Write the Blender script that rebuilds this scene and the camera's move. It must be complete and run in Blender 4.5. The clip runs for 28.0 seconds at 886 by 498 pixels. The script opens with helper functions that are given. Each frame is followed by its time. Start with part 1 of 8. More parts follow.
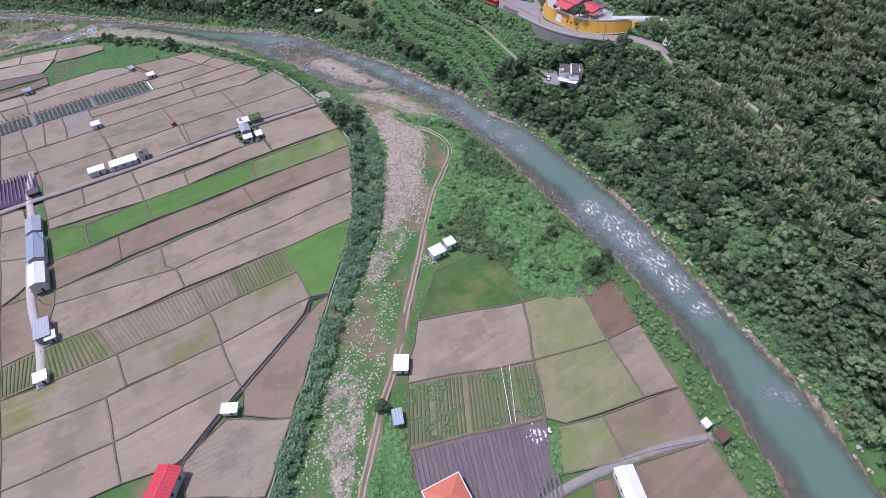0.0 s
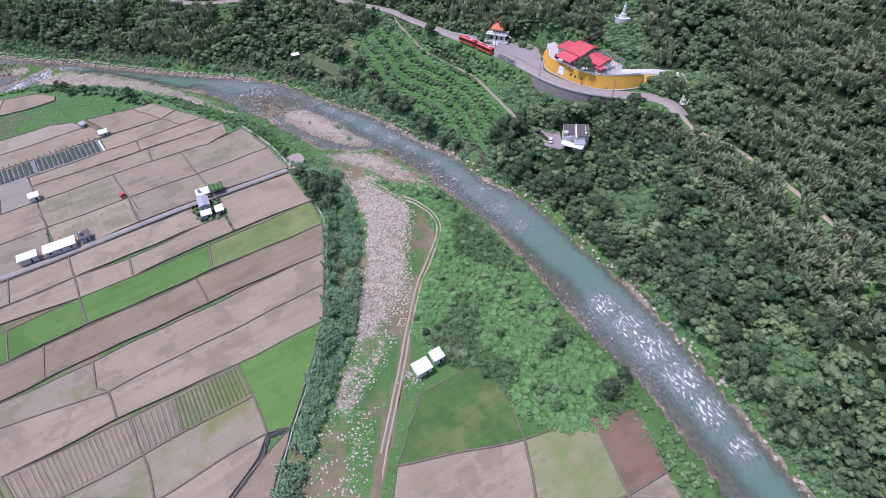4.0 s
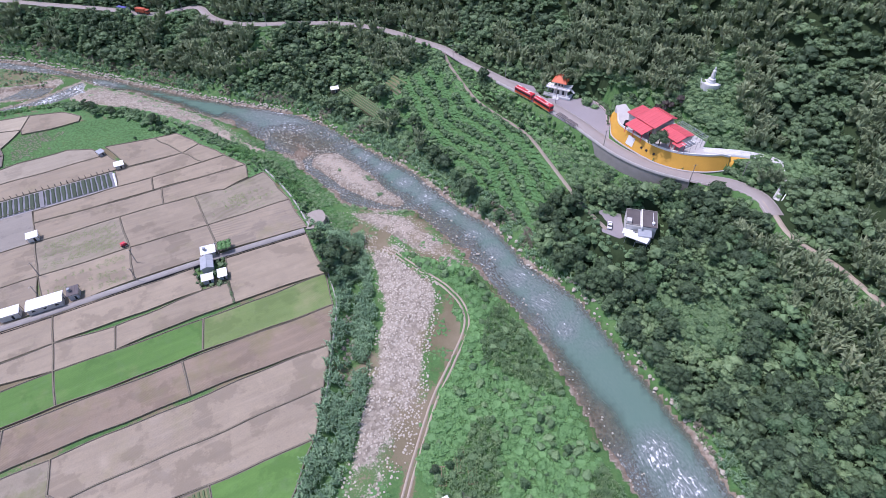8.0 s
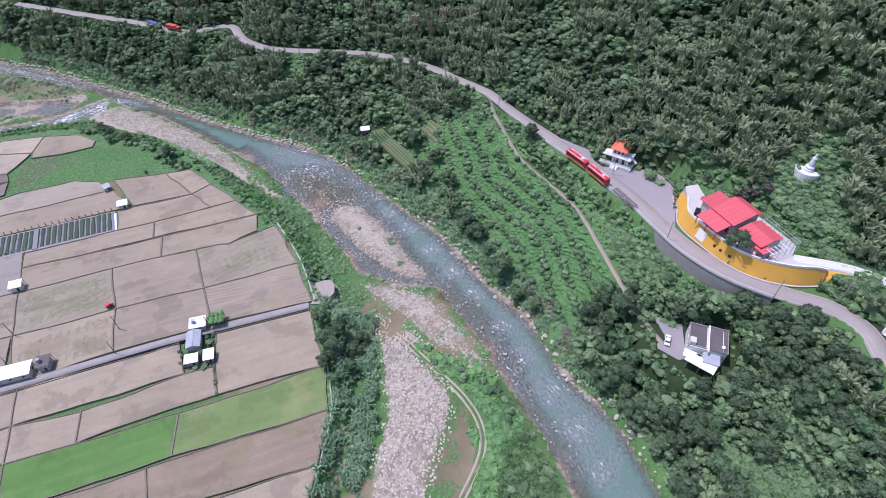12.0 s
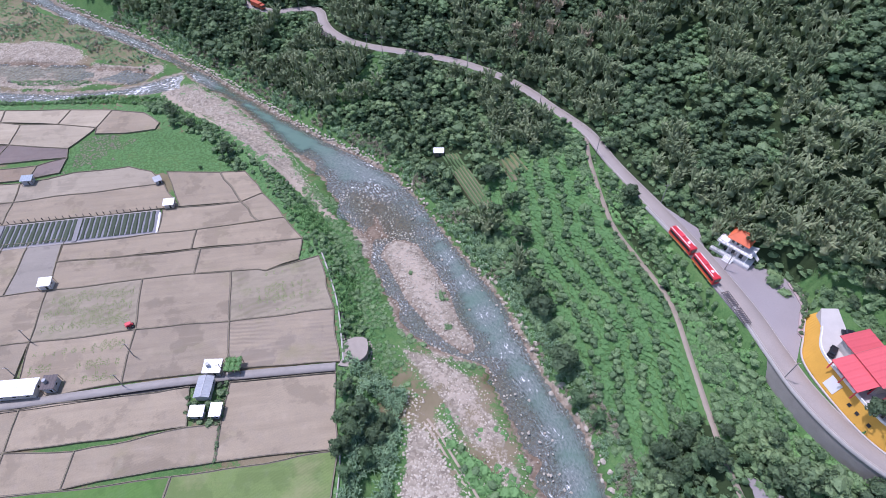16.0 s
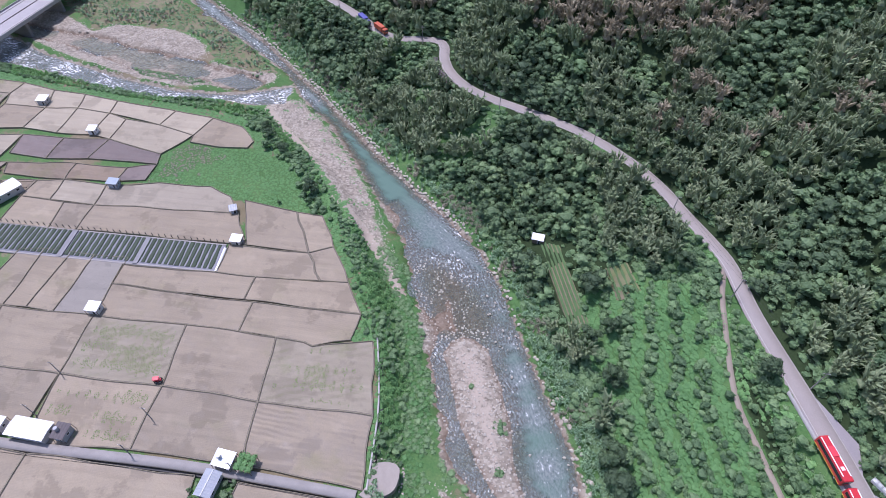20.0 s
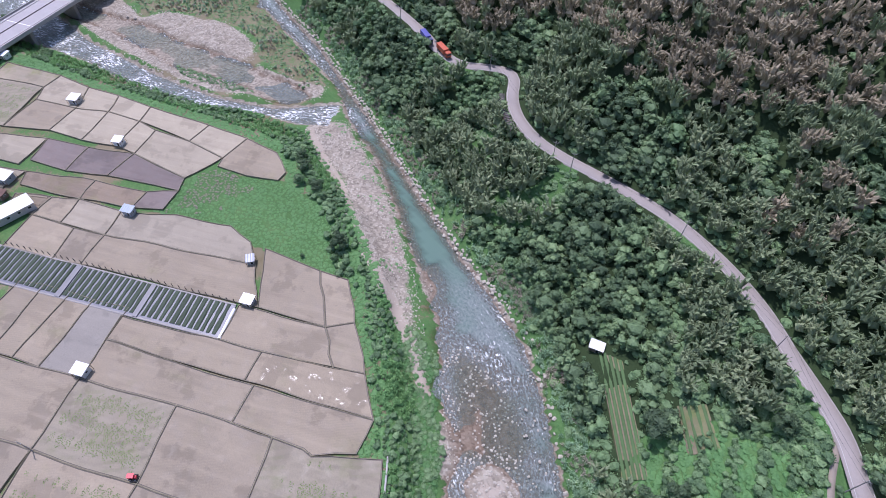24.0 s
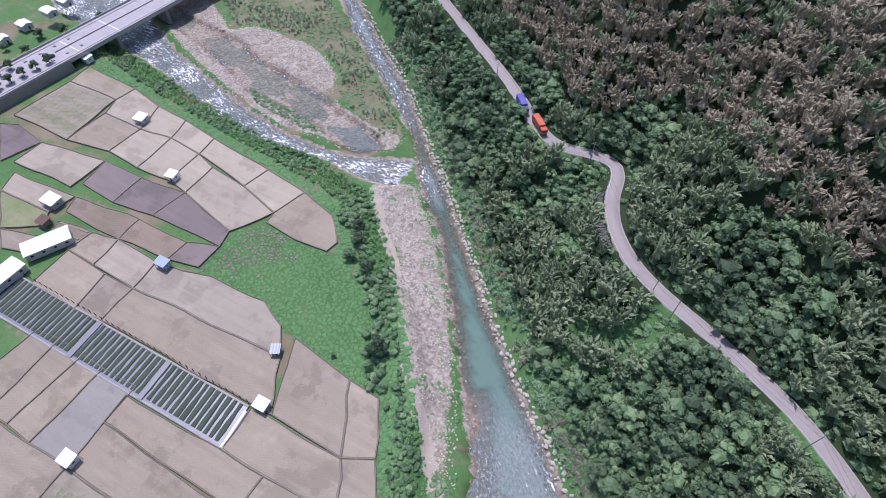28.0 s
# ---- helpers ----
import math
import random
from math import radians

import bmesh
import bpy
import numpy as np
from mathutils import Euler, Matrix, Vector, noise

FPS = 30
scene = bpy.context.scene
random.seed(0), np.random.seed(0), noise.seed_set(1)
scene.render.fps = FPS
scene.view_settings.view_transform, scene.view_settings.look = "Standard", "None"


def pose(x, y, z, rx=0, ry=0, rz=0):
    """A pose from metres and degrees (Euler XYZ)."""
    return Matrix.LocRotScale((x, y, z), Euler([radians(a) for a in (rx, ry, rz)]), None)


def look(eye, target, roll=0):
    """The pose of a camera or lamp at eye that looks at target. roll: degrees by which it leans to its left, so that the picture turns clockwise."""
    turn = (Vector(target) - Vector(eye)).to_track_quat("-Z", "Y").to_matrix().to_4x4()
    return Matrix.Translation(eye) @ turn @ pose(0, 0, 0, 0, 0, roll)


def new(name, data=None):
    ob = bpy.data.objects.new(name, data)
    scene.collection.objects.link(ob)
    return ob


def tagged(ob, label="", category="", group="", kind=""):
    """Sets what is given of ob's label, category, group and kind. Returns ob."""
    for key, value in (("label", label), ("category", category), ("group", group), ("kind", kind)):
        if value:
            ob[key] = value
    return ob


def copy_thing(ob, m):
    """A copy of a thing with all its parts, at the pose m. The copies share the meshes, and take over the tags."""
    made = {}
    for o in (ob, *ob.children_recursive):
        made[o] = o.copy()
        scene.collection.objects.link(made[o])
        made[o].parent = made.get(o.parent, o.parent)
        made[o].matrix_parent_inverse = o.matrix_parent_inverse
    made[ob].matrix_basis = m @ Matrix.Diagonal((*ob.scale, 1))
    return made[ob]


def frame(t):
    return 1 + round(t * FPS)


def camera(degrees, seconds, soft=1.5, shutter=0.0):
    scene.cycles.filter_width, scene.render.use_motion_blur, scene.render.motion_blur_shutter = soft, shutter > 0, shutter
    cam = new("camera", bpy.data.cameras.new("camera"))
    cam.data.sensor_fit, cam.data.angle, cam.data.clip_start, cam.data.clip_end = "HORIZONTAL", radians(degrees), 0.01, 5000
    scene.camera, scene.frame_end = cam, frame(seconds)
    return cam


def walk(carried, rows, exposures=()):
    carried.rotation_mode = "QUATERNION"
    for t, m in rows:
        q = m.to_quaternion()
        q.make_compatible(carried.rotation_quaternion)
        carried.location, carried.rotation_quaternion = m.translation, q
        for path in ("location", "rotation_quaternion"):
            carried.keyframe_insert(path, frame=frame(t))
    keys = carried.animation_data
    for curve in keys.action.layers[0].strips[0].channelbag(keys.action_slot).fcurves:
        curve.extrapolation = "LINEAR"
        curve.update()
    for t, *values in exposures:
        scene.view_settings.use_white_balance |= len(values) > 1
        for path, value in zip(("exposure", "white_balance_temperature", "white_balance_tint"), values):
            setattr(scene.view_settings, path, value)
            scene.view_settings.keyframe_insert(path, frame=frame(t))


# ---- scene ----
cam = camera(78.1, 28.0, 0.5)
METRES, EYE, TILT, LEAN, TURN = 345.0, 156.4, -46.39, 1.744, 0.0
ROWS = [
    (0.0, 0.0, 0.0, 0.0, 0.0, 0.0, 0.0),
    (0.5, 0.0011, 0.0125, 0.0132, -0.1, 0.27, 0.09),
    (1.0, 0.0026, 0.0258, 0.027, -0.16, 0.46, 0.17),
    (1.5, 0.0038, 0.0382, 0.04, -0.24, 0.57, 0.26),
    (2.0, 0.0053, 0.0514, 0.0537, -0.34, 0.63, 0.36),
    (2.5, 0.0069, 0.0636, 0.0667, -0.41, 0.64, 0.41),
    (3.0, 0.0082, 0.0765, 0.0807, -0.5, 0.65, 0.49),
    (3.5, 0.0095, 0.0886, 0.0937, -0.59, 0.67, 0.58),
    (5.5, 0.0154, 0.138, 0.1454, 0.97, 0.76, -1.33),
    (6.0, 0.0166, 0.1505, 0.1589, 0.95, 0.76, -1.34),
    (6.5, 0.0177, 0.1623, 0.1712, 1.61, 0.79, -2.18),
    (7.0, 0.0188, 0.1748, 0.1843, 2.04, 0.79, -2.75),
    (7.5, 0.0196, 0.1865, 0.1966, 3.43, 0.72, -4.45),
    (8.0, 0.0206, 0.1987, 0.2097, 4.17, 0.66, -5.31),
    (8.5, 0.0208, 0.21, 0.2219, 4.32, 0.64, -5.5),
    (9.0, 0.0206, 0.2224, 0.2348, 5.23, 0.56, -6.63),
    (9.5, 0.0208, 0.2332, 0.2467, 5.65, 0.47, -7.1),
    (10.0, 0.02, 0.2459, 0.2598, 6.51, 0.35, -8.11),
    (10.5, 0.0195, 0.2567, 0.2717, 6.99, 0.24, -8.63),
    (11.0, 0.0183, 0.2694, 0.2845, 7.35, 0.2, -9.02),
    (11.5, 0.0173, 0.2804, 0.2957, 7.46, 0.18, -9.15),
    (12.0, 0.0155, 0.293, 0.3086, 8.4, 0.01, -10.18),
    (12.5, 0.0133, 0.3038, 0.3198, 8.84, -0.09, -10.7),
    (14.5, 0.0013, 0.3502, 0.3676, 11.35, -3.27, -13.52),
    (15.0, -0.0029, 0.3621, 0.3806, 14.95, -4.68, -17.37),
    (15.5, -0.0072, 0.3734, 0.3921, 15.98, -5.01, -18.38),
    (16.0, -0.0126, 0.3852, 0.4042, 16.75, -5.25, -19.12),
    (16.5, -0.0178, 0.3961, 0.416, 18.23, -5.84, -20.51),
    (17.0, -0.0243, 0.408, 0.4273, 19.33, -6.19, -21.53),
    (17.5, -0.0307, 0.4189, 0.4384, 20.48, -6.62, -22.57),
    (18.0, -0.0378, 0.4307, 0.4503, 21.32, -6.97, -23.24),
    (18.5, -0.046, 0.4412, 0.4613, 22.83, -7.64, -24.6),
    (19.0, -0.0545, 0.453, 0.4721, 25.71, -8.85, -27.07),
    (19.5, -0.0635, 0.4633, 0.4826, 28.02, -9.99, -28.91),
    (20.0, -0.0738, 0.4743, 0.4934, 29.28, -10.65, -29.83),
    (20.5, -0.0834, 0.4844, 0.5034, 29.86, -10.97, -30.19),
    (22.5, -0.1303, 0.525, 0.5439, 32.69, -14.98, -32.07),
    (23.0, -0.1434, 0.5352, 0.5544, 34.62, -16.18, -33.29),
    (23.5, -0.1556, 0.545, 0.5633, 36.21, -17.14, -34.24),
    (24.0, -0.1691, 0.555, 0.573, 37.51, -18.02, -34.94),
    (24.5, -0.1819, 0.5644, 0.5818, 38.39, -18.59, -35.38),
    (25.0, -0.196, 0.5741, 0.5907, 42.57, -21.15, -37.64),
    (25.5, -0.2083, 0.5828, 0.5982, 44.64, -22.43, -38.61),
    (26.0, -0.2237, 0.5921, 0.6073, 45.89, -23.36, -39.1),
    (26.5, -0.2371, 0.6003, 0.6142, 47.37, -24.35, -39.65),
    (27.0, -0.2526, 0.6092, 0.6229, 48.74, -25.37, -40.12),
    (27.5, -0.2667, 0.6165, 0.6301, 50.27, -26.5, -40.66),
    (28.0, -0.2826, 0.6251, 0.6377, 51.04, -27.1, -40.86),
]
walk(cam, [(t, pose(0, 0, EYE, TILT, LEAN, TURN) @ pose(METRES * x, METRES * y, METRES * z, 90 + pitch, roll, yaw)) for t, x, y, z, yaw, pitch, roll in ROWS], exposures=[(0.0, -0.22, 5870, 28), (6.0, 0.02, 5740, 29), (12.0, 0.06, 5690, 28), (28.0, 0.05, 5660, 27)])

# ---- light: high sun in the west, clear sky ----
SUN = Vector((-0.372, 0.025, 0.928)).normalized()
world = bpy.data.worlds.new("sky")
scene.world = world
world.use_nodes = True
wn = world.node_tree
sky = wn.nodes.new("ShaderNodeTexSky")
sky.sky_type, sky.sun_disc = "NISHITA", False
sky.sun_elevation = math.asin(SUN.z)
sky.sun_rotation = math.atan2(SUN.x, SUN.y)
sky.air_density, sky.dust_density = 1.2, 1.5
wn.links.new(sky.outputs[0], wn.nodes["Background"].inputs[0])
wn.nodes["Background"].inputs[1].default_value = 0.15
sun = new("sun", bpy.data.lights.new("sun", "SUN"))
sun.data.energy, sun.data.angle, sun.data.color = 3.7, radians(0.55), (1.0, 0.95, 0.88)
sun.matrix_world = look((-150, 200, 600), Vector((-150, 200, 600)) - SUN)


# ---- materials ----
def nodes_of(name):
    m = bpy.data.materials.new(name)
    m.use_nodes = True
    return m, m.node_tree.nodes, m.node_tree.links, m.node_tree.nodes["Principled BSDF"]


def noise_node(nt, links, scale, detail=4.0, rough=0.6, coord="Position"):
    c = nt.new("ShaderNodeNewGeometry")
    n = nt.new("ShaderNodeTexNoise")
    n.inputs["Scale"].default_value, n.inputs["Detail"].default_value = scale, detail
    n.inputs["Roughness"].default_value = rough
    links.new(c.outputs[coord], n.inputs["Vector"])
    return n


def ramp(nt, links, source, stops):
    r = nt.new("ShaderNodeValToRGB")
    links.new(source, r.inputs[0])
    el = r.color_ramp.elements
    while len(el) < len(stops):
        el.new(0.5)
    for e, (p, c) in zip(el, stops):
        e.position, e.color = p, (c if isinstance(c, tuple) else (c, c, c)) + (1.0,)
    return r.outputs[0]


def mix(nt, links, fac, a, b, mode="MIX"):
    m = nt.new("ShaderNodeMix")
    m.data_type, m.blend_type = "RGBA", mode
    for sock, v in ((m.inputs[0], fac), (m.inputs[6], a), (m.inputs[7], b)):
        if isinstance(v, (int, float)):
            sock.default_value = v
        elif isinstance(v, tuple):
            sock.default_value = v + (1.0,)
        else:
            links.new(v, sock)
    return m.outputs[2]


def bump(nt, links, bsdf, height, strength, distance):
    b = nt.new("ShaderNodeBump")
    b.inputs["Strength"].default_value, b.inputs["Distance"].default_value = strength, distance
    links.new(height, b.inputs["Height"])
    links.new(b.outputs[0], bsdf.inputs["Normal"])


def scaled(c, k):
    return tuple(min(1.0, v * k) for v in c)


def plain(name, colour, rough=0.7, metal=0.0, scale=0.6, spread=0.25, fine=6.0, relief=0.03):
    """A surface with broad stains, fine grain and slight relief."""
    m, nt, links, b = nodes_of(name)
    n1, n2 = noise_node(nt, links, scale), noise_node(nt, links, fine, 3.0)
    c = mix(nt, links, n1.outputs[0], scaled(colour, 1 - spread), scaled(colour, 1 + spread))
    c = mix(nt, links, 0.35, c, mix(nt, links, n2.outputs[0], scaled(colour, 0.6), scaled(colour, 1.4)))
    info = nt.new("ShaderNodeObjectInfo")
    tint = ramp(nt, links, info.outputs["Random"], [(0.0, 0.88), (1.0, 1.1)])
    c = mix(nt, links, 1.0, c, tint, "MULTIPLY")
    links.new(c, b.inputs["Base Color"])
    b.inputs["Roughness"].default_value, b.inputs["Metallic"].default_value = rough, metal
    bump(nt, links, b, n2.outputs[0], 0.4, relief)
    return m


def soil(name, dry, wet, algae, algae_amount, wetness=0.5, stripe=0.0, turn=0.0, stripe_scale=0.4, sprout=0.0):
    """Paddy mud: drier and wetter patches, a film of water, patches of young growth, faint machine rows."""
    m, nt, links, b = nodes_of(name)
    n1, n2, n3 = (noise_node(nt, links, s, d) for s, d in ((0.045, 5.0), (0.30, 5.0), (2.2, 4.0)))
    info = nt.new("ShaderNodeObjectInfo")
    broad = mix(nt, links, 0.45, n1.outputs[0], n2.outputs[0])
    c = mix(nt, links, ramp(nt, links, broad, [(0.36, 0.0), (0.62, 1.0)]), wet, dry)
    c = mix(nt, links, 0.30, c, mix(nt, links, n3.outputs[0], scaled(wet, 0.45), scaled(dry, 1.35)))
    spots = ramp(nt, links, noise_node(nt, links, 0.55, 6.0, 0.7).outputs[0], [(0.63, 0.0), (0.70, 0.55)])
    c = mix(nt, links, spots, c, scaled(wet, 0.62))
    pool = noise_node(nt, links, 0.07, 9.0, 0.62)
    c = mix(nt, links, ramp(nt, links, pool.outputs[0], [(0.53, 0.0), (0.575, 0.6)]), c, scaled(wet, 0.80))
    c = mix(nt, links, ramp(nt, links, pool.outputs[0], [(0.30, 0.5), (0.40, 0.0)]), c, scaled(dry, 1.16))
    g = noise_node(nt, links, 0.06, 6.0, 0.65)
    mask = ramp(nt, links, g.outputs[0], [(0.62 - 0.3 * algae_amount, 0.0), (0.78 - 0.3 * algae_amount, min(1.0, 0.25 + algae_amount))])
    c = mix(nt, links, mask, c, algae)
    co = nt.new("ShaderNodeNewGeometry")
    mp = nt.new("ShaderNodeMapping")
    mp.inputs["Rotation"].default_value = (0, 0, radians(turn))
    links.new(co.outputs["Position"], mp.inputs["Vector"])
    w = nt.new("ShaderNodeTexWave")
    w.inputs["Scale"].default_value, w.inputs["Distortion"].default_value = stripe_scale, 5.0
    w.inputs["Detail"].default_value, w.inputs["Detail Scale"].default_value = 3.0, 0.6
    links.new(mp.outputs[0], w.inputs["Vector"])
    row = ramp(nt, links, w.outputs["Fac"], [(0.1, 1.0), (0.9, 1.0 - stripe)])
    patch = ramp(nt, links, noise_node(nt, links, 0.05, 3.0).outputs[0], [(0.42, 0.0), (0.6, 1.0)])
    c = mix(nt, links, patch, c, mix(nt, links, 1.0, c, row, "MULTIPLY"))
    if sprout:
        rows_ = ramp(nt, links, w.outputs["Fac"], [(0.45, 0.0), (0.85, sprout)])
        tufts = ramp(nt, links, noise_node(nt, links, 0.11, 5.0, 0.7).outputs[0], [(0.47, 0.0), (0.58, 1.0)])
        c = mix(nt, links, mix(nt, links, 1.0, rows_, tufts, "MULTIPLY"), c, algae)
    aim, streak = nt.new("ShaderNodeMapping"), nt.new("ShaderNodeMapping")
    aim.inputs["Rotation"].default_value, streak.inputs["Scale"].default_value = (0, 0, radians(-33)), (0.10, 1.0, 1.0)
    links.new(co.outputs["Position"], aim.inputs["Vector"])
    links.new(aim.outputs[0], streak.inputs["Vector"])
    ns = nt.new("ShaderNodeTexNoise")
    ns.inputs["Scale"].default_value, ns.inputs["Detail"].default_value = 0.45, 5.0
    links.new(streak.outputs[0], ns.inputs["Vector"])
    c = mix(nt, links, ramp(nt, links, ns.outputs[0], [(0.52, 0.0), (0.70, 0.4)]), c, scaled(wet, 0.82))
    c = mix(nt, links, ramp(nt, links, ns.outputs[0], [(0.30, 0.4), (0.44, 0.0)]), c, scaled(dry, 1.1))
    tint = ramp(nt, links, info.outputs["Random"], [(0.0, (0.90, 0.90, 0.91)), (0.5, (1.0, 0.99, 0.97)), (1.0, (1.08, 1.07, 1.05))])
    c = mix(nt, links, 1.0, c, tint, "MULTIPLY")
    links.new(c, b.inputs["Base Color"])
    rg = ramp(nt, links, n2.outputs[0], [(0.37, 0.10), (0.42, 0.85)] if wetness > 0.85 else [(0.22 + 0.2 * wetness, 0.46), (0.48 + 0.2 * wetness, 0.85)])
    links.new(rg, b.inputs["Roughness"])
    b.inputs["Specular IOR Level"].default_value = 0.22
    bump(nt, links, b, n3.outputs[0], 0.6, 0.08)
    return m


def leaf(name, dark, light, patch_scale=0.05, third=None):
    """Foliage: tint by tree and by clump, with broad drifts of colour."""
    m, nt, links, b = nodes_of(name)
    geo, info = nt.new("ShaderNodeNewGeometry"), nt.new("ShaderNodeObjectInfo")
    att = nt.new("ShaderNodeAttribute")
    att.attribute_name = "tint"
    n1 = noise_node(nt, links, patch_scale, 3.0)
    v = mix(nt, links, 0.80, geo.outputs["Random Per Island"], att.outputs["Fac"])
    v = mix(nt, links, 0.3, v, n1.outputs[0])
    v = mix(nt, links, 0.15, v, info.outputs["Random"])
    fine = noise_node(nt, links, 1.7, 5.0, 0.78)
    grain = ramp(nt, links, fine.outputs[0], [(0.37, 0.0), (0.63, 1.0)])
    v = mix(nt, links, 0.25, v, grain)
    stops = [(0.24, dark), (0.62, light)]
    if third:
        stops.append((0.80, third))
    links.new(ramp(nt, links, v, stops), b.inputs["Base Color"])
    bump(nt, links, b, fine.outputs[0], 0.5, 0.3)
    b.inputs["Roughness"].default_value = 0.62
    b.inputs["Specular IOR Level"].default_value = 0.25
    tr = nt.new("ShaderNodeBsdfTranslucent")
    tr.inputs[0].default_value = scaled(light, 1.5) + (1.0,)
    add = nt.new("ShaderNodeMixShader")
    add.inputs[0].default_value = 0.18
    links.new(b.outputs[0], add.inputs[1])
    links.new(tr.outputs[0], add.inputs[2])
    links.new(add.outputs[0], nt["Material Output"].inputs[0])
    return m


MUD_DRY, MUD_WET = (0.335, 0.282, 0.208), (0.248, 0.208, 0.155)
SOIL = {
    "mud": soil("paddy_mud", MUD_DRY, MUD_WET, (0.20, 0.20, 0.09), 0.14, 0.5, 0.05, 35),
    "stub": soil("paddy_mud_rows", MUD_DRY, (0.25, 0.215, 0.175), (0.21, 0.20, 0.10), 0.24, 0.4, 0.18, 60, 0.2),
    "greenstub": soil("paddy_mud_sprouting", (0.30, 0.265, 0.20), (0.25, 0.218, 0.165), (0.17, 0.185, 0.085), 0.25, 0.5, 0.10, 33, 0.12, 0.25),
    "greenmud": soil("paddy_mud_algae", (0.31, 0.265, 0.20), (0.255, 0.225, 0.160), (0.165, 0.19, 0.055), 0.55, 0.5),
    "greenmud2": soil("paddy_thin_growth", (0.262, 0.258, 0.150), (0.225, 0.222, 0.128), (0.165, 0.215, 0.080), 0.62, 0.4, 0.04, 20),
    "light": soil("paddy_light_mud", (0.395, 0.345, 0.262), (0.31, 0.27, 0.205), (0.22, 0.20, 0.10), 0.1, 0.35),
    "dark": soil("paddy_dark_mud", (0.21, 0.17, 0.155), (0.155, 0.13, 0.12), (0.2, 0.17, 0.12), 0.1, 0.6),
    "brown": soil("paddy_brown_mud", (0.275, 0.218, 0.16), (0.215, 0.170, 0.126), (0.2, 0.185, 0.09), 0.4, 0.4, 0.10, 33),
    "red": soil("red_earth", (0.23, 0.16, 0.108), (0.185, 0.128, 0.088), (0.2, 0.15, 0.08), 0.1, 0.0),
    "wet": soil("paddy_flooded", (0.29, 0.268, 0.235), (0.25, 0.232, 0.205), (0.2, 0.2, 0.12), 0.05, 0.9),
    "glint": soil("paddy_shallow_water", MUD_DRY, MUD_WET, (0.2, 0.2, 0.1), 0.05, 0.86),
    "rice_pale": soil("young_rice_thin", (0.16, 0.225, 0.08), (0.135, 0.195, 0.07), (0.26, 0.26, 0.14), 0.3, 0.1, 0.08, 30),
    "rice": soil("young_rice", (0.12, 0.235, 0.06), (0.095, 0.20, 0.05), (0.22, 0.26, 0.11), 0.22, 0.1, 0.06, 30),
    "lawn": soil("mown_grass", (0.088, 0.168, 0.050), (0.068, 0.140, 0.042), (0.20, 0.215, 0.085), 0.42, 0.0),
    "weed": soil("weedy_ground", (0.12, 0.19, 0.05), (0.09, 0.14, 0.04), (0.25, 0.23, 0.12), 0.4, 0.0),
    "veg": soil("vegetable_ground", (0.25, 0.21, 0.14), (0.20, 0.17, 0.12), (0.13, 0.18, 0.05), 0.55, 0.1),
    "furrow": soil("furrowed_earth", (0.25, 0.21, 0.155), (0.20, 0.165, 0.13), (0.15, 0.18, 0.06), 0.3, 0.1),
    "beds": soil("bed_earth", (0.21, 0.17, 0.16), (0.16, 0.13, 0.125), (0.13, 0.17, 0.06), 0.2, 0.1),
}
BUND = plain("bund_earth", (0.235, 0.205, 0.14), 0.9, scale=0.25, spread=0.45)
MARGIN = plain("wet_shadow_margin_mud", (0.105, 0.088, 0.07), 0.6, scale=0.4, spread=0.5)
CONCRETE = plain("concrete", (0.42, 0.40, 0.38), 0.8, scale=0.3)
OLD_CONCRETE = plain("stained_concrete", (0.30, 0.28, 0.26), 0.85, scale=0.25, spread=0.4)
ASPHALT = plain("worn_asphalt", (0.35, 0.31, 0.285), 0.85, scale=0.15, spread=0.2, fine=2.5)
LOT = plain("parking_asphalt", (0.27, 0.245, 0.25), 0.85, scale=0.12, spread=0.18, fine=2.5)
PATHWAY = plain("dirt_path", (0.36, 0.30, 0.235), 0.95, scale=0.3, spread=0.3)
FARM_DIRT = plain("worn_farm_path", (0.30, 0.255, 0.205), 0.95, scale=0.3, spread=0.3)
WHITE = plain("white_paint", (0.78, 0.78, 0.77), 0.45, scale=0.5, spread=0.08)
WHITE_METAL = plain("white_sheet_metal", (0.80, 0.81, 0.82), 0.35, scale=0.7, spread=0.08)
GREY_METAL = plain("grey_sheet_metal", (0.36, 0.38, 0.41), 0.4, scale=0.5)
BLUE_METAL = plain("blue_grey_sheet_metal", (0.30, 0.36, 0.42), 0.4, scale=0.5)
RED_METAL = plain("red_sheet_metal", (0.62, 0.055, 0.075), 0.4, scale=0.4, spread=0.15)
TEMPLE_RED = plain("coral_red_roof", (0.60, 0.10, 0.115), 0.5, scale=0.3, spread=0.14)
ORANGE_TILE = plain("orange_roof_tile", (0.62, 0.14, 0.06), 0.6, scale=0.8)
YELLOW = plain("ochre_yellow_plaster", (0.66, 0.36, 0.055), 0.8, scale=0.22, spread=0.22)
PALE_WALL = plain("pale_plaster", (0.55, 0.53, 0.50), 0.8)
DARK_ROOF = plain("dark_flat_roof", (0.115, 0.10, 0.10), 0.85, scale=0.4, spread=0.35)
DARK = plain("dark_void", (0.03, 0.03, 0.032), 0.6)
GLASS = plain("dark_glass", (0.03, 0.035, 0.04), 0.08, spread=0.1)
RUBBER = plain("black_rubber", (0.025, 0.025, 0.025), 0.8)
BUS_RED = plain("glossy_red_paint", (0.52, 0.035, 0.045), 0.3, spread=0.06)
TRUCK_BLUE = plain("blue_tarpaulin", (0.09, 0.09, 0.30), 0.5, spread=0.12)
TRUCK_ORANGE = plain("orange_red_paint", (0.45, 0.10, 0.05), 0.5)
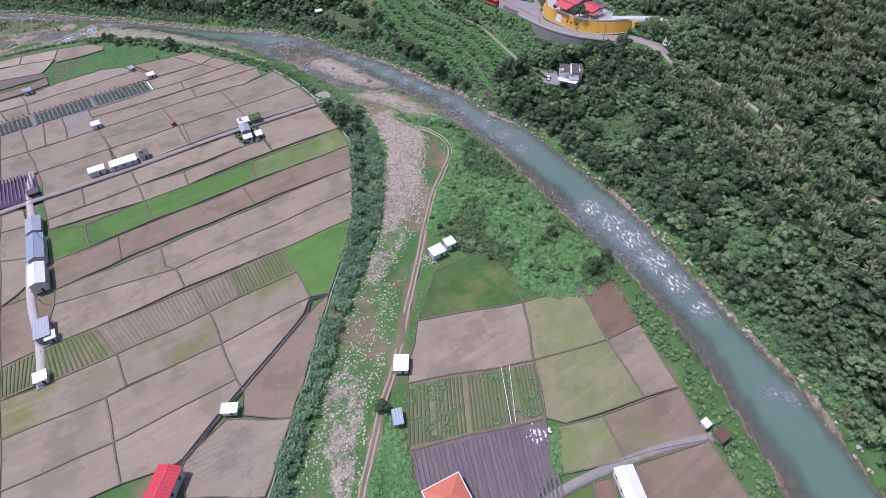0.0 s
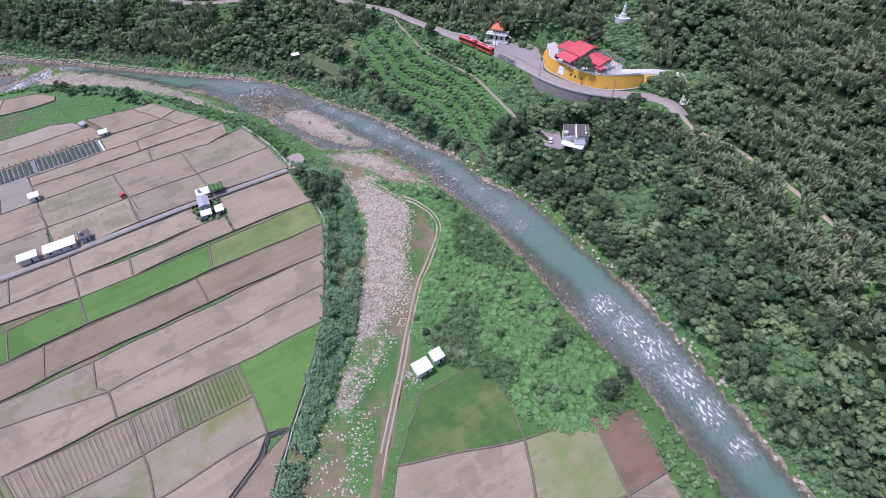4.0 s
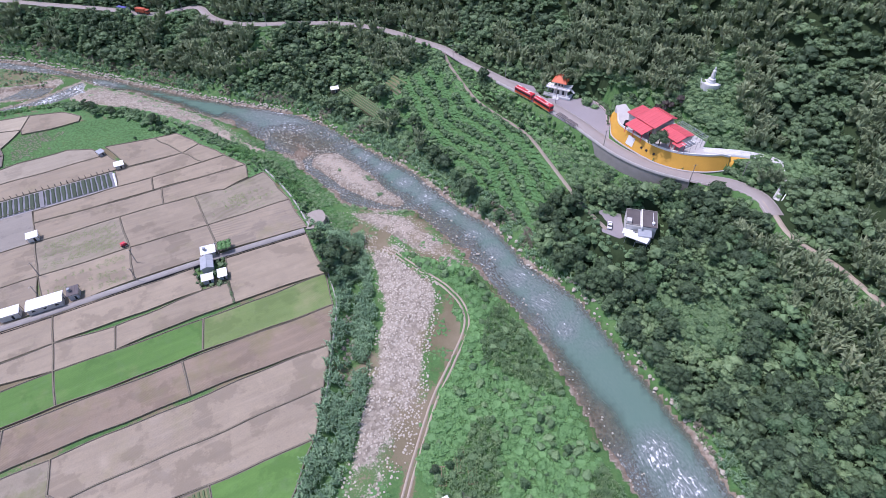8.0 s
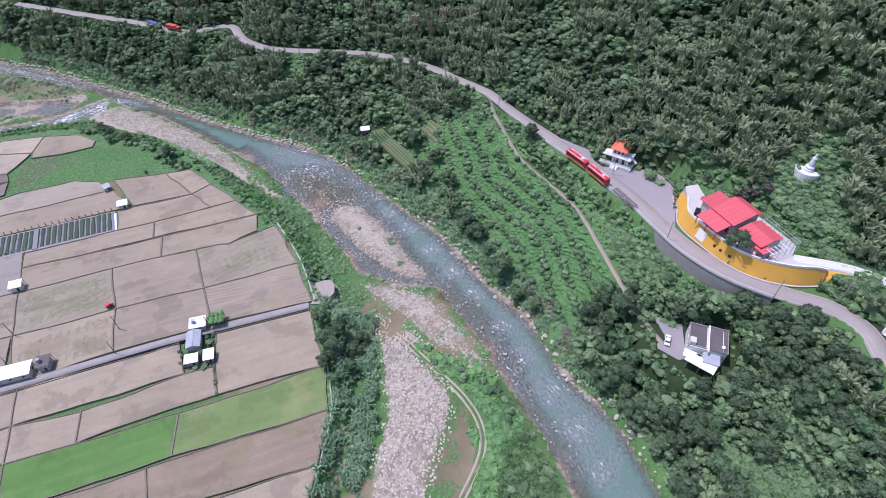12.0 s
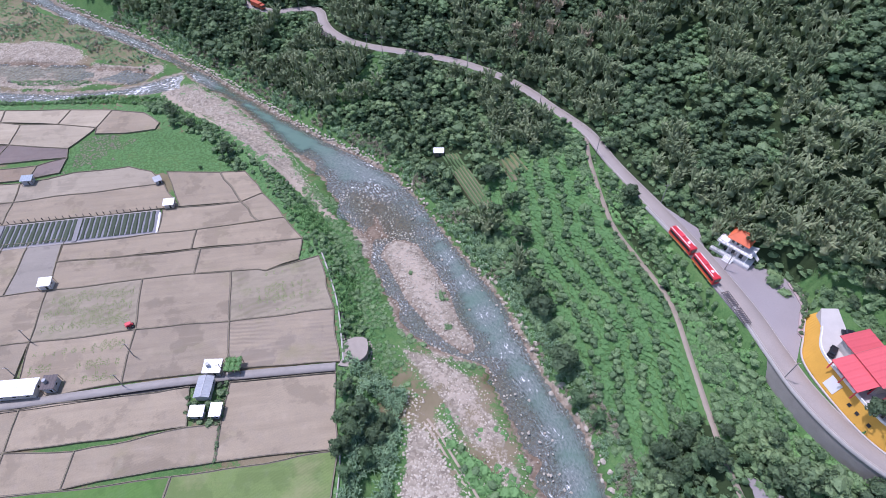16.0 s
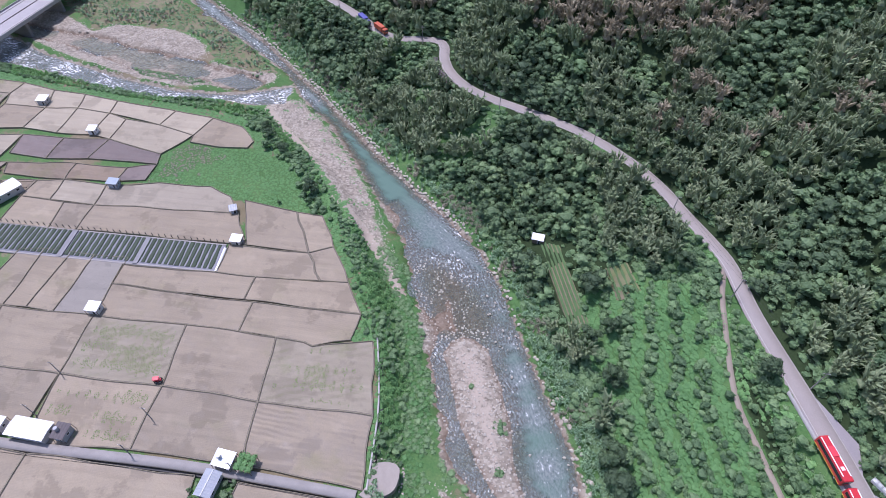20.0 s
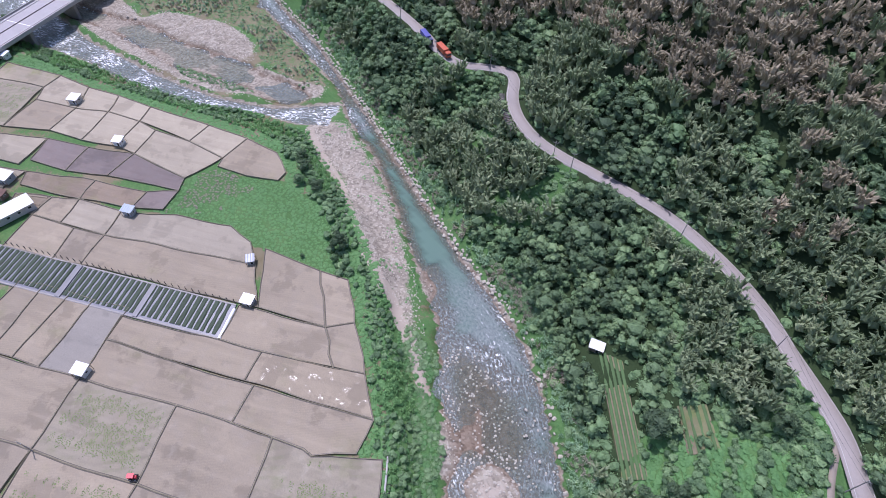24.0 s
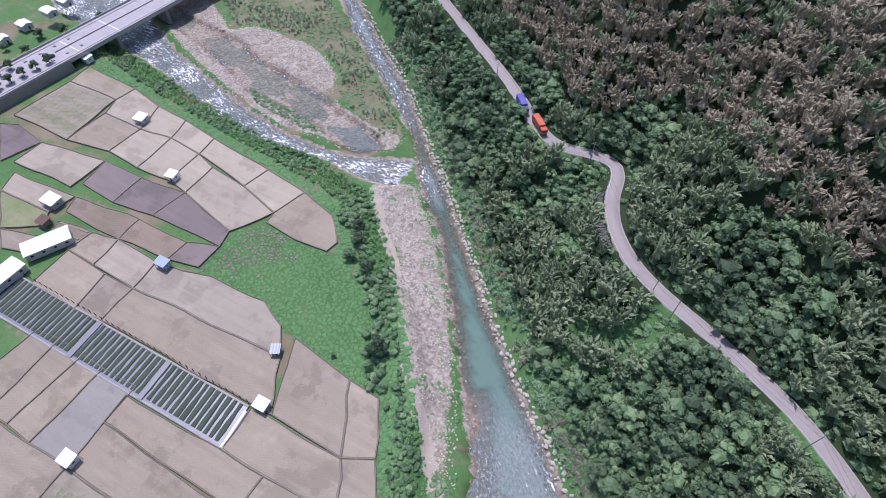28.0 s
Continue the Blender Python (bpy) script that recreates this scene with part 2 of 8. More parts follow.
BLACK_PAINT = plain("black_paint", (0.02, 0.02, 0.022), 0.2)
WOOD = plain("weathered_wood", (0.20, 0.15, 0.11), 0.9)
BARK = plain("bark", (0.13, 0.10, 0.075), 0.95, scale=2.0)
STONE = plain("river_stone", (0.45, 0.405, 0.335), 0.9, scale=0.7, spread=0.5)
STATUE = plain("white_stone", (0.74, 0.74, 0.73), 0.6)
NURSERY_CLOTH = plain("silver_mulch_film", (0.19, 0.19, 0.21), 0.35, scale=0.5)
SEEDLING = plain("seedling_green", (0.050, 0.070, 0.042), 0.85, scale=0.7, spread=0.5)
PURPLE_NET = plain("purple_shade_net", (0.075, 0.045, 0.085), 0.8)

LEAF = leaf("broad_leaves", (0.058, 0.092, 0.052), (0.182, 0.275, 0.130), 0.05, (0.28, 0.38, 0.178))
LEAF_DEEP = leaf("dark_leaves", (0.058, 0.092, 0.052), (0.168, 0.252, 0.124), 0.05, (0.25, 0.345, 0.165))
LEAF_BAMBOO = leaf("bamboo_leaves", (0.094, 0.130, 0.070), (0.248, 0.312, 0.170), 0.03, (0.345, 0.385, 0.225))
LEAF_DRY = leaf("tawny_bamboo_leaves", (0.162, 0.146, 0.098), (0.37, 0.322, 0.220), 0.03, (0.47, 0.40, 0.285))
LEAF_BUSH = leaf("bush_leaves", (0.070, 0.128, 0.064), (0.198, 0.310, 0.142), 0.04, (0.285, 0.395, 0.185))
LEAF_REED = leaf("reed_leaves", (0.125, 0.212, 0.125), (0.275, 0.420, 0.240), 0.04, (0.42, 0.52, 0.31))
LEAF_VINE = leaf("vine_leaves", (0.108, 0.225, 0.085), (0.205, 0.385, 0.140), 0.05, (0.28, 0.45, 0.175))
LEAF_SPROUT = leaf("rice_shoots", (0.14, 0.19, 0.07), (0.20, 0.26, 0.10), 0.05)
LEAF_MEADOW = leaf("meadow_grass_blades", (0.082, 0.190, 0.066), (0.138, 0.285, 0.098), 0.05, (0.185, 0.34, 0.125))
LEAF_GREY = leaf("withered_grey_leaves", (0.10, 0.085, 0.075), (0.22, 0.19, 0.165), 0.05)
LEAF_TAN = leaf("withered_leaves", (0.184, 0.162, 0.125), (0.352, 0.322, 0.248), 0.05)


def ground_material():
    """One sheet: weight maps say where gravel, grass, sand and undergrowth darkened by painted tree shade lie."""
    m, nt, links, b = nodes_of("valley_ground")
    att = nt.new("ShaderNodeAttribute")
    att.attribute_name = "cover"
    sep = nt.new("ShaderNodeSeparateColor")
    links.new(att.outputs["Color"], sep.inputs[0])
    n1, n2, n3 = (noise_node(nt, links, s, d, 0.65) for s, d in ((0.05, 5.0), (0.35, 5.0), (1.6, 4.0)))
    edge = mix(nt, links, 0.5, n2.outputs[0], n3.outputs[0])
    vor = nt.new("ShaderNodeTexVoronoi")
    vor.inputs["Scale"].default_value = 1.1
    cc = nt.new("ShaderNodeTexCoord")
    links.new(cc.outputs["Object"], vor.inputs["Vector"])

    def weight(sock):
        s = nt.new("ShaderNodeMath")
        s.operation = "ADD"
        links.new(sock, s.inputs[0])
        links.new(edge, s.inputs[1])
        return ramp(nt, links, s.outputs[0], [(0.90, 0.0), (1.06, 1.0)])

    earth = mix(nt, links, ramp(nt, links, n1.outputs[0], [(0.35, 0.0), (0.65, 1.0)]), (0.17, 0.145, 0.085), (0.24, 0.20, 0.135))
    grass = ramp(nt, links, mix(nt, links, 0.5, n1.outputs[0], n2.outputs[0]), [(0.3, (0.042, 0.12, 0.037)), (0.5, (0.07, 0.185, 0.06)), (0.68, (0.13, 0.225, 0.085))])
    grass = mix(nt, links, 0.35, grass, ramp(nt, links, n3.outputs[0], [(0.3, (0.03, 0.06, 0.015)), (0.7, (0.17, 0.22, 0.07))]))
    pebble = ramp(nt, links, vor.outputs["Color"], [(0.0, (0.12, 0.10, 0.08)), (0.5, (0.32, 0.28, 0.22)), (1.0, (0.56, 0.515, 0.43))])
    gravel = mix(nt, links, 0.45, pebble, ramp(nt, links, n2.outputs[0], [(0.3, (0.16, 0.135, 0.10)), (0.7, (0.39, 0.34, 0.275))]))
    sand = mix(nt, links, n2.outputs[0], (0.34, 0.285, 0.225), (0.44, 0.38, 0.31))
    # undergrowth green, with the shade below the trees painted into it
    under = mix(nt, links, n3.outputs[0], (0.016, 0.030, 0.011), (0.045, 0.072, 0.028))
    c = mix(nt, links, weight(sep.outputs[1]), earth, grass)
    c = mix(nt, links, weight(sep.outputs[0]), c, gravel)
    c = mix(nt, links, weight(sep.outputs[2]), c, sand)
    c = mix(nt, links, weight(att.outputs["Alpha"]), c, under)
    damp = nt.new("ShaderNodeAttribute")
    damp.attribute_name = "damp"
    c = mix(nt, links, damp.outputs["Fac"], c, mix(nt, links, 1.0, c, (0.58, 0.49, 0.44), "MULTIPLY"))
    links.new(c, b.inputs["Base Color"])
    b.inputs["Roughness"].default_value = 0.92
    b.inputs["Specular IOR Level"].default_value = 0.2
    bump(nt, links, b, edge, 0.7, 0.35)
    return m


def water_material():
    """Teal silty water; shallows show the brown bed, riffles are rougher and break into white crests."""
    m, nt, links, b = nodes_of("river_water")
    att = nt.new("ShaderNodeAttribute")
    att.attribute_name = "flow"
    sep = nt.new("ShaderNodeSeparateColor")
    links.new(att.outputs["Color"], sep.inputs[0])
    n1 = noise_node(nt, links, 0.06, 4.0)
    n3 = noise_node(nt, links, 3.0, 3.0)
    run = nt.new("ShaderNodeAttribute")
    run.attribute_name = "stream"

    def along(stretch, scale, detail, rough, twist=0.0):
        mp = nt.new("ShaderNodeMapping")
        mp.inputs["Scale"].default_value = (stretch, 1.0, 1.0)
        links.new(run.outputs["Vector"], mp.inputs["Vector"])
        n = nt.new("ShaderNodeTexNoise")
        for key, value in (("Scale", scale), ("Detail", detail), ("Roughness", rough), ("Distortion", twist)):
            n.inputs[key].default_value = value
        links.new(mp.outputs[0], n.inputs["Vector"])
        return n.outputs[0]

    ripple = along(0.6, 1.3, 5.0, 0.75)
    crest = along(0.45, 1.05, 4.0, 0.60, 0.6)
    slick = along(0.12, 0.16, 3.0, 0.55)
    deep = mix(nt, links, mix(nt, links, 0.5, n1.outputs[0], slick), (0.098, 0.172, 0.134), (0.142, 0.216, 0.170))
    chop = ramp(nt, links, ripple, [(0.34, 0.0), (0.66, 1.0)])
    rough_water = mix(nt, links, chop, (0.072, 0.104, 0.094), (0.30, 0.335, 0.325))
    lively = ramp(nt, links, sep.outputs[1], [(0.0, 0.0), (0.6, 1.0)])
    c = mix(nt, links, lively, deep, rough_water)
    foam = nt.new("ShaderNodeMath")
    foam.operation = "ADD"
    links.new(sep.outputs[2], foam.inputs[0])
    links.new(mix(nt, links, 0.30, crest, ripple), foam.inputs[1])
    white = ramp(nt, links, foam.outputs[0], [(0.715, 0.0), (0.80, 1.0)])
    c = mix(nt, links, white, c, (0.82, 0.84, 0.84))
    links.new(c, b.inputs["Base Color"])
    links.new(ramp(nt, links, sep.outputs[1], [(0.0, 0.10), (0.6, 0.32)]), b.inputs["Roughness"])
    b.inputs["IOR"].default_value = 1.33
    wave = mix(nt, links, 0.35, mix(nt, links, 0.5, ripple, crest), n3.outputs[0])
    bp = nt.new("ShaderNodeBump")
    bp.inputs["Distance"].default_value = 0.25
    st = ramp(nt, links, sep.outputs[1], [(0.0, 0.08), (1.0, 0.8)])
    links.new(st, bp.inputs["Strength"])
    links.new(wave, bp.inputs["Height"])
    links.new(bp.outputs[0], b.inputs["Normal"])
    clear = nt.new("ShaderNodeBsdfTransparent")
    clear.inputs[0].default_value = (0.88, 0.91, 0.90, 1.0)
    blend = nt.new("ShaderNodeMixShader")
    opaque = ramp(nt, links, sep.outputs[0], [(0.0, 0.03), (0.5, 0.34), (1.0, 1.0)])
    opaque = mix(nt, links, mix(nt, links, 1.0, lively, chop, "MULTIPLY"), opaque, (0.80, 0.80, 0.80))
    top = nt.new("ShaderNodeMath")
    top.operation = "MAXIMUM"
    links.new(opaque, top.inputs[0])
    links.new(white, top.inputs[1])
    links.new(top.outputs[0], blend.inputs[0])
    links.new(clear.outputs[0], blend.inputs[1])
    links.new(b.outputs[0], blend.inputs[2])
    links.new(blend.outputs[0], nt["Material Output"].inputs[0])
    return m


# ---- plan: river, roads, terraces (metres) ----
BANK_R = np.array([(-900, 560), (-520, 450), (-385, 410), (-331, 402), (-296, 398), (-254, 388), (-226, 382), (-195, 374), (-150, 363), (-124, 359), (-104, 354), (-88, 345), (-69, 332), (-54, 322), (-34, 309), (-13, 288), (6, 274), (20, 254), (39, 239), (57, 209), (71, 187), (82, 164), (91, 139), (98, 120), (105, 104), (112, 87), (117, 65), (123, 30), (140, -60), (250, -400)], float)
BANK_L = np.array([(-900, 540), (-520, 436), (-389, 401), (-341, 394), (-305, 390), (-262, 385), (-241, 376), (-212, 370), (-180, 358), (-148, 345), (-131, 337), (-110, 322), (-83, 300), (-62, 282), (-46, 279), (-30, 281), (-15, 266), (-2, 251), (9, 237), (20, 224), (34, 199), (47, 174), (57, 156), (66, 143), (74, 124), (79, 110), (84, 95), (87, 80), (91, 62), (95, 30), (108, -60), (210, -400)], float)
PLAIN_EDGE = np.array([(-900, 20), (-520, 190), (-420, 248), (-391, 272), (-347, 291), (-329, 299), (-296, 315), (-268, 330), (-249, 339), (-232, 345), (-212, 343), (-185, 342), (-160, 334), (-142, 322), (-126, 313), (-112, 304), (-101, 297), (-88, 284), (-74, 264), (-62, 255), (-50, 224), (-43, 171), (-46, 129), (-49, 104), (-52, 79), (-54, 57), (-57, 20), (-60, -400)], float)
BRANCH_A = np.array([(-620, 246), (-450, 258), (-397, 284), (-360, 300), (-342, 305), (-315, 314), (-298, 322), (-284, 333), (-272, 344), (-250, 356), (-240, 366)], float)
BRANCH_B = np.array([(-620, 292), (-455, 296), (-405, 306), (-380, 309), (-363, 314), (-334, 322), (-317, 328), (-295, 337), (-280, 347), (-270, 354), (-264, 362), (-252, 381)], float)
ROAD = np.array([(-600, 520), (-420, 455), (-340, 430), (-284, 425), (-246, 421), (-220, 416), (-208, 417), (-199, 424), (-192, 428), (-186, 426), (-178, 417), (-168, 410), (-155, 406), (-142, 406), (-122, 409), (-99, 411), (-78, 408), (-61, 402), (-49, 395), (-36, 388), (-27, 382), (-14, 368), (6, 350), (23, 334), (38, 318), (47, 306), (56, 295), (68, 286), (84, 280), (97, 277), (105, 270), (107, 260), (109, 248), (118, 234), (126, 212), (131, 188), (134, 170), (139, 150), (147, 130), (160, 90), (200, -20), (300, -300)], float)
ROAD_Z = 22.0
TRACK = np.array([(-40, 256), (-30, 250), (-9, 235), (-1.5, 222), (-5, 203), (-9.5, 187), (-12.5, 168), (-14.5, 150), (-18, 125), (-21, 101), (-25, 81), (-28, 58), (-33, 20)], float)
FARM_PATH = np.array([(-30, 384), (-27, 377), (-23, 369), (-8, 345), (5, 333), (18, 320), (28, 301), (35, 287), (43, 272), (50, 262)], float)


def line_distance(p, line):
    """Distance to a polyline, the side (left of its run: +1) and how far along it, in points."""
    best = np.full(len(p), 1e9)
    side, along = np.zeros(len(p)), np.zeros(len(p))
    for i in range(len(line) - 1):
        a, d = line[i], line[i + 1] - line[i]
        t = np.clip(((p - a) @ d) / (d @ d), 0, 1)
        r = p - (a + t[:, None] * d)
        q = np.hypot(r[:, 0], r[:, 1])
        m = q < best - 1e-6
        best[m] = q[m]
        side[m] = np.sign(d[0] * r[m, 1] - d[1] * r[m, 0])
        along[m] = i + t[m]
    return best, side, along


def inside(p, poly):
    poly = np.asarray(poly, float)
    hit = np.zeros(len(p), bool)
    for (x0, y0), (x1, y1) in zip(poly, np.roll(poly, -1, 0)):
        if y0 == y1:
            continue
        c = ((y0 > p[:, 1]) != (y1 > p[:, 1])) & (p[:, 0] < (x1 - x0) * (p[:, 1] - y0) / (y1 - y0) + x0)
        hit ^= c
    return hit


def poly_distance(p, poly):
    d, _, _ = line_distance(p, np.vstack([poly, poly[:1]]))
    return np.where(inside(p, poly), -d, d)


_rs = np.random.RandomState(7)
WAVES = [(10 ** _rs.uniform(-2.1, -0.75), _rs.uniform(0, 6.28), _rs.uniform(0, 6.28)) for _ in range(42)]


def rolling(p, low=0.0, high=9.0):
    """Smooth irregular relief of about unit height."""
    out, tot = np.zeros(len(p)), 0.0
    for k, a, ph in WAVES:
        if low <= k <= high:
            w = (0.01 / k) ** 0.55
            out += w * np.sin(6.283 * k * (p[:, 0] * math.cos(a) + p[:, 1] * math.sin(a)) + ph)
            tot += w * w * 0.5
    return out / math.sqrt(tot)


def smooth(v, a, b):
    s = np.clip((v - a) / (b - a), 0, 1)
    return s * s * (3 - 2 * s)


def plain_height(y):
    return -3.5 * (1 - smooth(np.asarray(y, float), 105, 215))


def spline(points, step=2.0):
    """A smooth line through the points, at even steps."""
    p = np.asarray(points, float)
    out = []
    for i in range(len(p) - 1):
        a, b, c, d = p[max(i - 1, 0)], p[i], p[i + 1], p[min(i + 2, len(p) - 1)]
        m = max(2, int(np.hypot(*(c - b)[:2]) / step))
        for t in np.arange(m) / m:
            out.append(0.5 * (2 * b + (c - a) * t + (2 * a - 5 * b + 4 * c - d) * t * t + (3 * b - a - 3 * c + d) * t ** 3))
    out.append(p[-1])
    return np.array(out)


ISLAND = np.array([(-86, 309.7), (-86.5, 316), (-83.5, 319.8), (-76.3, 321.2), (-70, 317), (-64.6, 312.6), (-54.4, 303.9), (-45.1, 294.7), (-35.5, 286.6), (-38, 283.3), (-45.9, 285), (-55.3, 288.5), (-65.5, 294.5), (-75.8, 301.5)], float)
SHOAL = np.array([(-118, 330), (-104, 318), (-92, 309), (-74, 322), (-79, 332), (-93, 340), (-110, 341), (-122, 337)], float)
BAR = np.array([(-60, 275), (-50, 278), (-32, 276), (-14, 261), (-2, 247), (-12, 244), (-24, 254), (-38, 262)], float)
BRAIDS = np.array([(-440, 303), (-389, 311), (-367, 315), (-337, 323), (-317, 329), (-297, 338), (-274, 356), (-260, 374), (-266, 381), (-280, 374), (-294, 367), (-305, 363), (-322, 373), (-347, 372), (-362, 365), (-380, 352), (-386, 338), (-440, 336)], float)
POOL = np.array([(-440, 312), (-411, 318), (-390, 328), (-372, 338), (-352, 341), (-338, 348), (-325, 352), (-308, 360), (-294, 362), (-280, 368), (-266, 370), (-268, 363), (-275, 356), (-293, 352), (-312, 343), (-331, 333), (-359, 328), (-385, 321), (-410, 310)], float)
POINT_BAR = np.array([(-246, 358), (-238, 373), (-224, 371), (-205, 366), (-190, 361), (-172, 353), (-156, 345), (-140, 336), (-124, 326), (-118, 320), (-140, 328), (-162, 334), (-189, 344), (-206, 350), (-223, 353)], float)
SCRUB = np.array([(-470, 372), (-440, 345), (-388, 341), (-378, 356), (-350, 374), (-324, 376), (-306, 368), (-293, 369), (-270, 373), (-266, 383), (-292, 386), (-331, 391), (-389, 396), (-520, 428)], float)
STONES = np.array([(-48, 262), (-34, 258), (-17, 246), (-13, 228), (-15, 210), (-13, 190), (-15, 172), (-22, 150), (-23, 120), (-27, 93), (-30, 60), (-33, 0), (-50, 0), (-49, 57), (-44, 90), (-40, 121), (-35, 149), (-31, 170), (-32, 200), (-33, 224), (-39, 240)], float)
TERRACE = np.array([(-60, 352), (-49, 366), (-36, 372), (-24, 360), (-6, 341), (11, 326), (25, 307), (33, 288), (22, 270), (3, 284), (-8, 302), (-28, 321), (-48, 337)], float)
THICKET = np.array([(-36, 254), (-2, 247), (20, 219), (45, 170), (63, 142), (52, 128), (40, 127), (24, 133), (14, 150), (2, 152), (-12, 165), (-10, 185), (-2, 215), (-8, 232)], float)
MEADOW = np.array([(-238, 283), (-244, 300), (-242, 313), (-229, 320), (-219, 329), (-205, 333), (-188, 333), (-168, 327), (-161, 322), (-172, 316), (-197, 305), (-206, 303), (-222, 292)], float)
LOT_SHAPE = np.array([(8, 352), (20, 346), (24, 335), (40, 337), (47, 336), (54, 329), (53, 314), (52, 304), (45, 304), (28, 322), (20, 332), (6, 346)], float)
TEMPLE_YARD = np.array([(58.5, 322), (58, 307), (62.6, 300.8), (70, 292.4), (78, 289.2), (87, 288.6), (96, 290), (107, 289), (114, 283), (119, 286), (112, 296), (98, 298), (88, 303), (80, 314), (68, 322), (60, 330)], float)
ROADSIDE = np.array([(46, 337), (54, 330), (56, 324), (54.9, 314), (54.8, 306.2), (60, 298.6), (68.5, 289.9), (77.2, 286.0), (87, 285.3), (98, 287.4), (101, 284), (97, 277), (84, 280), (68, 286), (56, 295), (47, 306), (44, 322)], float)
EAST_PLAIN = np.array([(-20, 30), (-21, 80), (-17, 118), (-12, 150), (12, 162), (28, 140), (58, 138), (74, 112), (82, 92), (84, 66), (92, 30)], float)
HOUSE_YARD = np.array([(40, 278), (46, 272), (56, 270), (70, 270), (70, 253), (54, 250), (46, 258)], float)


def land(p):
    """Ground height and cover weights (gravel, grass, sand, shade-coloured undergrowth) for points of the plan."""
    n = len(p)
    dr, sr, _ = line_distance(p, BANK_R)
    dl, sl, _ = line_distance(p, BANK_L)
    de, se, _ = line_distance(p, PLAIN_EDGE)
    hill = sr > 0
    river = (sr <= 0) & (sl > 0)
    west = (se < 0) & ~hill & ~river
    cover = np.zeros((n, 4))
    rough = rolling(p, 0.02)
    z = -4.6 + 0.35 * rough
    # low terrace beside the river
    low = ~hill & ~river & ~west
    z = np.where(low, z - 0.9 * (1 - smooth(dl, 0, 7)), z)
    # raised plain with its bank
    plainz = plain_height(p[:, 1]) - 0.45
    bank = smooth(de, 0, 7)
    z = np.where(west, plainz, np.where(low, plainz * (1 - bank) + z * bank, z))
    ed = poly_distance(p, EAST_PLAIN)
    z = np.where(low & (ed < 2), -5.2, z)
    # the channel
    db = np.minimum(dr, dl)
    shelf = np.where(p[:, 0] < -150, 0.30, np.where(p[:, 0] < -60, 0.13, np.where(p[:, 0] < -25, 0.20, 0.11 + 0.05 * np.clip(rolling(p, 0.01, 0.06), -1, 1))))
    bed = np.minimum(np.minimum(shelf * dl + 0.012 * np.maximum(dl - 4, 0) ** 2, dr * 0.34), 1.9)
    z = np.where(river, np.where(p[:, 0] > -25, -5.95, -5.78) - bed + 0.15 * rough, z)
    # the branch that comes under the bridge
    branch = inside(p, np.vstack([BRANCH_A, BRANCH_B[::-1]]))
    d1, _, _ = line_distance(p, BRANCH_A)
    d2, _, _ = line_distance(p, BRANCH_B)
    z = np.where(branch, -5.6 - np.minimum(np.minimum(d1, d2) * 0.3, 1.0), z)
    pd = poly_distance(p, POOL)
    z = np.where(pd < 3, np.minimum(z, -5.92 - 0.22 * smooth(-pd, -3, 5) + 0.10 * rough), z)
    branch |= pd < 0
    # bars and islands
    for shape, top in ((SHOAL, -0.22), (ISLAND, 1.1), (BAR, 1.4)):
        d = poly_distance(p, shape)
        z = np.where(d < 5, np.maximum(z, -6.6 + (top + 0.6) * smooth(-d, -3, 4) + 0.12 * rough), z)
    # hillside: up to the road, then on uphill
    dd, sd, along = line_distance(p, ROAD)
    rz = ROAD_Z + 7.0 * smooth(along, 31, 37) + 3 * smooth(-along, -3, 0)
    walled = smooth(p[:, 0], 2, 12) * smooth(-p[:, 0], -88, -74)
    foot = rz - 0.8 - 4.6 * walled
    u = dr / (dr + np.maximum(dd - 3.5, 0.01))
    below = -5.2 + (foot + 5.2) * (0.9 * u + 0.1 * u * u) + 0.5 * rough * smooth(dr, 3, 15) * smooth(dd, 5, 12)
    near = np.exp(-((p[:, 0] - 78) ** 2 + (p[:, 1] - 318) ** 2) / 42.0 ** 2)
    above = rz + np.maximum(dd - 4.0, 0) * (0.72 - 0.40 * near) + 2.2 * rolling(p, 0, 0.06) * smooth(dd, 6, 30)
    above = np.where(above > 120, 120 + (above - 120) * 0.45, above)
    hz = np.where(sd < 0, below, above)
    hz = np.where(dd < 4.2, np.where(sd > 0, rz - 0.1, np.where(dd < 3.4 - 1.5 * (walled > 0.3), rz - 0.1, hz)), hz)
    for shape, level, reach in ((LOT_SHAPE, 21.7, 2.5), (TEMPLE_YARD, 27.2, 1.2), (HOUSE_YARD, 8.0, 3.0)):
        d = poly_distance(p, shape)
        k = 1 - smooth(d, 1.6, reach + 1.6)
        hz = hz * (1 - k) + (level - 0.15) * k
    hz = np.where(inside(p, ROADSIDE), 21.75, hz)
    fd, _, fa = line_distance(p, FARM_PATH)
    fz = np.interp(fa, np.arange(len(FARM_PATH)), (21.8, 21.0, 18.6, 14.2, 12.2, 11.5, 10.5, 9.5, 8.6, 8.0))
    k = 1 - smooth(fd, 1.5, 5)
    hz = np.where(hill & (sd < 0), hz * (1 - k) + fz * k, hz)
    z = np.where(hill, hz, z)
    # cover
    g = rolling(p, 0.015, 0.08)
    cover[:, 1] = np.where(west, 0.46 + 0.12 * g, np.where(low, np.where((p[:, 0] < -58) & (p[:, 0] > -240), 0.74, np.where(p[:, 1] < 175, 0.60, 0.52)) + 0.12 * g, 0.65))
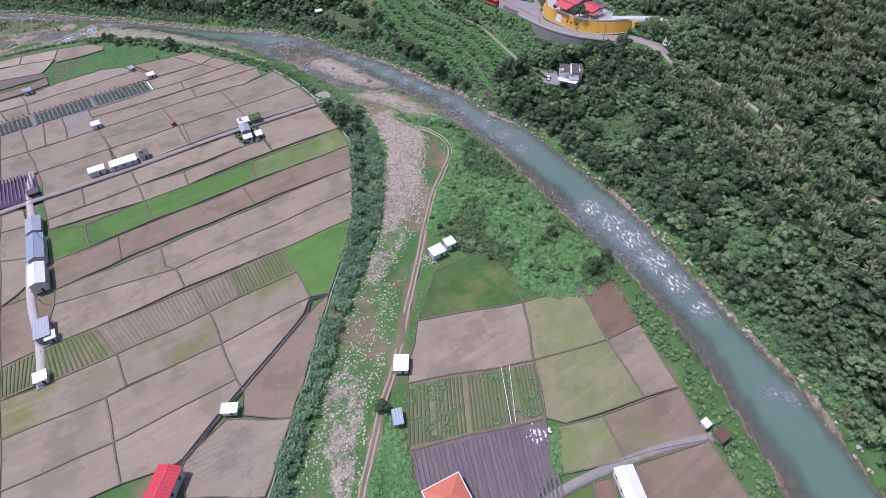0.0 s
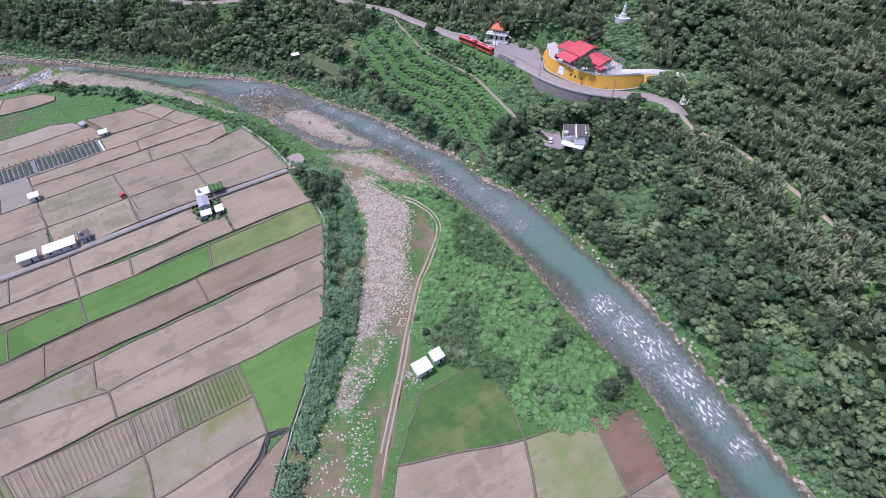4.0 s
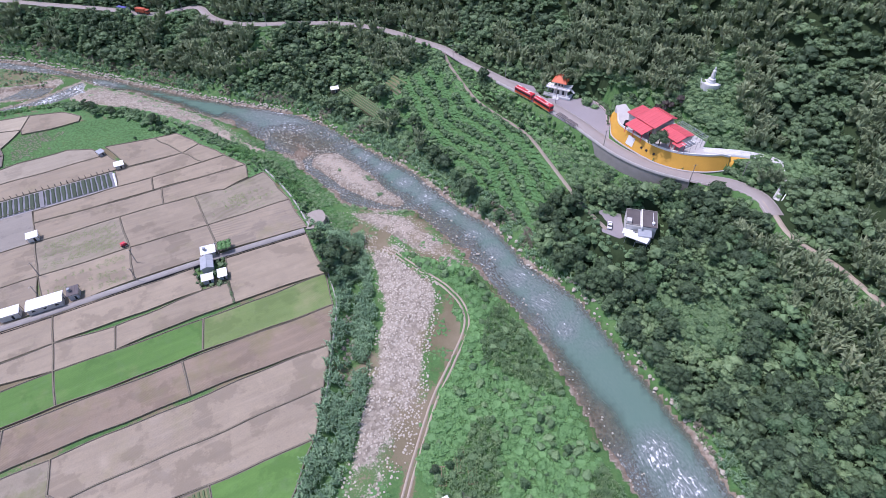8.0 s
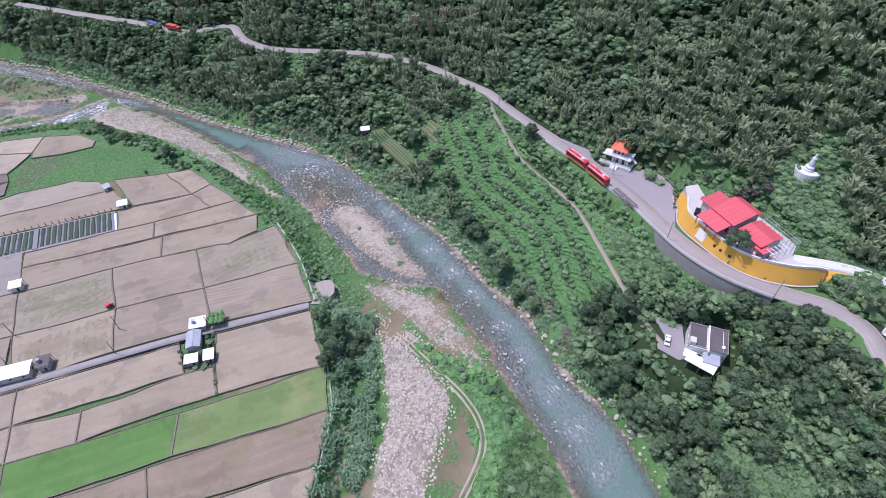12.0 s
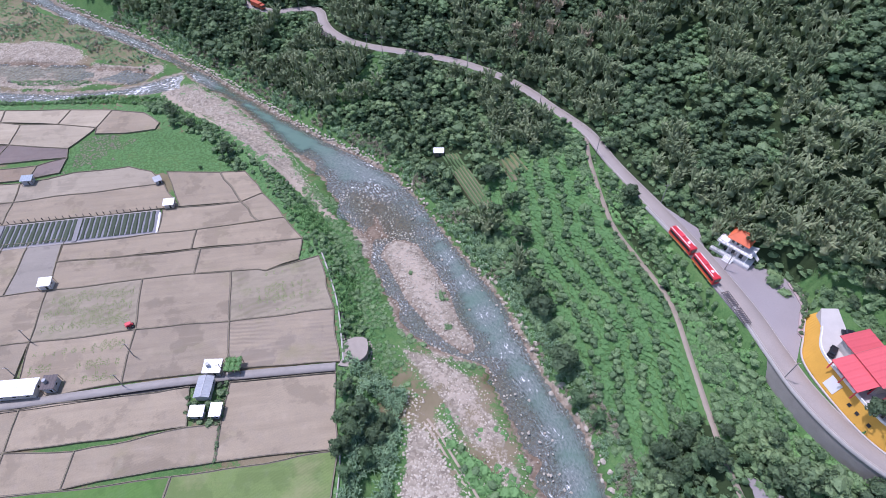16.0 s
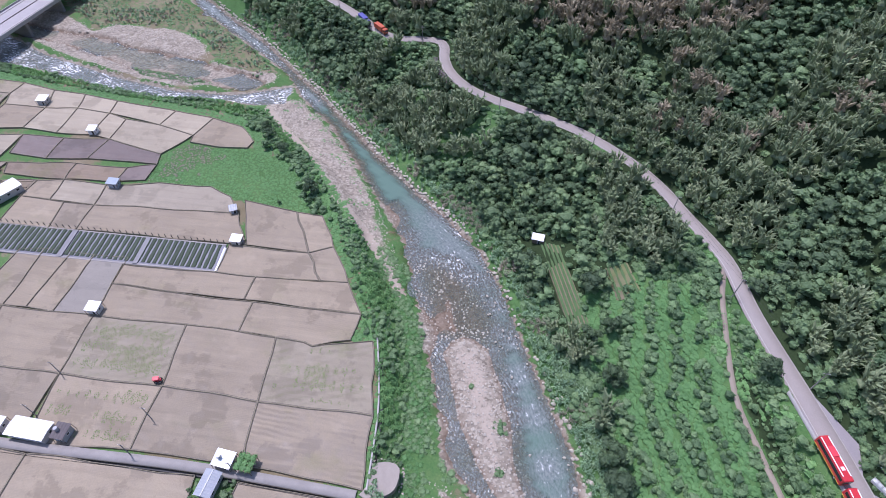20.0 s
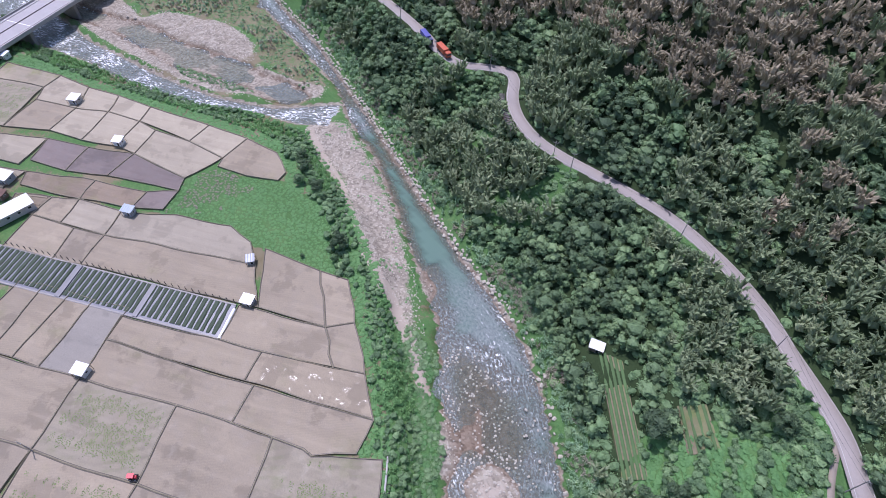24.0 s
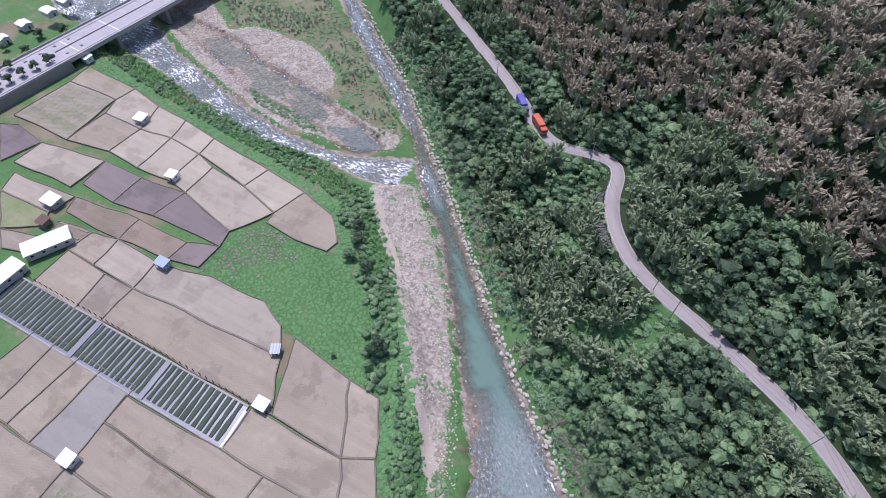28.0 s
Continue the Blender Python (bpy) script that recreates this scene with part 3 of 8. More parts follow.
    for shape, wide in ((ISLAND, 5), (BAR, 4), (BRAIDS, 5), (POINT_BAR, 5), (STONES, 5)):
        d = poly_distance(p, shape)
        k = smooth(-d, -wide * 0.6, wide * 0.6)
        cover[:, 0] = np.maximum(cover[:, 0], k * ((0.74 if shape is BRAIDS or shape is POINT_BAR else 0.60) + 0.12 * g - (0.20 * smooth(-p[:, 1], -190, -140) if shape is STONES else 0.0)))
    cover[:, 0] = np.where(river | branch, 0.75, cover[:, 0])
    patchy = np.clip(0.55 + 0.6 * rolling(p, 0.02, 0.2), 0, 1)
    cover[:, 0] = np.maximum(cover[:, 0], np.where(low, np.where(p[:, 0] > -25, 0.38, 0.55) * patchy * (1 - smooth(dl, 0, 4)), 0))
    sandy = np.maximum(1 - smooth(poly_distance(p, ISLAND), -6, 1), 0.9 * (1 - smooth(poly_distance(p, BAR), -5, 1)))
    dsp, _, _ = line_distance(p, np.array([(-242, 357), (-223, 352), (-206, 349), (-189, 342), (-166, 334), (-145, 330), (-126, 324), (-114, 318)], float))
    cover[:, 2] = np.maximum(0.50 * sandy, 0.70 * (1 - smooth(dsp, 1.2, 3.6)))
    td, _, _ = line_distance(p, TRACK)
    bare_track = smooth(td, 0.8, 2.0)
    cover[:, 0] *= np.where(low, bare_track, 1)
    cover[:, 1] *= np.where(low, 0.35 + 0.65 * bare_track, 1)
    # weight of the undergrowth colour that carries painted forest shade
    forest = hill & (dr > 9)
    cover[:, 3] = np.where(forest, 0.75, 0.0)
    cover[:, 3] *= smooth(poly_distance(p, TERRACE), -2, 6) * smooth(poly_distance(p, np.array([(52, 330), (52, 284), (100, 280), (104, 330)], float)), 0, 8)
    cover[:, 1] = np.where(inside(p, TERRACE) | inside(p, MEADOW) | inside(p, THICKET) , 0.95, np.where(inside(p, SCRUB), 0.42, cover[:, 1]))
    open_ground = hill & (((sd < 0) & (rolling(p, 0.012, 0.05) > 0.9)) | ((dd < 9) & (sd < 0) & (p[:, 0] > -45)))
    cover[:, 3] *= np.where(open_ground, 0.3, 1.0)
    cover[:, 1] = np.where(open_ground, 0.95, cover[:, 1])
    bare = (1 - smooth(dr, 0, 8)) * (hill | river)
    cover[:, 0] = np.maximum(cover[:, 0], np.where(hill, 0.60 * np.where(p[:, 0] < -110, 0.85, patchy) * (1 - smooth(dr, 0.4, 2.4)), 0))
    cover[:, 2] = np.maximum(cover[:, 2], np.where(p[:, 0] < -110, 0.34, 0.42 * patchy) * bare)
    return z, cover, dict(hill=hill, river=river | branch, west=west, low=low, dr=dr, dl=dl, dd=dd + (2.4 + 1.7 * ((p[:, 1] < 172) & (p[:, 1] > 150)) + 1.7 * (p[:, 1] < 138)) * smooth(along, 31.2, 32.5) * (dd < 30), sd=sd, de=de, fd=fd, db=np.where(branch, np.minimum(d1, d2), db), branch=branch)


def axis(a, b, step, far):
    core = np.arange(a, b + 0.01, step)
    out = [core]
    lo, hi, s = a, b, step
    left, right = [], []
    while lo > -far or hi < far:
        s *= 1.35
        lo, hi = lo - s, hi + s
        left.append(lo)
        right.append(hi)
    return np.concatenate([left[::-1], core, right])


def mesh_object(name, verts, faces, material, parent=None, smooth_faces=False, sizes=None):
    """A mesh from arrays; faces is a list of tuples or an (n, k) array."""
    me = bpy.data.meshes.new(name)
    verts = np.asarray(verts, np.float32)
    faces = np.asarray(faces, np.int32)
    k = faces.shape[1]
    me.vertices.add(len(verts))
    me.vertices.foreach_set("co", verts.ravel())
    me.loops.add(faces.size)
    me.loops.foreach_set("vertex_index", faces.ravel())
    me.polygons.add(len(faces))
    me.polygons.foreach_set("loop_start", np.arange(0, faces.size, k, dtype=np.int32))
    me.polygons.foreach_set("use_smooth", np.full(len(faces), smooth_faces))
    me.update(calc_edges=True)
    me.materials.append(material)
    ob = new(name, me)
    ob.parent = parent
    return ob


def colour_attribute(me, name, values):
    a = me.attributes.new(name, "FLOAT_COLOR", "POINT")
    a.data.foreach_set("color", np.asarray(values, np.float32).ravel())


def sheet(xs, ys):
    gx, gy = np.meshgrid(xs, ys)
    i = np.arange(len(xs) * len(ys)).reshape(len(ys), len(xs))
    f = np.stack([i[:-1, :-1], i[:-1, 1:], i[1:, 1:], i[1:, :-1]], -1).reshape(-1, 4)
    return np.stack([gx.ravel(), gy.ravel()], -1), f


pts, quads = sheet(axis(-440, 190, 1.75, 2600), axis(44, 476, 1.75, 2600))
gz, cover, zone = land(pts)
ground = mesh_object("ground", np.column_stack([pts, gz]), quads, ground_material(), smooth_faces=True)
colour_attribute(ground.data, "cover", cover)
da = ground.data.attributes.new("damp", "FLOAT", "POINT")
da.data.foreach_set("value", ((1 - smooth(gz, -6.0, -5.55)) * np.where(zone["branch"], 0.15, 1.0)).astype(np.float32))
tagged(ground, "valley floor with gravel bars, grass and wooded slope", "ground", kind="structure")

RAPIDS = [(-240, 375, 14), (-250, 371, 13), (-232, 377, 8), (-300, 332, 7), (-335, 315, 8), (-362, 307, 8), (-384, 297, 9), (-268, 354, 7), (-96, 345, 7), (-84, 338, 7), (-72, 329, 7), (-62, 320, 7), (-50, 312, 7), (-38, 301, 7), (-26, 291, 7), (-16, 281, 7), (-4, 268, 7), (6, 258, 7), (16, 246, 8), (26, 234, 8), (34, 222, 6), (60, 178, 9), (67, 168, 10), (73, 158, 11), (79, 146, 11), (84, 134, 9), (90, 122, 7), (106, 86, 4), (101, 88, 4), (-90, 349, 6), (-112, 346, 5)]
wp, wf = sheet(np.arange(-640, 260, 2.5), np.arange(-200, 500, 2.5))
wz, _, wzone = land(wp)
keep = wz < -5.75
wkeep = keep[wf].any(1)
used = np.unique(wf[wkeep])
remap = np.full(len(wp), -1)
remap[used] = np.arange(len(used))
wp, depth, wdist = wp[used], -6.0 - wz[used], wzone["db"][used]
flow = np.zeros((len(wp), 4))
flow[:, 0] = np.clip(depth / 1.25, 0, 1)
flow[:, 1] = 0.25 * (1 - smooth(depth, 0.3, 1.1)) * smooth(wp[:, 0], -190, -150) + (0.26 + 0.16 * np.clip(rolling(wp, 0.02, 0.2), -1, 1) + 0.26 * smooth(-wp[:, 0], 50, 95)) * smooth(wp[:, 0], -160, -118) * smooth(wp[:, 1], 118, 150)
glide = smooth(wp[:, 1], 172, 188) * (1 - smooth(wp[:, 1], 208, 226)) * (wp[:, 0] > 0)
flow[:, 1] *= 1 - 0.85 * glide
in_pool = inside(wp, POOL)
flow[:, 1] = np.maximum(flow[:, 1], 0.55 * (1 - smooth(wp[:, 0], -275, -245)))
flow[:, 1] = np.where(wzone["branch"][used], np.where(in_pool, 0.05 + 0.5 * smooth(wp[:, 0], -315, -285), 0.72 + 0.25 * np.clip(rolling(wp, 0.03, 0.2), -1, 1)), flow[:, 1])
flow[:, 1] = np.clip(flow[:, 1], 0, 1) * (1 - 0.75 * (1 - smooth(poly_distance(wp, SHOAL), -6, 0)))
rapid = np.zeros(len(wp))
for rx, ry, rr in RAPIDS:
    rapid = np.maximum(rapid, 1 - smooth(np.hypot(wp[:, 0] - rx, wp[:, 1] - ry), rr * 0.2, rr * 1.4))
flow[:, 2] = np.where(wzone["branch"][used], np.where(in_pool, -0.1 + 0.2 * smooth(wp[:, 0], -315, -280), 0.20 + 0.05 * np.clip(rolling(wp, 0.03, 0.2), -1, 1)), np.maximum(0.01 + 0.20 * flow[:, 1] - 0.14 * smooth(-flow[:, 1], -0.12, -0.02), np.where((wp[:, 1] < 186) & (wp[:, 1] > 112), 0.215, 0.165) * rapid))
flow[:, 1] = np.maximum(flow[:, 1], 0.6 * rapid)
flow[:, 2] += 0.06 * (1 - smooth(wp[:, 0], -285, -250)) * ~wzone["branch"][used]
flow[:, 2] = np.maximum(flow[:, 2], 0.24 * (1 - smooth(np.hypot(wp[:, 0] + 246, wp[:, 1] - 372), 6, 17)))
river_obj = mesh_object("water", np.column_stack([wp, np.full(len(wp), -6.0)]), remap[wf[wkeep]], water_material(), smooth_faces=True)
colour_attribute(river_obj.data, "flow", flow)


def run_of(p, line):
    """Metres along and across a bank line, for streaks that follow the current."""
    line = spline(line, 12.0)
    d, _, along = line_distance(p, line)
    run = np.concatenate([[0], np.cumsum(np.hypot(*np.diff(line, axis=0).T))])
    return np.column_stack([np.interp(along, np.arange(len(line)), run), d, np.zeros(len(p))])


stream = np.where(wzone["branch"][used][:, None], run_of(wp, BRANCH_A), run_of(wp, BANK_R))
sa = river_obj.data.attributes.new("stream", "FLOAT_VECTOR", "POINT")
sa.data.foreach_set("vector", stream.astype(np.float32).ravel())
tagged(river_obj, "teal shallow river with white riffles", "river", kind="structure")


def height(x, y):
    return float(land(np.array([(x, y)], float))[0][0])


# ---- makers ----
def part(name, bm, material, parent=None, label=""):
    me = bpy.data.meshes.new(name)
    bm.to_mesh(me)
    bm.free()
    me.materials.append(material)
    ob = new(name, me)
    ob.parent = parent
    if label:
        ob["label"] = label
    return ob


def box_bm(sx, sy, sz, at=(0, 0, 0), bevel=0.0, bm=None, turn=0.0):
    """A block standing on at, with softened edges."""
    bm = bm or bmesh.new()
    r = bmesh.ops.create_cube(bm, size=1.0)
    bmesh.ops.transform(bm, matrix=pose(*at, 0, 0, turn) @ Matrix.Translation((0, 0, sz / 2)) @ Matrix.Diagonal((sx, sy, sz, 1)), verts=r["verts"])
    if bevel:
        es = list({e for v in r["verts"] for e in v.link_edges})
        bmesh.ops.bevel(bm, geom=es, offset=bevel, segments=1, affect="EDGES")
    return bm


def prism_bm(points, z0, z1, bm=None):
    """A solid with a polygon plan between two heights."""
    bm = bm or bmesh.new()
    lo = [bm.verts.new((x, y, z0)) for x, y in points]
    hi = [bm.verts.new((x, y, z1)) for x, y in points]
    n = len(points)
    bm.faces.new(hi)
    bm.faces.new(lo[::-1])
    for i in range(n):
        bm.faces.new((lo[i], lo[(i + 1) % n], hi[(i + 1) % n], hi[i]))
    bmesh.ops.recalc_face_normals(bm, faces=bm.faces)
    return bm


def empty(name, x, y, z, turn=0.0):
    e = new(name)
    e.empty_display_size = 0.5
    e.matrix_world = pose(x, y, z, 0, 0, turn)
    return e


def ribbon(name, centre, offsets, heights, material, parent=None, zs=None):
    """A strip along a line: cross-section points at sideways offsets and heights."""
    c = np.asarray(centre, float)
    d = np.gradient(c[:, :2], axis=0)
    d /= np.maximum(np.hypot(d[:, 0], d[:, 1]), 1e-6)[:, None]
    nrm = np.column_stack([-d[:, 1], d[:, 0]])
    zs = np.zeros(len(c)) if zs is None else np.asarray(zs, float)
    rows = [np.column_stack([c[:, :2] + nrm * np.reshape(o, (-1, 1)), zs + h]) for o, h in zip(offsets, heights)]
    v = np.stack(rows, 1).reshape(-1, 3)
    k = len(offsets)
    i = np.arange(len(c) * k).reshape(len(c), k)
    f = np.stack([i[:-1, :-1], i[1:, :-1], i[1:, 1:], i[:-1, 1:]], -1).reshape(-1, 4)[:, ::-1]
    return mesh_object(name, v, f, material, parent, True)


def road_height(line):
    _, _, a = line_distance(line[:, :2], ROAD)
    return ROAD_Z + 7.0 * smooth(a, 31, 37) + 3 * smooth(-a, -3, 0)


# ---- roads and lanes ----
rl = spline(ROAD[2:32], 2.5)
half = 2.35 + 0.65 * smooth(rl[:, 0], -20, 30)
road = tagged(ribbon("road", rl, (half + 0.3, half, 0 * half, -half, -half - 0.3), (-0.5, 0.06, 0.12, 0.06, -0.5), ASPHALT, None, road_height(rl)), "worn grey mountain road with cracked edges", "road", kind="structure")
for off in (half - 0.22, 0.22 - half):
    tagged(ribbon("road_line", rl, (off + 0.07, off - 0.07), (0.085, 0.085), CONCRETE, road, road_height(rl)), "faded white edge line")
trail = spline(ROAD[30:-2], 2.5)
tagged(ribbon("footpath", trail, (1.15, 0.95, -0.95, -1.15), (-0.4, 0.1, 0.1, -0.4), PATHWAY, None, road_height(trail)), "narrow dirt path along the wooded slope", "path", kind="structure")
rl_wall = rl[(rl[:, 0] > 4) & (rl[:, 0] < 84)]
tagged(ribbon("parapet", rl_wall, (-3.62, -3.62, -3.95, -3.95), (0.0, 0.75, 0.75, -0.4), CONCRETE, None, road_height(rl_wall)), "low concrete parapet on the outer road edge", "parapet", kind="structure")
tagged(ribbon("retaining_wall", rl_wall, (-3.62, -4.3, -4.3), (0.0, -6.5, -8), OLD_CONCRETE, None, road_height(rl_wall)), "stained concrete retaining wall below the road", "retaining wall", kind="structure")
lot = prism_bm([tuple(q) for q in LOT_SHAPE], 21.2, 22.05)
tagged(part("pavement", lot, LOT), "grey asphalt parking area beside the road", "parking area", kind="structure")
fp = spline(FARM_PATH, 2.0)
_, _, fpa = line_distance(fp, FARM_PATH)
fpz = np.interp(fpa, np.arange(len(FARM_PATH)), (21.8, 21.0, 18.6, 14.2, 12.2, 11.5, 10.5, 9.5, 8.6, 8.0))
tagged(ribbon("footpath", fp, (1.0, 0.8, -0.8, -1.0), (-0.4, 0.12, 0.12, -0.4), FARM_DIRT, None, fpz), "narrow brown earth farm path down the slope", "path", kind="structure")
lane = spline([(-230, 159), (-193, 182), (-158, 203), (-113, 233.5), (-73, 258)], 3.0)
tagged(ribbon("lane", lane, (1.5, 1.3, -1.3, -1.5), (-0.5, 0.3, 0.3, -0.5), OLD_CONCRETE, None, plain_height(lane[:, 1])), "narrow concrete farm lane between paddies", "lane", kind="structure")
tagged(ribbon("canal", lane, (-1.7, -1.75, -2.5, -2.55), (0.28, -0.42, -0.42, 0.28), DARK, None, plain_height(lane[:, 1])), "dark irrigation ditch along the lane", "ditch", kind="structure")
vlane = spline([(-200, 205), (-193, 189), (-181, 168), (-170, 144), (-160, 126), (-149, 110), (-139, 92)], 3.0)
tagged(ribbon("lane", vlane, (1.5, 1.3, -1.3, -1.5), (-0.5, 0.32, 0.32, -0.5), CONCRETE, None, plain_height(vlane[:, 1])), "pale concrete village lane past farm sheds", "lane", kind="structure")
elane = spline([(20, 47), (24, 54), (32, 59), (47, 65), (62, 70), (77, 73)], 2.5)
tagged(ribbon("lane", elane, (1.5, 1.3, -1.3, -1.5), (-0.5, 0.25, 0.25, -0.5), OLD_CONCRETE, None, np.full(len(elane), -4.92)), "narrow concrete lane to the riverside pump", "lane", kind="structure")
for off in (0.8, -0.8):
    track = spline(TRACK, 2.0)
    tz = land(track)[0]
    tagged(ribbon("track", track, (off + 0.45, off + 0.35, off - 0.35, off - 0.45), (-0.2, 0.10, 0.10, -0.2), PATHWAY, None, tz), "rutted dirt wheel track beside the gravel", "track", kind="structure")


edge_line = spline([(-57.2, 235.4), (-49.9, 220.6), (-46.9, 203.6), (-44.3, 187.0), (-42.9, 169.7), (-45.2, 143.7), (-47.3, 129.7), (-50.0, 98.5), (-52.2, 80), (-54.8, 55.9), (-57, 30)], 3.0)
tagged(ribbon("field_wall", edge_line, (0.55, 0.5, 0.15, 0.1), (-1.2, 0.42, 0.42, -0.5), CONCRETE, None, plain_height(edge_line[:, 1])), "low pale concrete wall along the field edge", "wall", kind="structure")
north_line = spline([(-104.3, 296.6), (-95, 288), (-85.0, 277.6), (-72.0, 260.4)], 3.0)
tagged(ribbon("field_wall", north_line, (0.75, 0.7, 0.2, 0.15), (-1.2, 0.45, 0.45, -0.5), CONCRETE, None, plain_height(north_line[:, 1])), "low pale concrete wall along the field edge", "wall", kind="structure")
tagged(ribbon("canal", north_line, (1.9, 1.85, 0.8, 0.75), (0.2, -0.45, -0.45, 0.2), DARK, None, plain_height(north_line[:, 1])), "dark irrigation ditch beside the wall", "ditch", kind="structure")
ditch_line = spline([(-48.6, 129.4), (-54.4, 127.6), (-55.2, 121.0), (-63, 105.5), (-71.2, 90.2), (-77, 79.0), (-82.4, 67.6), (-86, 63.5)], 2.5)
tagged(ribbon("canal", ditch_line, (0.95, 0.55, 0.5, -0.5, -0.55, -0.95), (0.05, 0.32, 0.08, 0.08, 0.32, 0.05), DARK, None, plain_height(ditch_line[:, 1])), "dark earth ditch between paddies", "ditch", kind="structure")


# ---- paddies ----
WEST, EAST = "west", "east"


def inset(points, d):
    p = np.asarray(points, float)
    a = 0.5 * np.sum(p[:, 0] * np.roll(p[:, 1], -1) - np.roll(p[:, 0], -1) * p[:, 1])
    e = np.roll(p, -1, 0) - p
    e /= np.maximum(np.hypot(e[:, 0], e[:, 1]), 1e-6)[:, None]
    nrm = np.column_stack([-e[:, 1], e[:, 0]]) * np.sign(a)
    prev = np.roll(nrm, 1, 0)
    b = nrm + prev
    b /= np.maximum((b * nrm).sum(1), 0.35)[:, None]
    return p + b * d


def wobbly(points, step=5.0, amount=0.3):
    """The outline in short pieces that stray a little, alike for neighbours."""
    p = np.asarray(points, float)
    out = []
    for a, b in zip(p, np.roll(p, -1, 0)):
        m = max(1, int(np.hypot(*(b - a)) / step))
        out += [a + (b - a) * t / m for t in range(m)]
    q = np.array(out)
    return q + amount * np.column_stack([np.sin(q[:, 0] * 0.9 + q[:, 1] * 0.31), np.sin(q[:, 1] * 0.8 - q[:, 0] * 0.37)])


def level_of(where, y):
    return plain_height(y) if where == WEST else np.full(np.shape(y), -4.75)


FIELD_WORDS = {
    "glint": "mud paddy with gleaming shallow water",
    "mud": "flooded grey-brown mud paddy with earth bunds", "stub": "brown mud paddy with faint machine rows", "greenstub": "mud paddy with rows of green sprouts",
    "greenmud": "wet paddy with patches of green algae", "greenmud2": "paddy thinly grown with pale green", "light": "pale dried mud paddy",
    "dark": "dark wet mud paddy", "brown": "brown bare mud paddy", "red": "bare reddish-brown earth plot", "wet": "paddy under a film of water",
    "rice": "bright green strip of young rice", "rice_pale": "strip of thin pale green rice", "lawn": "mown green grass plot with yellow arcs", "weed": "weedy green plot", "veg": "vegetable plot with green rows",
    "furrow": "furrowed brown vegetable plot", "beds": "plot of dark ridged beds with plastic film"}


FIELD_PLANS = []


def paddy(kind, where, *corners):
    FIELD_PLANS.append(np.array(corners, float))
    p = wobbly(corners)
    inner = inset(p, 0.24)
    c = p.mean(0)
    zz = lambda q, h: np.column_stack([q - c, level_of(where, q[:, 1]) + h])
    bm = bmesh.new()
    vs = [bm.verts.new(v) for v in zz(inner, 0.0)]
    top = bm.faces.new(vs)
    if top.normal.z < 0 or (top.normal_update() or top.normal.z < 0):
        bmesh.ops.reverse_faces(bm, faces=[top])
    bmesh.ops.triangulate(bm, faces=bm.faces[:])
    field = part("paddy_field", bm, SOIL[kind])
    field.location = (c[0], c[1], 0)
    tagged(field, FIELD_WORDS[kind], "paddy field", "paddies on the valley floor")
    rings = [zz(p, -0.5), zz(inset(p, 0.02), 0.30), zz(inset(p, 0.15), 0.28), zz(inset(p, 0.27), -0.12)]
    n = len(p)
    v = np.vstack(rings)
    i = np.arange(n)
    f = np.vstack([np.column_stack([r * n + i, r * n + (i + 1) % n, (r + 1) * n + (i + 1) % n, (r + 1) * n + i]) for r in range(3)])
    mesh_object("bund", v, f, BUND, field)["label"] = "low earth bund round the field"
    # strip of wet mud whose dark brown also paints the bund's shadow line
    v = np.vstack([zz(inset(p, 0.24), 0.012), zz(inset(p, 0.43), 0.012)])
    mesh_object("wet_margin", v, np.column_stack([i, (i + 1) % n, n + (i + 1) % n, n + i]), MARGIN, field)["label"] = "dark strip of wet mud and painted shadow along the bund"
    return field


def crop_rows(field_corners, where, spacing, width, tall, material, name, holder, gaps=0.0, seed=1):
    """Ridges from the first edge of a plot across to the opposite one."""
    rs = random.Random(seed)
    a, b, c, d = [np.array(q, float) for q in field_corners[:4]]
    n = int(np.hypot(*(b - a)) / spacing)
    made = 0
    for k in range(n):
        u = (k + 0.5) / n
        s, e = a + (b - a) * u, d + (c - d) * u
        run = (e - s) / np.hypot(*(e - s))
        s, e = s + run * 1.1, e - run * 1.1
        if rs.random() < gaps:
            continue
        side = np.array((-run[1], run[0])) * width / 2
        m = max(2, int(np.hypot(*(e - s)) / 2.5))
        verts, faces = [], []
        for j in range(m + 1):
            q = s + (e - s) * j / m
            z = float(level_of(where, q[1]))
            w, h = rs.uniform(0.75, 1.2), tall * rs.uniform(0.7, 1.2)
            for o, hh in ((-1, -0.02), (-0.55, h), (0.55, h * rs.uniform(0.8, 1.1)), (1, -0.02)):
                verts.append((*(q + side * o * w), z + hh))
            if j:
                for r in range(3):
                    i0 = (j - 1) * 4 + r
                    faces.append((i0, i0 + 1, i0 + 5, i0 + 4))
        ob = mesh_object(name, verts, faces, material, None)
        ob.parent = holder
        ob.matrix_parent_inverse = holder.matrix_basis.inverted()
        made += 1
    return made


paddy("mud", WEST, (-115.4, 88.3), (-83.1, 108.9), (-74.1, 94.2), (-106.8, 73.2))
paddy("mud", WEST, (-83.1, 108.9), (-54.9, 128.7), (-54.6, 121.1), (-70.8, 90.4), (-74.1, 94.2))
paddy("brown", WEST, (-54.6, 121.1), (-47.9, 129.7), (-50.6, 98.5), (-52.8, 80), (-68.7, 81), (-70.8, 90.4))
paddy("stub", WEST, (-73.5, 80.1), (-52.8, 80), (-55.4, 55.9), (-78.3, 56.1), (-82.8, 63.7), (-82.1, 67.9))
paddy("mud", WEST, (-133.7, 58.1), (-106.8, 73.2), (-98.7, 60.1), (-111.4, 53.4), (-127.1, 46.4))
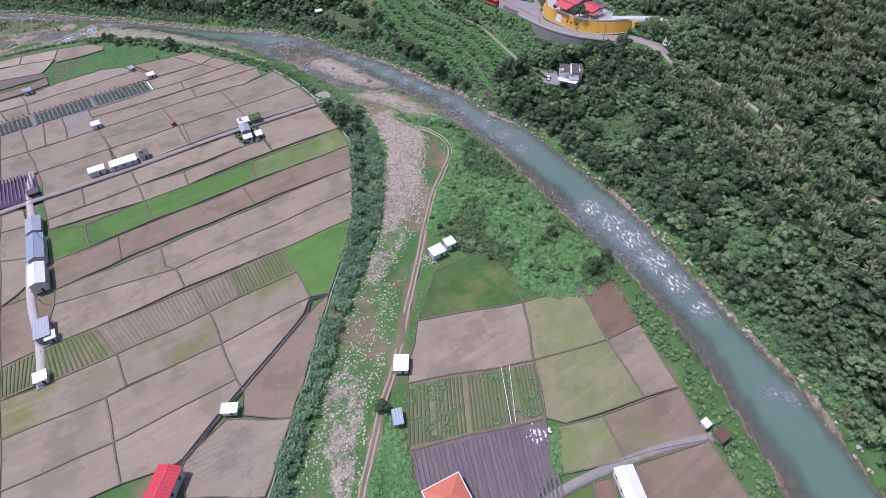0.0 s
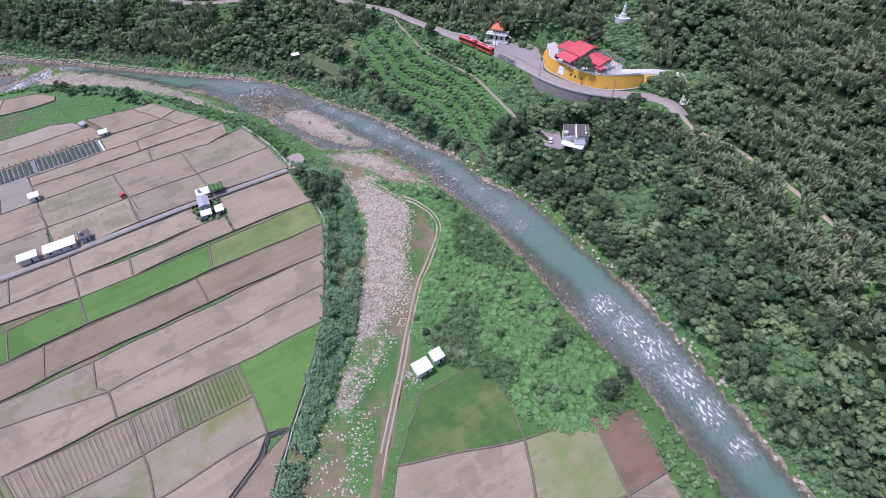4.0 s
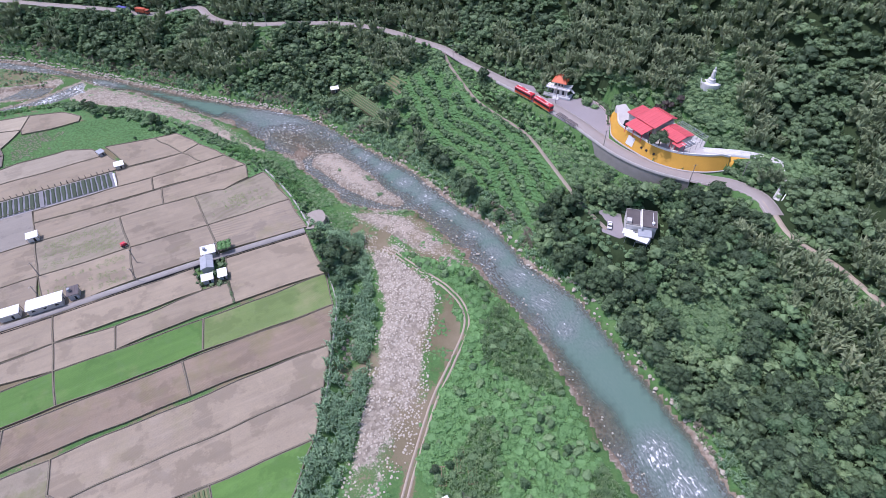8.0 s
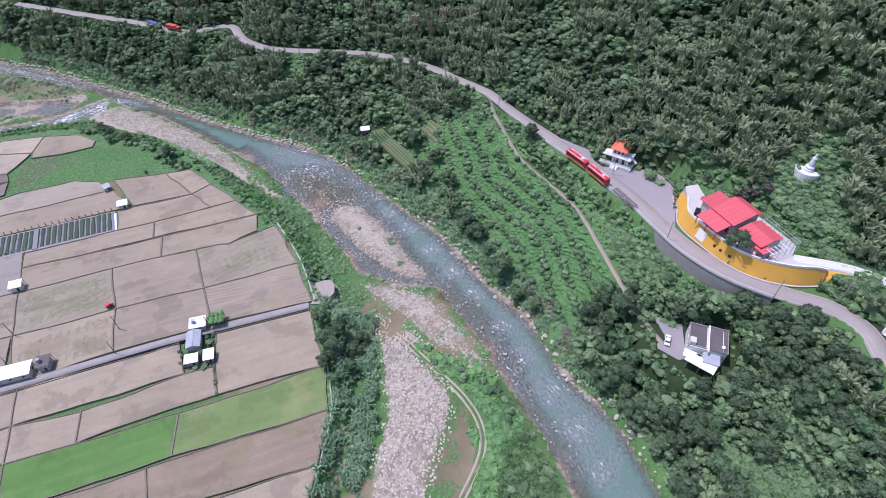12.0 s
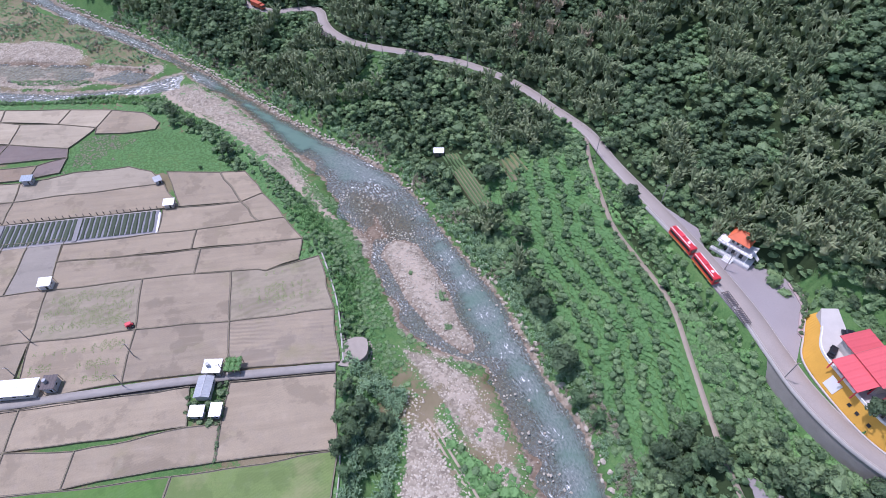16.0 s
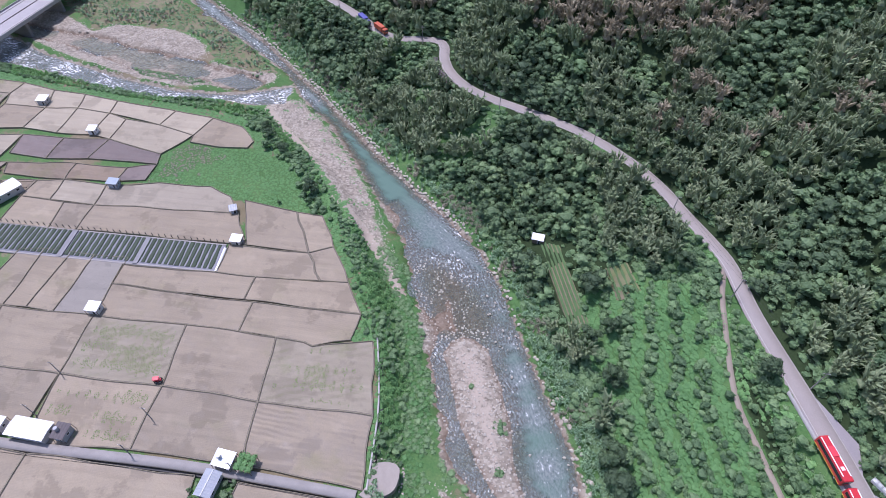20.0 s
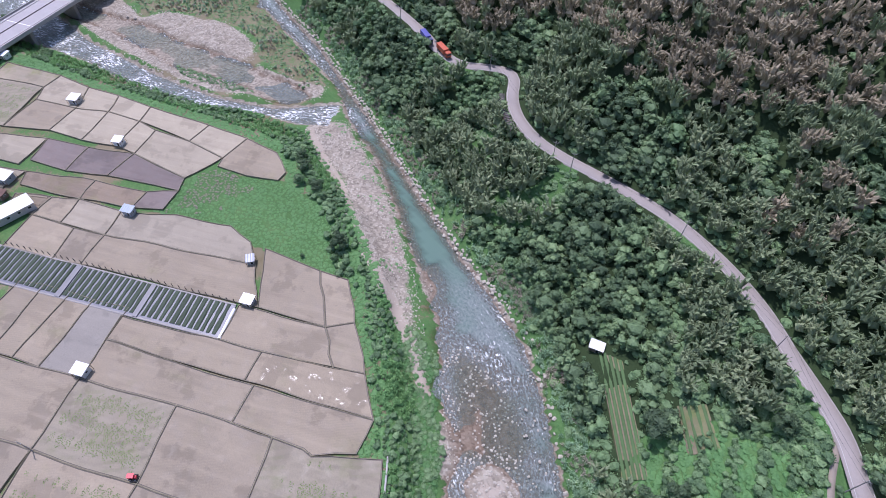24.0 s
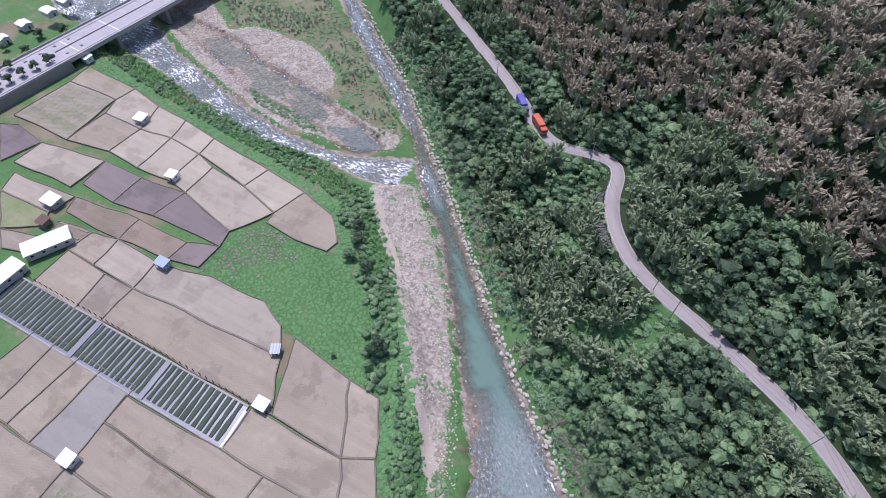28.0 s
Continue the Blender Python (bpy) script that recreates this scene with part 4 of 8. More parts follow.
paddy("mud", WEST, (-106.8, 73.2), (-74.1, 94.2), (-70.8, 90.4), (-82.1, 67.9), (-86.1, 64.6), (-98.7, 60.1))
paddy("mud", WEST, (-143, 74.4), (-115.4, 88.3), (-106.8, 73.2), (-133.7, 58.1))
paddy("greenmud", WEST, (-150.5, 87.5), (-138.3, 93.2), (-119.1, 104.8), (-110, 92.1), (-115.4, 88.3), (-143, 74.4))
paddy("greenmud", WEST, (-119.1, 104.8), (-91.4, 122.4), (-83.1, 108.9), (-110, 92.1))
paddy("greenmud", WEST, (-91.4, 122.4), (-62.2, 141.3), (-54.9, 128.7), (-83.1, 108.9))
paddy("veg", WEST, (-147.8, 107.3), (-131.8, 116.6), (-119.1, 104.8), (-138.3, 93.2))
paddy("furrow", WEST, (-131.8, 116.6), (-100.4, 134.4), (-91.4, 122.4), (-119.1, 104.8))
paddy("furrow", WEST, (-100.4, 134.4), (-89, 141.4), (-81.5, 128.9), (-91.4, 122.4))
paddy("veg", WEST, (-89, 141.4), (-70.1, 153.4), (-62.2, 141.3), (-81.5, 128.9))
paddy("rice", WEST, (-70.1, 153.4), (-43.5, 169.7), (-45.8, 143.7), (-47.9, 129.7), (-54.9, 128.7), (-62.2, 141.3))
paddy("mud", WEST, (-152.1, 127.1), (-111.2, 144), (-104, 134), (-131.8, 116.6), (-147.8, 107.3))
paddy("mud", WEST, (-111.2, 144), (-44.9, 187), (-43.5, 169.7), (-70.1, 153.4), (-104, 134))
paddy("greenmud", WEST, (-155.4, 133.9), (-121.2, 155.3), (-115.4, 145), (-111.2, 144), (-152.1, 127.1))
paddy("mud", WEST, (-121.2, 155.3), (-47.5, 203.5), (-44.9, 187), (-111.2, 144), (-115.4, 145))
paddy("brown", WEST, (-163.6, 148.7), (-141.1, 162.1), (-134.8, 149), (-155.4, 133.9))
paddy("brown", WEST, (-141.1, 162.1), (-95.5, 191.4), (-87.6, 179.3), (-134.8, 149))
paddy("brown", WEST, (-95.5, 191.4), (-50.5, 220.4), (-47.5, 203.5), (-87.6, 179.3))
paddy("rice", WEST, (-173.2, 166.3), (-158, 169), (-151.1, 156.4), (-163.6, 148.7))
paddy("rice", WEST, (-158, 169), (-138.1, 182.9), (-129.3, 171), (-151.1, 156.4))
paddy("rice", WEST, (-138.1, 182.9), (-95.8, 208.8), (-90.1, 195.8), (-129.3, 171))
paddy("rice_pale", WEST, (-95.8, 208.8), (-57.8, 235.1), (-50.5, 220.4), (-90.1, 195.8))
paddy("mud", WEST, (-171, 193.5), (-152.3, 204.6), (-144.3, 193.3), (-163.8, 181.1))
paddy("mud", WEST, (-184.5, 185.6), (-171, 193.5), (-163.8, 181.1), (-176.7, 171.9))
paddy("mud", WEST, (-152.3, 204.6), (-110.2, 232.5), (-102.3, 221.7), (-144.3, 193.3))
paddy("mud", WEST, (-176.7, 171.9), (-144.3, 193.3), (-138.1, 182.9), (-173.2, 166.3))
paddy("mud", WEST, (-144.3, 193.3), (-126.2, 202.4), (-121.3, 193.4), (-138.1, 182.9))
paddy("mud", WEST, (-126.2, 202.4), (-102.3, 221.7), (-93.6, 226.8), (-87.7, 217.5), (-121.3, 193.4))
paddy("mud", WEST, (-100.3, 239), (-72, 256.5), (-57.8, 235.1), (-87.7, 217.5))
paddy("mud", WEST, (-169.8, 222), (-141.8, 241), (-131, 224), (-155.8, 205.5))
paddy("mud", WEST, (-141.8, 241), (-115.6, 257.3), (-103.2, 242.7), (-131, 224))
paddy("stub", WEST, (-115.6, 257.3), (-85.9, 276.9), (-72.7, 259.8), (-98.9, 245), (-103.2, 242.7))
paddy("greenstub", WEST, (-183.1, 239.7), (-156.5, 258.3), (-141.8, 241), (-169.8, 222))
paddy("mud", WEST, (-156.5, 258.3), (-129.6, 275.4), (-115.6, 257.3), (-141.8, 241))
paddy("greenstub", WEST, (-129.6, 275.4), (-121.2, 280.3), (-117.9, 281.1), (-104.1, 295.7), (-85.9, 276.9), (-115.6, 257.3))
paddy("mud", WEST, (-191.5, 250.4), (-147, 278.7), (-141, 268.3), (-156.5, 258.3), (-183.1, 239.7))
paddy("mud", WEST, (-147, 278.7), (-115.3, 300.2), (-110.1, 290.6), (-117.9, 281.1), (-121.2, 280.3), (-141, 268.3))
paddy("mud", WEST, (-197.2, 257.6), (-168.1, 277.8), (-155.5, 286.5), (-150.5, 277.1), (-191.5, 250.4))
paddy("glint", WEST, (-155.5, 286.5), (-128.2, 306.9), (-115.3, 300.2), (-150.5, 277.1))
paddy("mud", WEST, (-176.1, 288.8), (-150, 306.6), (-136.5, 299.9), (-155.5, 286.5), (-168.1, 277.8))
paddy("mud", WEST, (-150, 306.6), (-145.2, 315), (-128.2, 306.9), (-136.5, 299.9))
paddy("mud", WEST, (-191.6, 307.7), (-170.8, 317.5), (-150, 306.6), (-171, 293.1))
paddy("mud", WEST, (-170.8, 317.5), (-160.8, 323), (-145.2, 315), (-150, 306.6))
paddy("mud", WEST, (-235.1, 266.2), (-187.4, 301.4), (-171, 293.1), (-227.1, 254.8))
paddy("light", WEST, (-242.6, 274.8), (-227.2, 290.2), (-209.3, 303.5), (-197.5, 305.3), (-187.4, 301.4), (-235.1, 266.2))
paddy("mud", WEST, (-200.6, 178.4), (-190.3, 179.1), (-183.6, 168.9), (-193.6, 165.4))
paddy("mud", WEST, (-193.6, 165.4), (-183.6, 168.9), (-172.8, 151.2), (-185.1, 149.6))
paddy("mud", WEST, (-185.1, 149.6), (-172.8, 151.2), (-166.5, 138.3), (-172.2, 126))
paddy("brown", WEST, (-172.2, 126), (-162.8, 131.3), (-147.8, 107.3), (-157.7, 100.2))
paddy("veg", WEST, (-157.7, 100.2), (-147.8, 107.3), (-142.1, 92.4), (-150.5, 87.5))
paddy("mud", WEST, (-221, 215.1), (-210.5, 221.5), (-196.7, 205), (-209.9, 195.4))
paddy("mud", WEST, (-210.5, 221.5), (-183.1, 239.7), (-169.8, 222), (-196.7, 205))
paddy("mud", WEST, (-196.7, 205), (-169.8, 222), (-159.3, 205.7), (-171, 193.5), (-184.5, 185.6))
paddy("mud", WEST, (-233.2, 236.5), (-225.7, 242.3), (-210.5, 221.5), (-221, 215.1))
paddy("mud", WEST, (-225.7, 242.3), (-217, 248.2), (-203.8, 226.5), (-210.5, 221.5))
paddy("mud", WEST, (-217, 248.2), (-208.8, 253.2), (-195.2, 231.4), (-203.8, 226.5))
paddy("wet", WEST, (-208.8, 253.2), (-198.5, 261), (-183.1, 239.7), (-195.2, 231.4))
paddy("greenstub", WEST, (-352.5, 236.4), (-324.8, 254.6), (-342.9, 276.7), (-367.1, 260.7))
paddy("greenmud", WEST, (-367.1, 260.7), (-374.9, 269.6), (-347.7, 286), (-342.9, 276.7))
paddy("light", WEST, (-342.9, 276.7), (-347.7, 286), (-329.9, 293), (-317.5, 283.1), (-335.7, 271))
paddy("mud", WEST, (-324.8, 254.6), (-335.7, 271), (-317.5, 283.1), (-309.2, 268.8))
paddy("light", WEST, (-317.5, 283.1), (-329.9, 293), (-314.3, 301.3), (-305.6, 292.8))
paddy("light", WEST, (-309.2, 268.8), (-317.5, 283.1), (-305.6, 292.8), (-293.9, 277.5))
paddy("light", WEST, (-305.6, 292.8), (-314.3, 301.3), (-297, 309.1), (-290.8, 301))
paddy("light", WEST, (-293.9, 277.5), (-305.6, 292.8), (-290.8, 301), (-280.6, 287.2))
paddy("light", WEST, (-290.8, 301), (-297, 309.1), (-268.7, 323.3), (-264.2, 311.7))
paddy("light", WEST, (-280.6, 287.2), (-290.8, 301), (-280, 303.8), (-271.4, 291.1))
paddy("light", WEST, (-280, 303.8), (-264.2, 311.7), (-245.4, 318.1), (-244.1, 301.3), (-271.4, 291.1))
paddy("light", WEST, (-264.2, 311.7), (-268.7, 323.3), (-250, 331.9), (-245.4, 318.1))
paddy("mud", WEST, (-242, 313.8), (-245.4, 318.1), (-250, 331.9), (-234.2, 337.3), (-220.9, 333.8), (-219, 329.2), (-229.5, 320.3))
paddy("dark", WEST, (-323.4, 229.7), (-328, 245.6), (-344.4, 238.2), (-349.1, 230.8))
paddy("light", WEST, (-320.1, 234.7), (-328, 245.6), (-303.8, 267.1), (-295.2, 253))
paddy("dark", WEST, (-294.8, 257), (-303.8, 267.1), (-287.3, 277.8), (-279.2, 265.7))
paddy("dark", WEST, (-279.2, 265.7), (-287.3, 277.8), (-271.4, 291.1), (-265.1, 277.9))
paddy("dark", WEST, (-265.1, 277.9), (-271.4, 291.1), (-257.7, 295.9), (-244.1, 301.3), (-239.3, 296.4))
paddy("brown", WEST, (-282.2, 249.7), (-288.9, 253.8), (-265.9, 273.4), (-259.3, 265.1))
paddy("brown", WEST, (-259.3, 265.1), (-265.9, 273.4), (-246.3, 286.5), (-242.2, 278.8))
paddy("dark", WEST, (-242.2, 278.8), (-246.3, 286.5), (-239.3, 296.4), (-233.1, 287))
paddy("light", WEST, (-305.4, 229), (-313.8, 234.3), (-288.9, 253.8), (-284.9, 244.6))
paddy("furrow", WEST, (-272.3, 242.6), (-278.7, 247.4), (-267.3, 257.6), (-262.3, 248.6))
paddy("mud", WEST, (-262.3, 248.6), (-267.3, 257.6), (-259.3, 265.1), (-251.4, 255.2))
paddy("light", WEST, (-251.4, 255.2), (-259.3, 265.1), (-242.6, 274.8), (-235.1, 266.2))
paddy("greenmud2", WEST, (-305.4, 229), (-284.9, 244.6), (-278.7, 241.7), (-285, 228.1))
paddy("mud", WEST, (-285, 228.1), (-272.3, 242.6), (-266.1, 238), (-274.4, 227.7))
paddy("mud", WEST, (-262.3, 248.6), (-245.6, 258.4), (-235.7, 247.5), (-253.5, 236.2))
paddy("mud", WEST, (-245.6, 258.4), (-235.1, 266.2), (-227.1, 254.8), (-235.7, 247.5))
paddy("lawn", EAST, (-14, 118.2), (-8, 141.3), (11.4, 153.7), (20.9, 142.6), (25, 125.5))
paddy("mud", EAST, (-14, 118.2), (25, 125.5), (26.1, 100.3), (-17.1, 92.7))
paddy("veg", EAST, (-17.1, 92.7), (26.1, 100.3), (27.4, 79.6), (-15.5, 69.9))
paddy("beds", EAST, (-15.5, 69.9), (27.4, 79.6), (27.2, 61), (16.4, 50.7), (-7.1, 44.4))
paddy("greenmud2", EAST, (25, 125.5), (46.2, 132.2), (52.5, 108.7), (26.1, 100.3))
paddy("red", EAST, (46.2, 132.2), (61.1, 134.9), (65, 115.1), (52.5, 108.7))
paddy("greenmud2", EAST, (26.1, 100.3), (52.5, 108.7), (60, 86), (33.4, 77.8), (27.4, 79.6))
paddy("mud", EAST, (52.5, 108.7), (65, 115.1), (72.2, 89.4), (60, 86))
paddy("brown", EAST, (44.9, 80.4), (72.2, 89.4), (75.3, 72.2), (48.6, 66.3))
paddy("greenmud2", EAST, (30.3, 76.9), (44.9, 80.4), (48.6, 66.3), (27.2, 61))
paddy("brown", EAST, (51.6, 64.4), (75.3, 72.2), (83.7, 45), (44.1, 46.1))
paddy("weed", EAST, (25.5, 54.3), (38.3, 59.6), (37.5, 46.8), (20.5, 45.6))
paddy("red", EAST, (38.3, 59.6), (44.3, 61.2), (44.1, 46.1), (37.5, 46.8))


# ---- plants ----
def ico(sub):
    bm = bmesh.new()
    bmesh.ops.create_icosphere(bm, subdivisions=sub, radius=1.0)
    v = np.array([w.co for w in bm.verts])
    f = np.array([[w.index for w in q.verts] for q in bm.faces])
    bm.free()
    return v, f


ICO1 = ico(1)
OCTA = (np.array([(1, 0, 0), (0, 1, 0), (-1, 0, 0), (0, -1, 0), (0, 0, 1), (0, 0, -0.8)], float), np.array([(0, 1, 4), (1, 2, 4), (2, 3, 4), (3, 0, 4), (1, 0, 5), (2, 1, 5), (3, 2, 5), (0, 3, 5)]))


def clump_cloud(rs, centres, radii, count, size, droop=0.25, stretch=1.0, core=None):
    """Leaf clumps as small bent blades over knobbly lobes. Triangles."""
    V, F, n = [], [], 0
    for c, r in zip(centres, radii):
        v, f = core or ICO1
        k = 1 + 0.20 * np.clip(rs.standard_normal((len(v), 1)), -1.5, 1.5)
        w = v * k * np.array(r) * 0.86 + c
        V.append(w)
        F.append(f + n)
        n += len(w)
    weights = np.array([r[0] * r[1] for r in radii])
    pick = rs.choice(len(centres), count, p=weights / weights.sum())
    d = rs.standard_normal((count, 3))
    d[:, 2] = np.abs(d[:, 2]) * 0.9 - 0.25
    d /= np.linalg.norm(d, axis=1)[:, None]
    c, r = np.array(centres)[pick], np.array(radii)[pick]
    at = c + d * r * rs.uniform(0.82, 1.12, (count, 1))
    nrm = d + 0.55 * rs.standard_normal((count, 3)) + np.array([0, 0, droop])
    nrm /= np.linalg.norm(nrm, axis=1)[:, None]
    t1 = np.cross(nrm, rs.standard_normal((count, 3)))
    t1 /= np.linalg.norm(t1, axis=1)[:, None]
    t2 = np.cross(nrm, t1)
    s = size * rs.uniform(0.55, 1.35, (count, 1))
    tri = np.stack([at - t1 * s * stretch - t2 * s * 0.55, at - t1 * s * stretch + t2 * s * 0.55, at + t1 * s * stretch - nrm * s * 0.25], 1).reshape(-1, 3)
    V.append(tri)
    F.append(n + np.arange(count * 3).reshape(-1, 3))
    return np.vstack(V), np.vstack(F)


def broad_crown(seed, radius, tall, lobes=7, count=150, size=0.75, core=None):
    """An uneven broadleaf crown of lobes, its base at z = 0."""
    rs = np.random.RandomState(seed)
    cs, rr = [], []
    for k in range(lobes):
        a, d = k * 2.4 + rs.uniform(-0.4, 0.4), radius * (0.25 + 0.55 * rs.random_sample()) * (k > 0)
        h = tall * (0.72 if k == 0 else rs.uniform(0.34, 0.72))
        q = radius * rs.uniform(0.26, 0.46) * (1.25 if k == 0 else 1.0)
        cs.append((d * math.cos(a), d * math.sin(a), h))
        rr.append((q, q, q * rs.uniform(0.6, 0.9)))
    return clump_cloud(rs, cs, rr, count, size, core=core)


def bamboo_crown(seed, radius, tall, plumes=12):
    """A bamboo clump: slender feathery plumes that lean outwards over a dark heart, each with loose drooping sprays."""
    rs = np.random.RandomState(seed)
    v, f = OCTA
    V = [v * np.array([radius * 0.7, radius * 0.7, tall * 0.28]) + np.array([0, 0, tall * 0.42])]
    F, n = [f], len(v)
    for k in range(plumes):
        a = 2.4 * k + rs.uniform(-0.5, 0.5)
        q = radius * math.sqrt((k + 0.5) / plumes)
        lean = np.array([math.cos(a), math.sin(a), 0.0])
        foot = lean * q * 0.55 + np.array([0, 0, tall * rs.uniform(0.42, 0.55)])
        mid = lean * q * 0.95 + np.array([0.15, 0.1, tall * rs.uniform(0.72, 0.84)])
        head = lean * q * rs.uniform(1.2, 1.7) + np.array([0.4, 0.2, tall * rs.uniform(0.80, 1.0)])
        g = rs.uniform(0.36, 0.62)
        turn = rs.uniform(0, 1.57)
        ring = [mid + g * rs.uniform(0.7, 1.3) * np.array([math.cos(turn + m * 1.571), math.sin(turn + m * 1.571), rs.uniform(-0.8, 0.8)]) for m in range(4)]
        V.append(np.array([foot, *ring, head]))
        F.append(n + np.array([(0, 2, 1), (0, 3, 2), (0, 4, 3), (0, 1, 4), (1, 2, 5), (2, 3, 5), (3, 4, 5), (4, 1, 5)]))
        n += 6
        u = rs.uniform(0.1, 1.0, 9)
        at = np.where(u[:, None] < 0.5, foot + (mid - foot) * (2 * u)[:, None], mid + (head - mid) * (2 * u - 1)[:, None])
        ang = rs.uniform(0, 6.283, 9)
        out = np.column_stack([np.cos(ang), np.sin(ang), rs.uniform(-0.9, 0.5, 9)])
        side = np.cross(out, rs.standard_normal((9, 3)))
        side *= (rs.uniform(0.10, 0.2, 9) / np.linalg.norm(side, axis=1))[:, None]
        at = at + out * g * 0.5
        V.append(np.stack([at - side, at + side, at + out * rs.uniform(0.5, 0.95, (9, 1))], 1).reshape(-1, 3))
        F.append(n + np.arange(27).reshape(-1, 3))
        n += 27
    return np.vstack(V), np.vstack(F)


def reed_tuft(seed, radius, tall, blades=30):
    rs = np.random.RandomState(seed)
    V, F, n = [], [], 0
    for k in range(blades):
        a, q = rs.uniform(0, 6.283), radius * math.sqrt(rs.random_sample())
        at = np.array([q * math.cos(a), q * math.sin(a), 0.0])
        b = rs.uniform(0, 6.283)
        out = np.array([math.cos(b), math.sin(b), 0.0])
        sd = np.array([-out[1], out[0], 0.0]) * rs.uniform(0.08, 0.17)
        h = tall * rs.uniform(0.55, 1.1)
        mid = at + out * h * 0.16 + np.array([0, 0, h * 0.78])
        tip = at + out * h * rs.uniform(0.28, 0.6) + np.array([0, 0, h * rs.uniform(0.7, 1.0)])
        V.append(np.array([at, mid + sd, mid - sd, tip]))
        F.append(np.array([(n, n + 1, n + 2), (n + 2, n + 1, n + 3)]))
        n += 4
    return np.vstack(V), np.vstack(F)


def mat(seed, radius, tall, count=30, size=0.24):
    """A low uneven mound of leaves: a bumpy cap with small blades standing out of it."""
    rs = np.random.RandomState(seed)
    V, F = [(0, 0, tall * rs.uniform(0.7, 1.1))], []
    for r, m in ((0.5, 6), (1.0, 6)):
        for k in range(m):
            a = 6.283 * (k + 0.5 * (r > 0.6)) / m + rs.uniform(-0.25, 0.25)
            q = radius * r * rs.uniform(0.75, 1.25)
            V.append((q * math.cos(a), q * math.sin(a), tall * (rs.uniform(0.55, 1.05) if r < 0.6 else rs.uniform(-0.3, 0.1))))
    for k in range(6):
        F += [(0, 1 + k, 1 + (k + 1) % 6), (1 + k, 7 + k, 1 + (k + 1) % 6), (7 + k, 7 + (k + 1) % 6, 1 + (k + 1) % 6)]
    at = np.column_stack([rs.uniform(-0.9, 0.9, (count, 2)) * radius, tall * rs.uniform(0.6, 1.25, count)])
    nrm = np.array([0, 0, 1.0]) + 0.5 * rs.standard_normal((count, 3))
    nrm /= np.linalg.norm(nrm, axis=1)[:, None]
    t1 = np.cross(nrm, rs.standard_normal((count, 3)))
    t1 /= np.linalg.norm(t1, axis=1)[:, None]
    t2 = np.cross(nrm, t1)
    s = size * rs.uniform(0.6, 1.3, (count, 1))
    tri = np.stack([at - t1 * s - t2 * s * 0.6, at - t1 * s + t2 * s * 0.6, at + t1 * s], 1).reshape(-1, 3)
    return np.vstack([np.array(V, float), tri]), np.vstack([np.array(F), len(V) + np.arange(count * 3).reshape(-1, 3)])


def bush(seed, radius, tall, count=46, size=0.26):
    rs = np.random.RandomState(seed)
    cs = [(rs.uniform(-0.4, 0.4) * radius, rs.uniform(-0.4, 0.4) * radius, tall * rs.uniform(0.3, 0.55)) for _ in range(2)]
    rr = [(radius * rs.uniform(0.55, 0.8),) * 2 + (tall * rs.uniform(0.35, 0.55),) for _ in range(2)]
    return clump_cloud(rs, cs, rr, count, size)


def trunk_bm(tall, girth, seed):
    """A tapered trunk with a few limbs."""
    rs = random.Random(seed)
    bm = bmesh.new()

    def limb(a, b, r0, r1):
        d = Vector(b) - Vector(a)
        m = Matrix.Translation((Vector(a) + Vector(b)) / 2) @ d.to_track_quat("Z", "Y").to_matrix().to_4x4()
        bmesh.ops.create_cone(bm, cap_ends=False, segments=6, radius1=r0, radius2=r1, depth=d.length, matrix=m)

    top = (rs.uniform(-0.3, 0.3), rs.uniform(-0.3, 0.3), tall)
    limb((0, 0, -0.6), top, girth, girth * 0.6)
    for k in range(4):
        a = k * 1.7 + rs.random()
        limb(tuple(0.75 * v for v in top), (math.cos(a) * tall * 0.5, math.sin(a) * tall * 0.5, tall * rs.uniform(1.1, 1.5)), girth * 0.5, girth * 0.2)
    return bm


def scatter(name, protos, xy, scale, material, seed=1, lift=0.0, tints=None):
    """Many plants of a few shapes joined into one mesh of kind stuff."""
    rs = np.random.RandomState(seed)
    xy = np.asarray(xy, float)
    z = land(xy)[0] + lift
    which = rs.randint(0, len(protos), len(xy))
    turn = rs.uniform(0, 6.283, len(xy))
    sc = scale[0] + (scale[1] - scale[0]) * rs.random_sample(len(xy))
    tint = rs.random_sample(len(xy)) if tints is None else tints
    if protos is VINE or protos is GRASS:
        tint = 0.32 + 0.36 * tint
    V, F, T, n = [], [], [], 0
    for k, (v, f) in enumerate(protos):
        idx = np.nonzero(which == k)[0]
        if not len(idx):
            continue
        c, s = np.cos(turn[idx]), np.sin(turn[idx])
        x = (v[None, :, 0] * c[:, None] - v[None, :, 1] * s[:, None]) * sc[idx, None] + xy[idx, 0, None]
        y = (v[None, :, 0] * s[:, None] + v[None, :, 1] * c[:, None]) * sc[idx, None] + xy[idx, 1, None]
        zz = v[None, :, 2] * sc[idx, None] * rs.uniform(0.85, 1.15, (len(idx), 1)) + z[idx, None]
        V.append(np.stack([x, y, zz], -1).reshape(-1, 3))
        F.append((f[None] + (n + np.arange(len(idx)) * len(v))[:, None, None]).reshape(-1, 3))
        T.append(np.repeat(tint[idx], len(v)))
        n += len(idx) * len(v)
    ob = mesh_object(name, np.vstack(V), np.vstack(F), material)
    a = ob.data.attributes.new("tint", "FLOAT", "POINT")
    a.data.foreach_set("value", np.concatenate(T).astype(np.float32))
    return ob


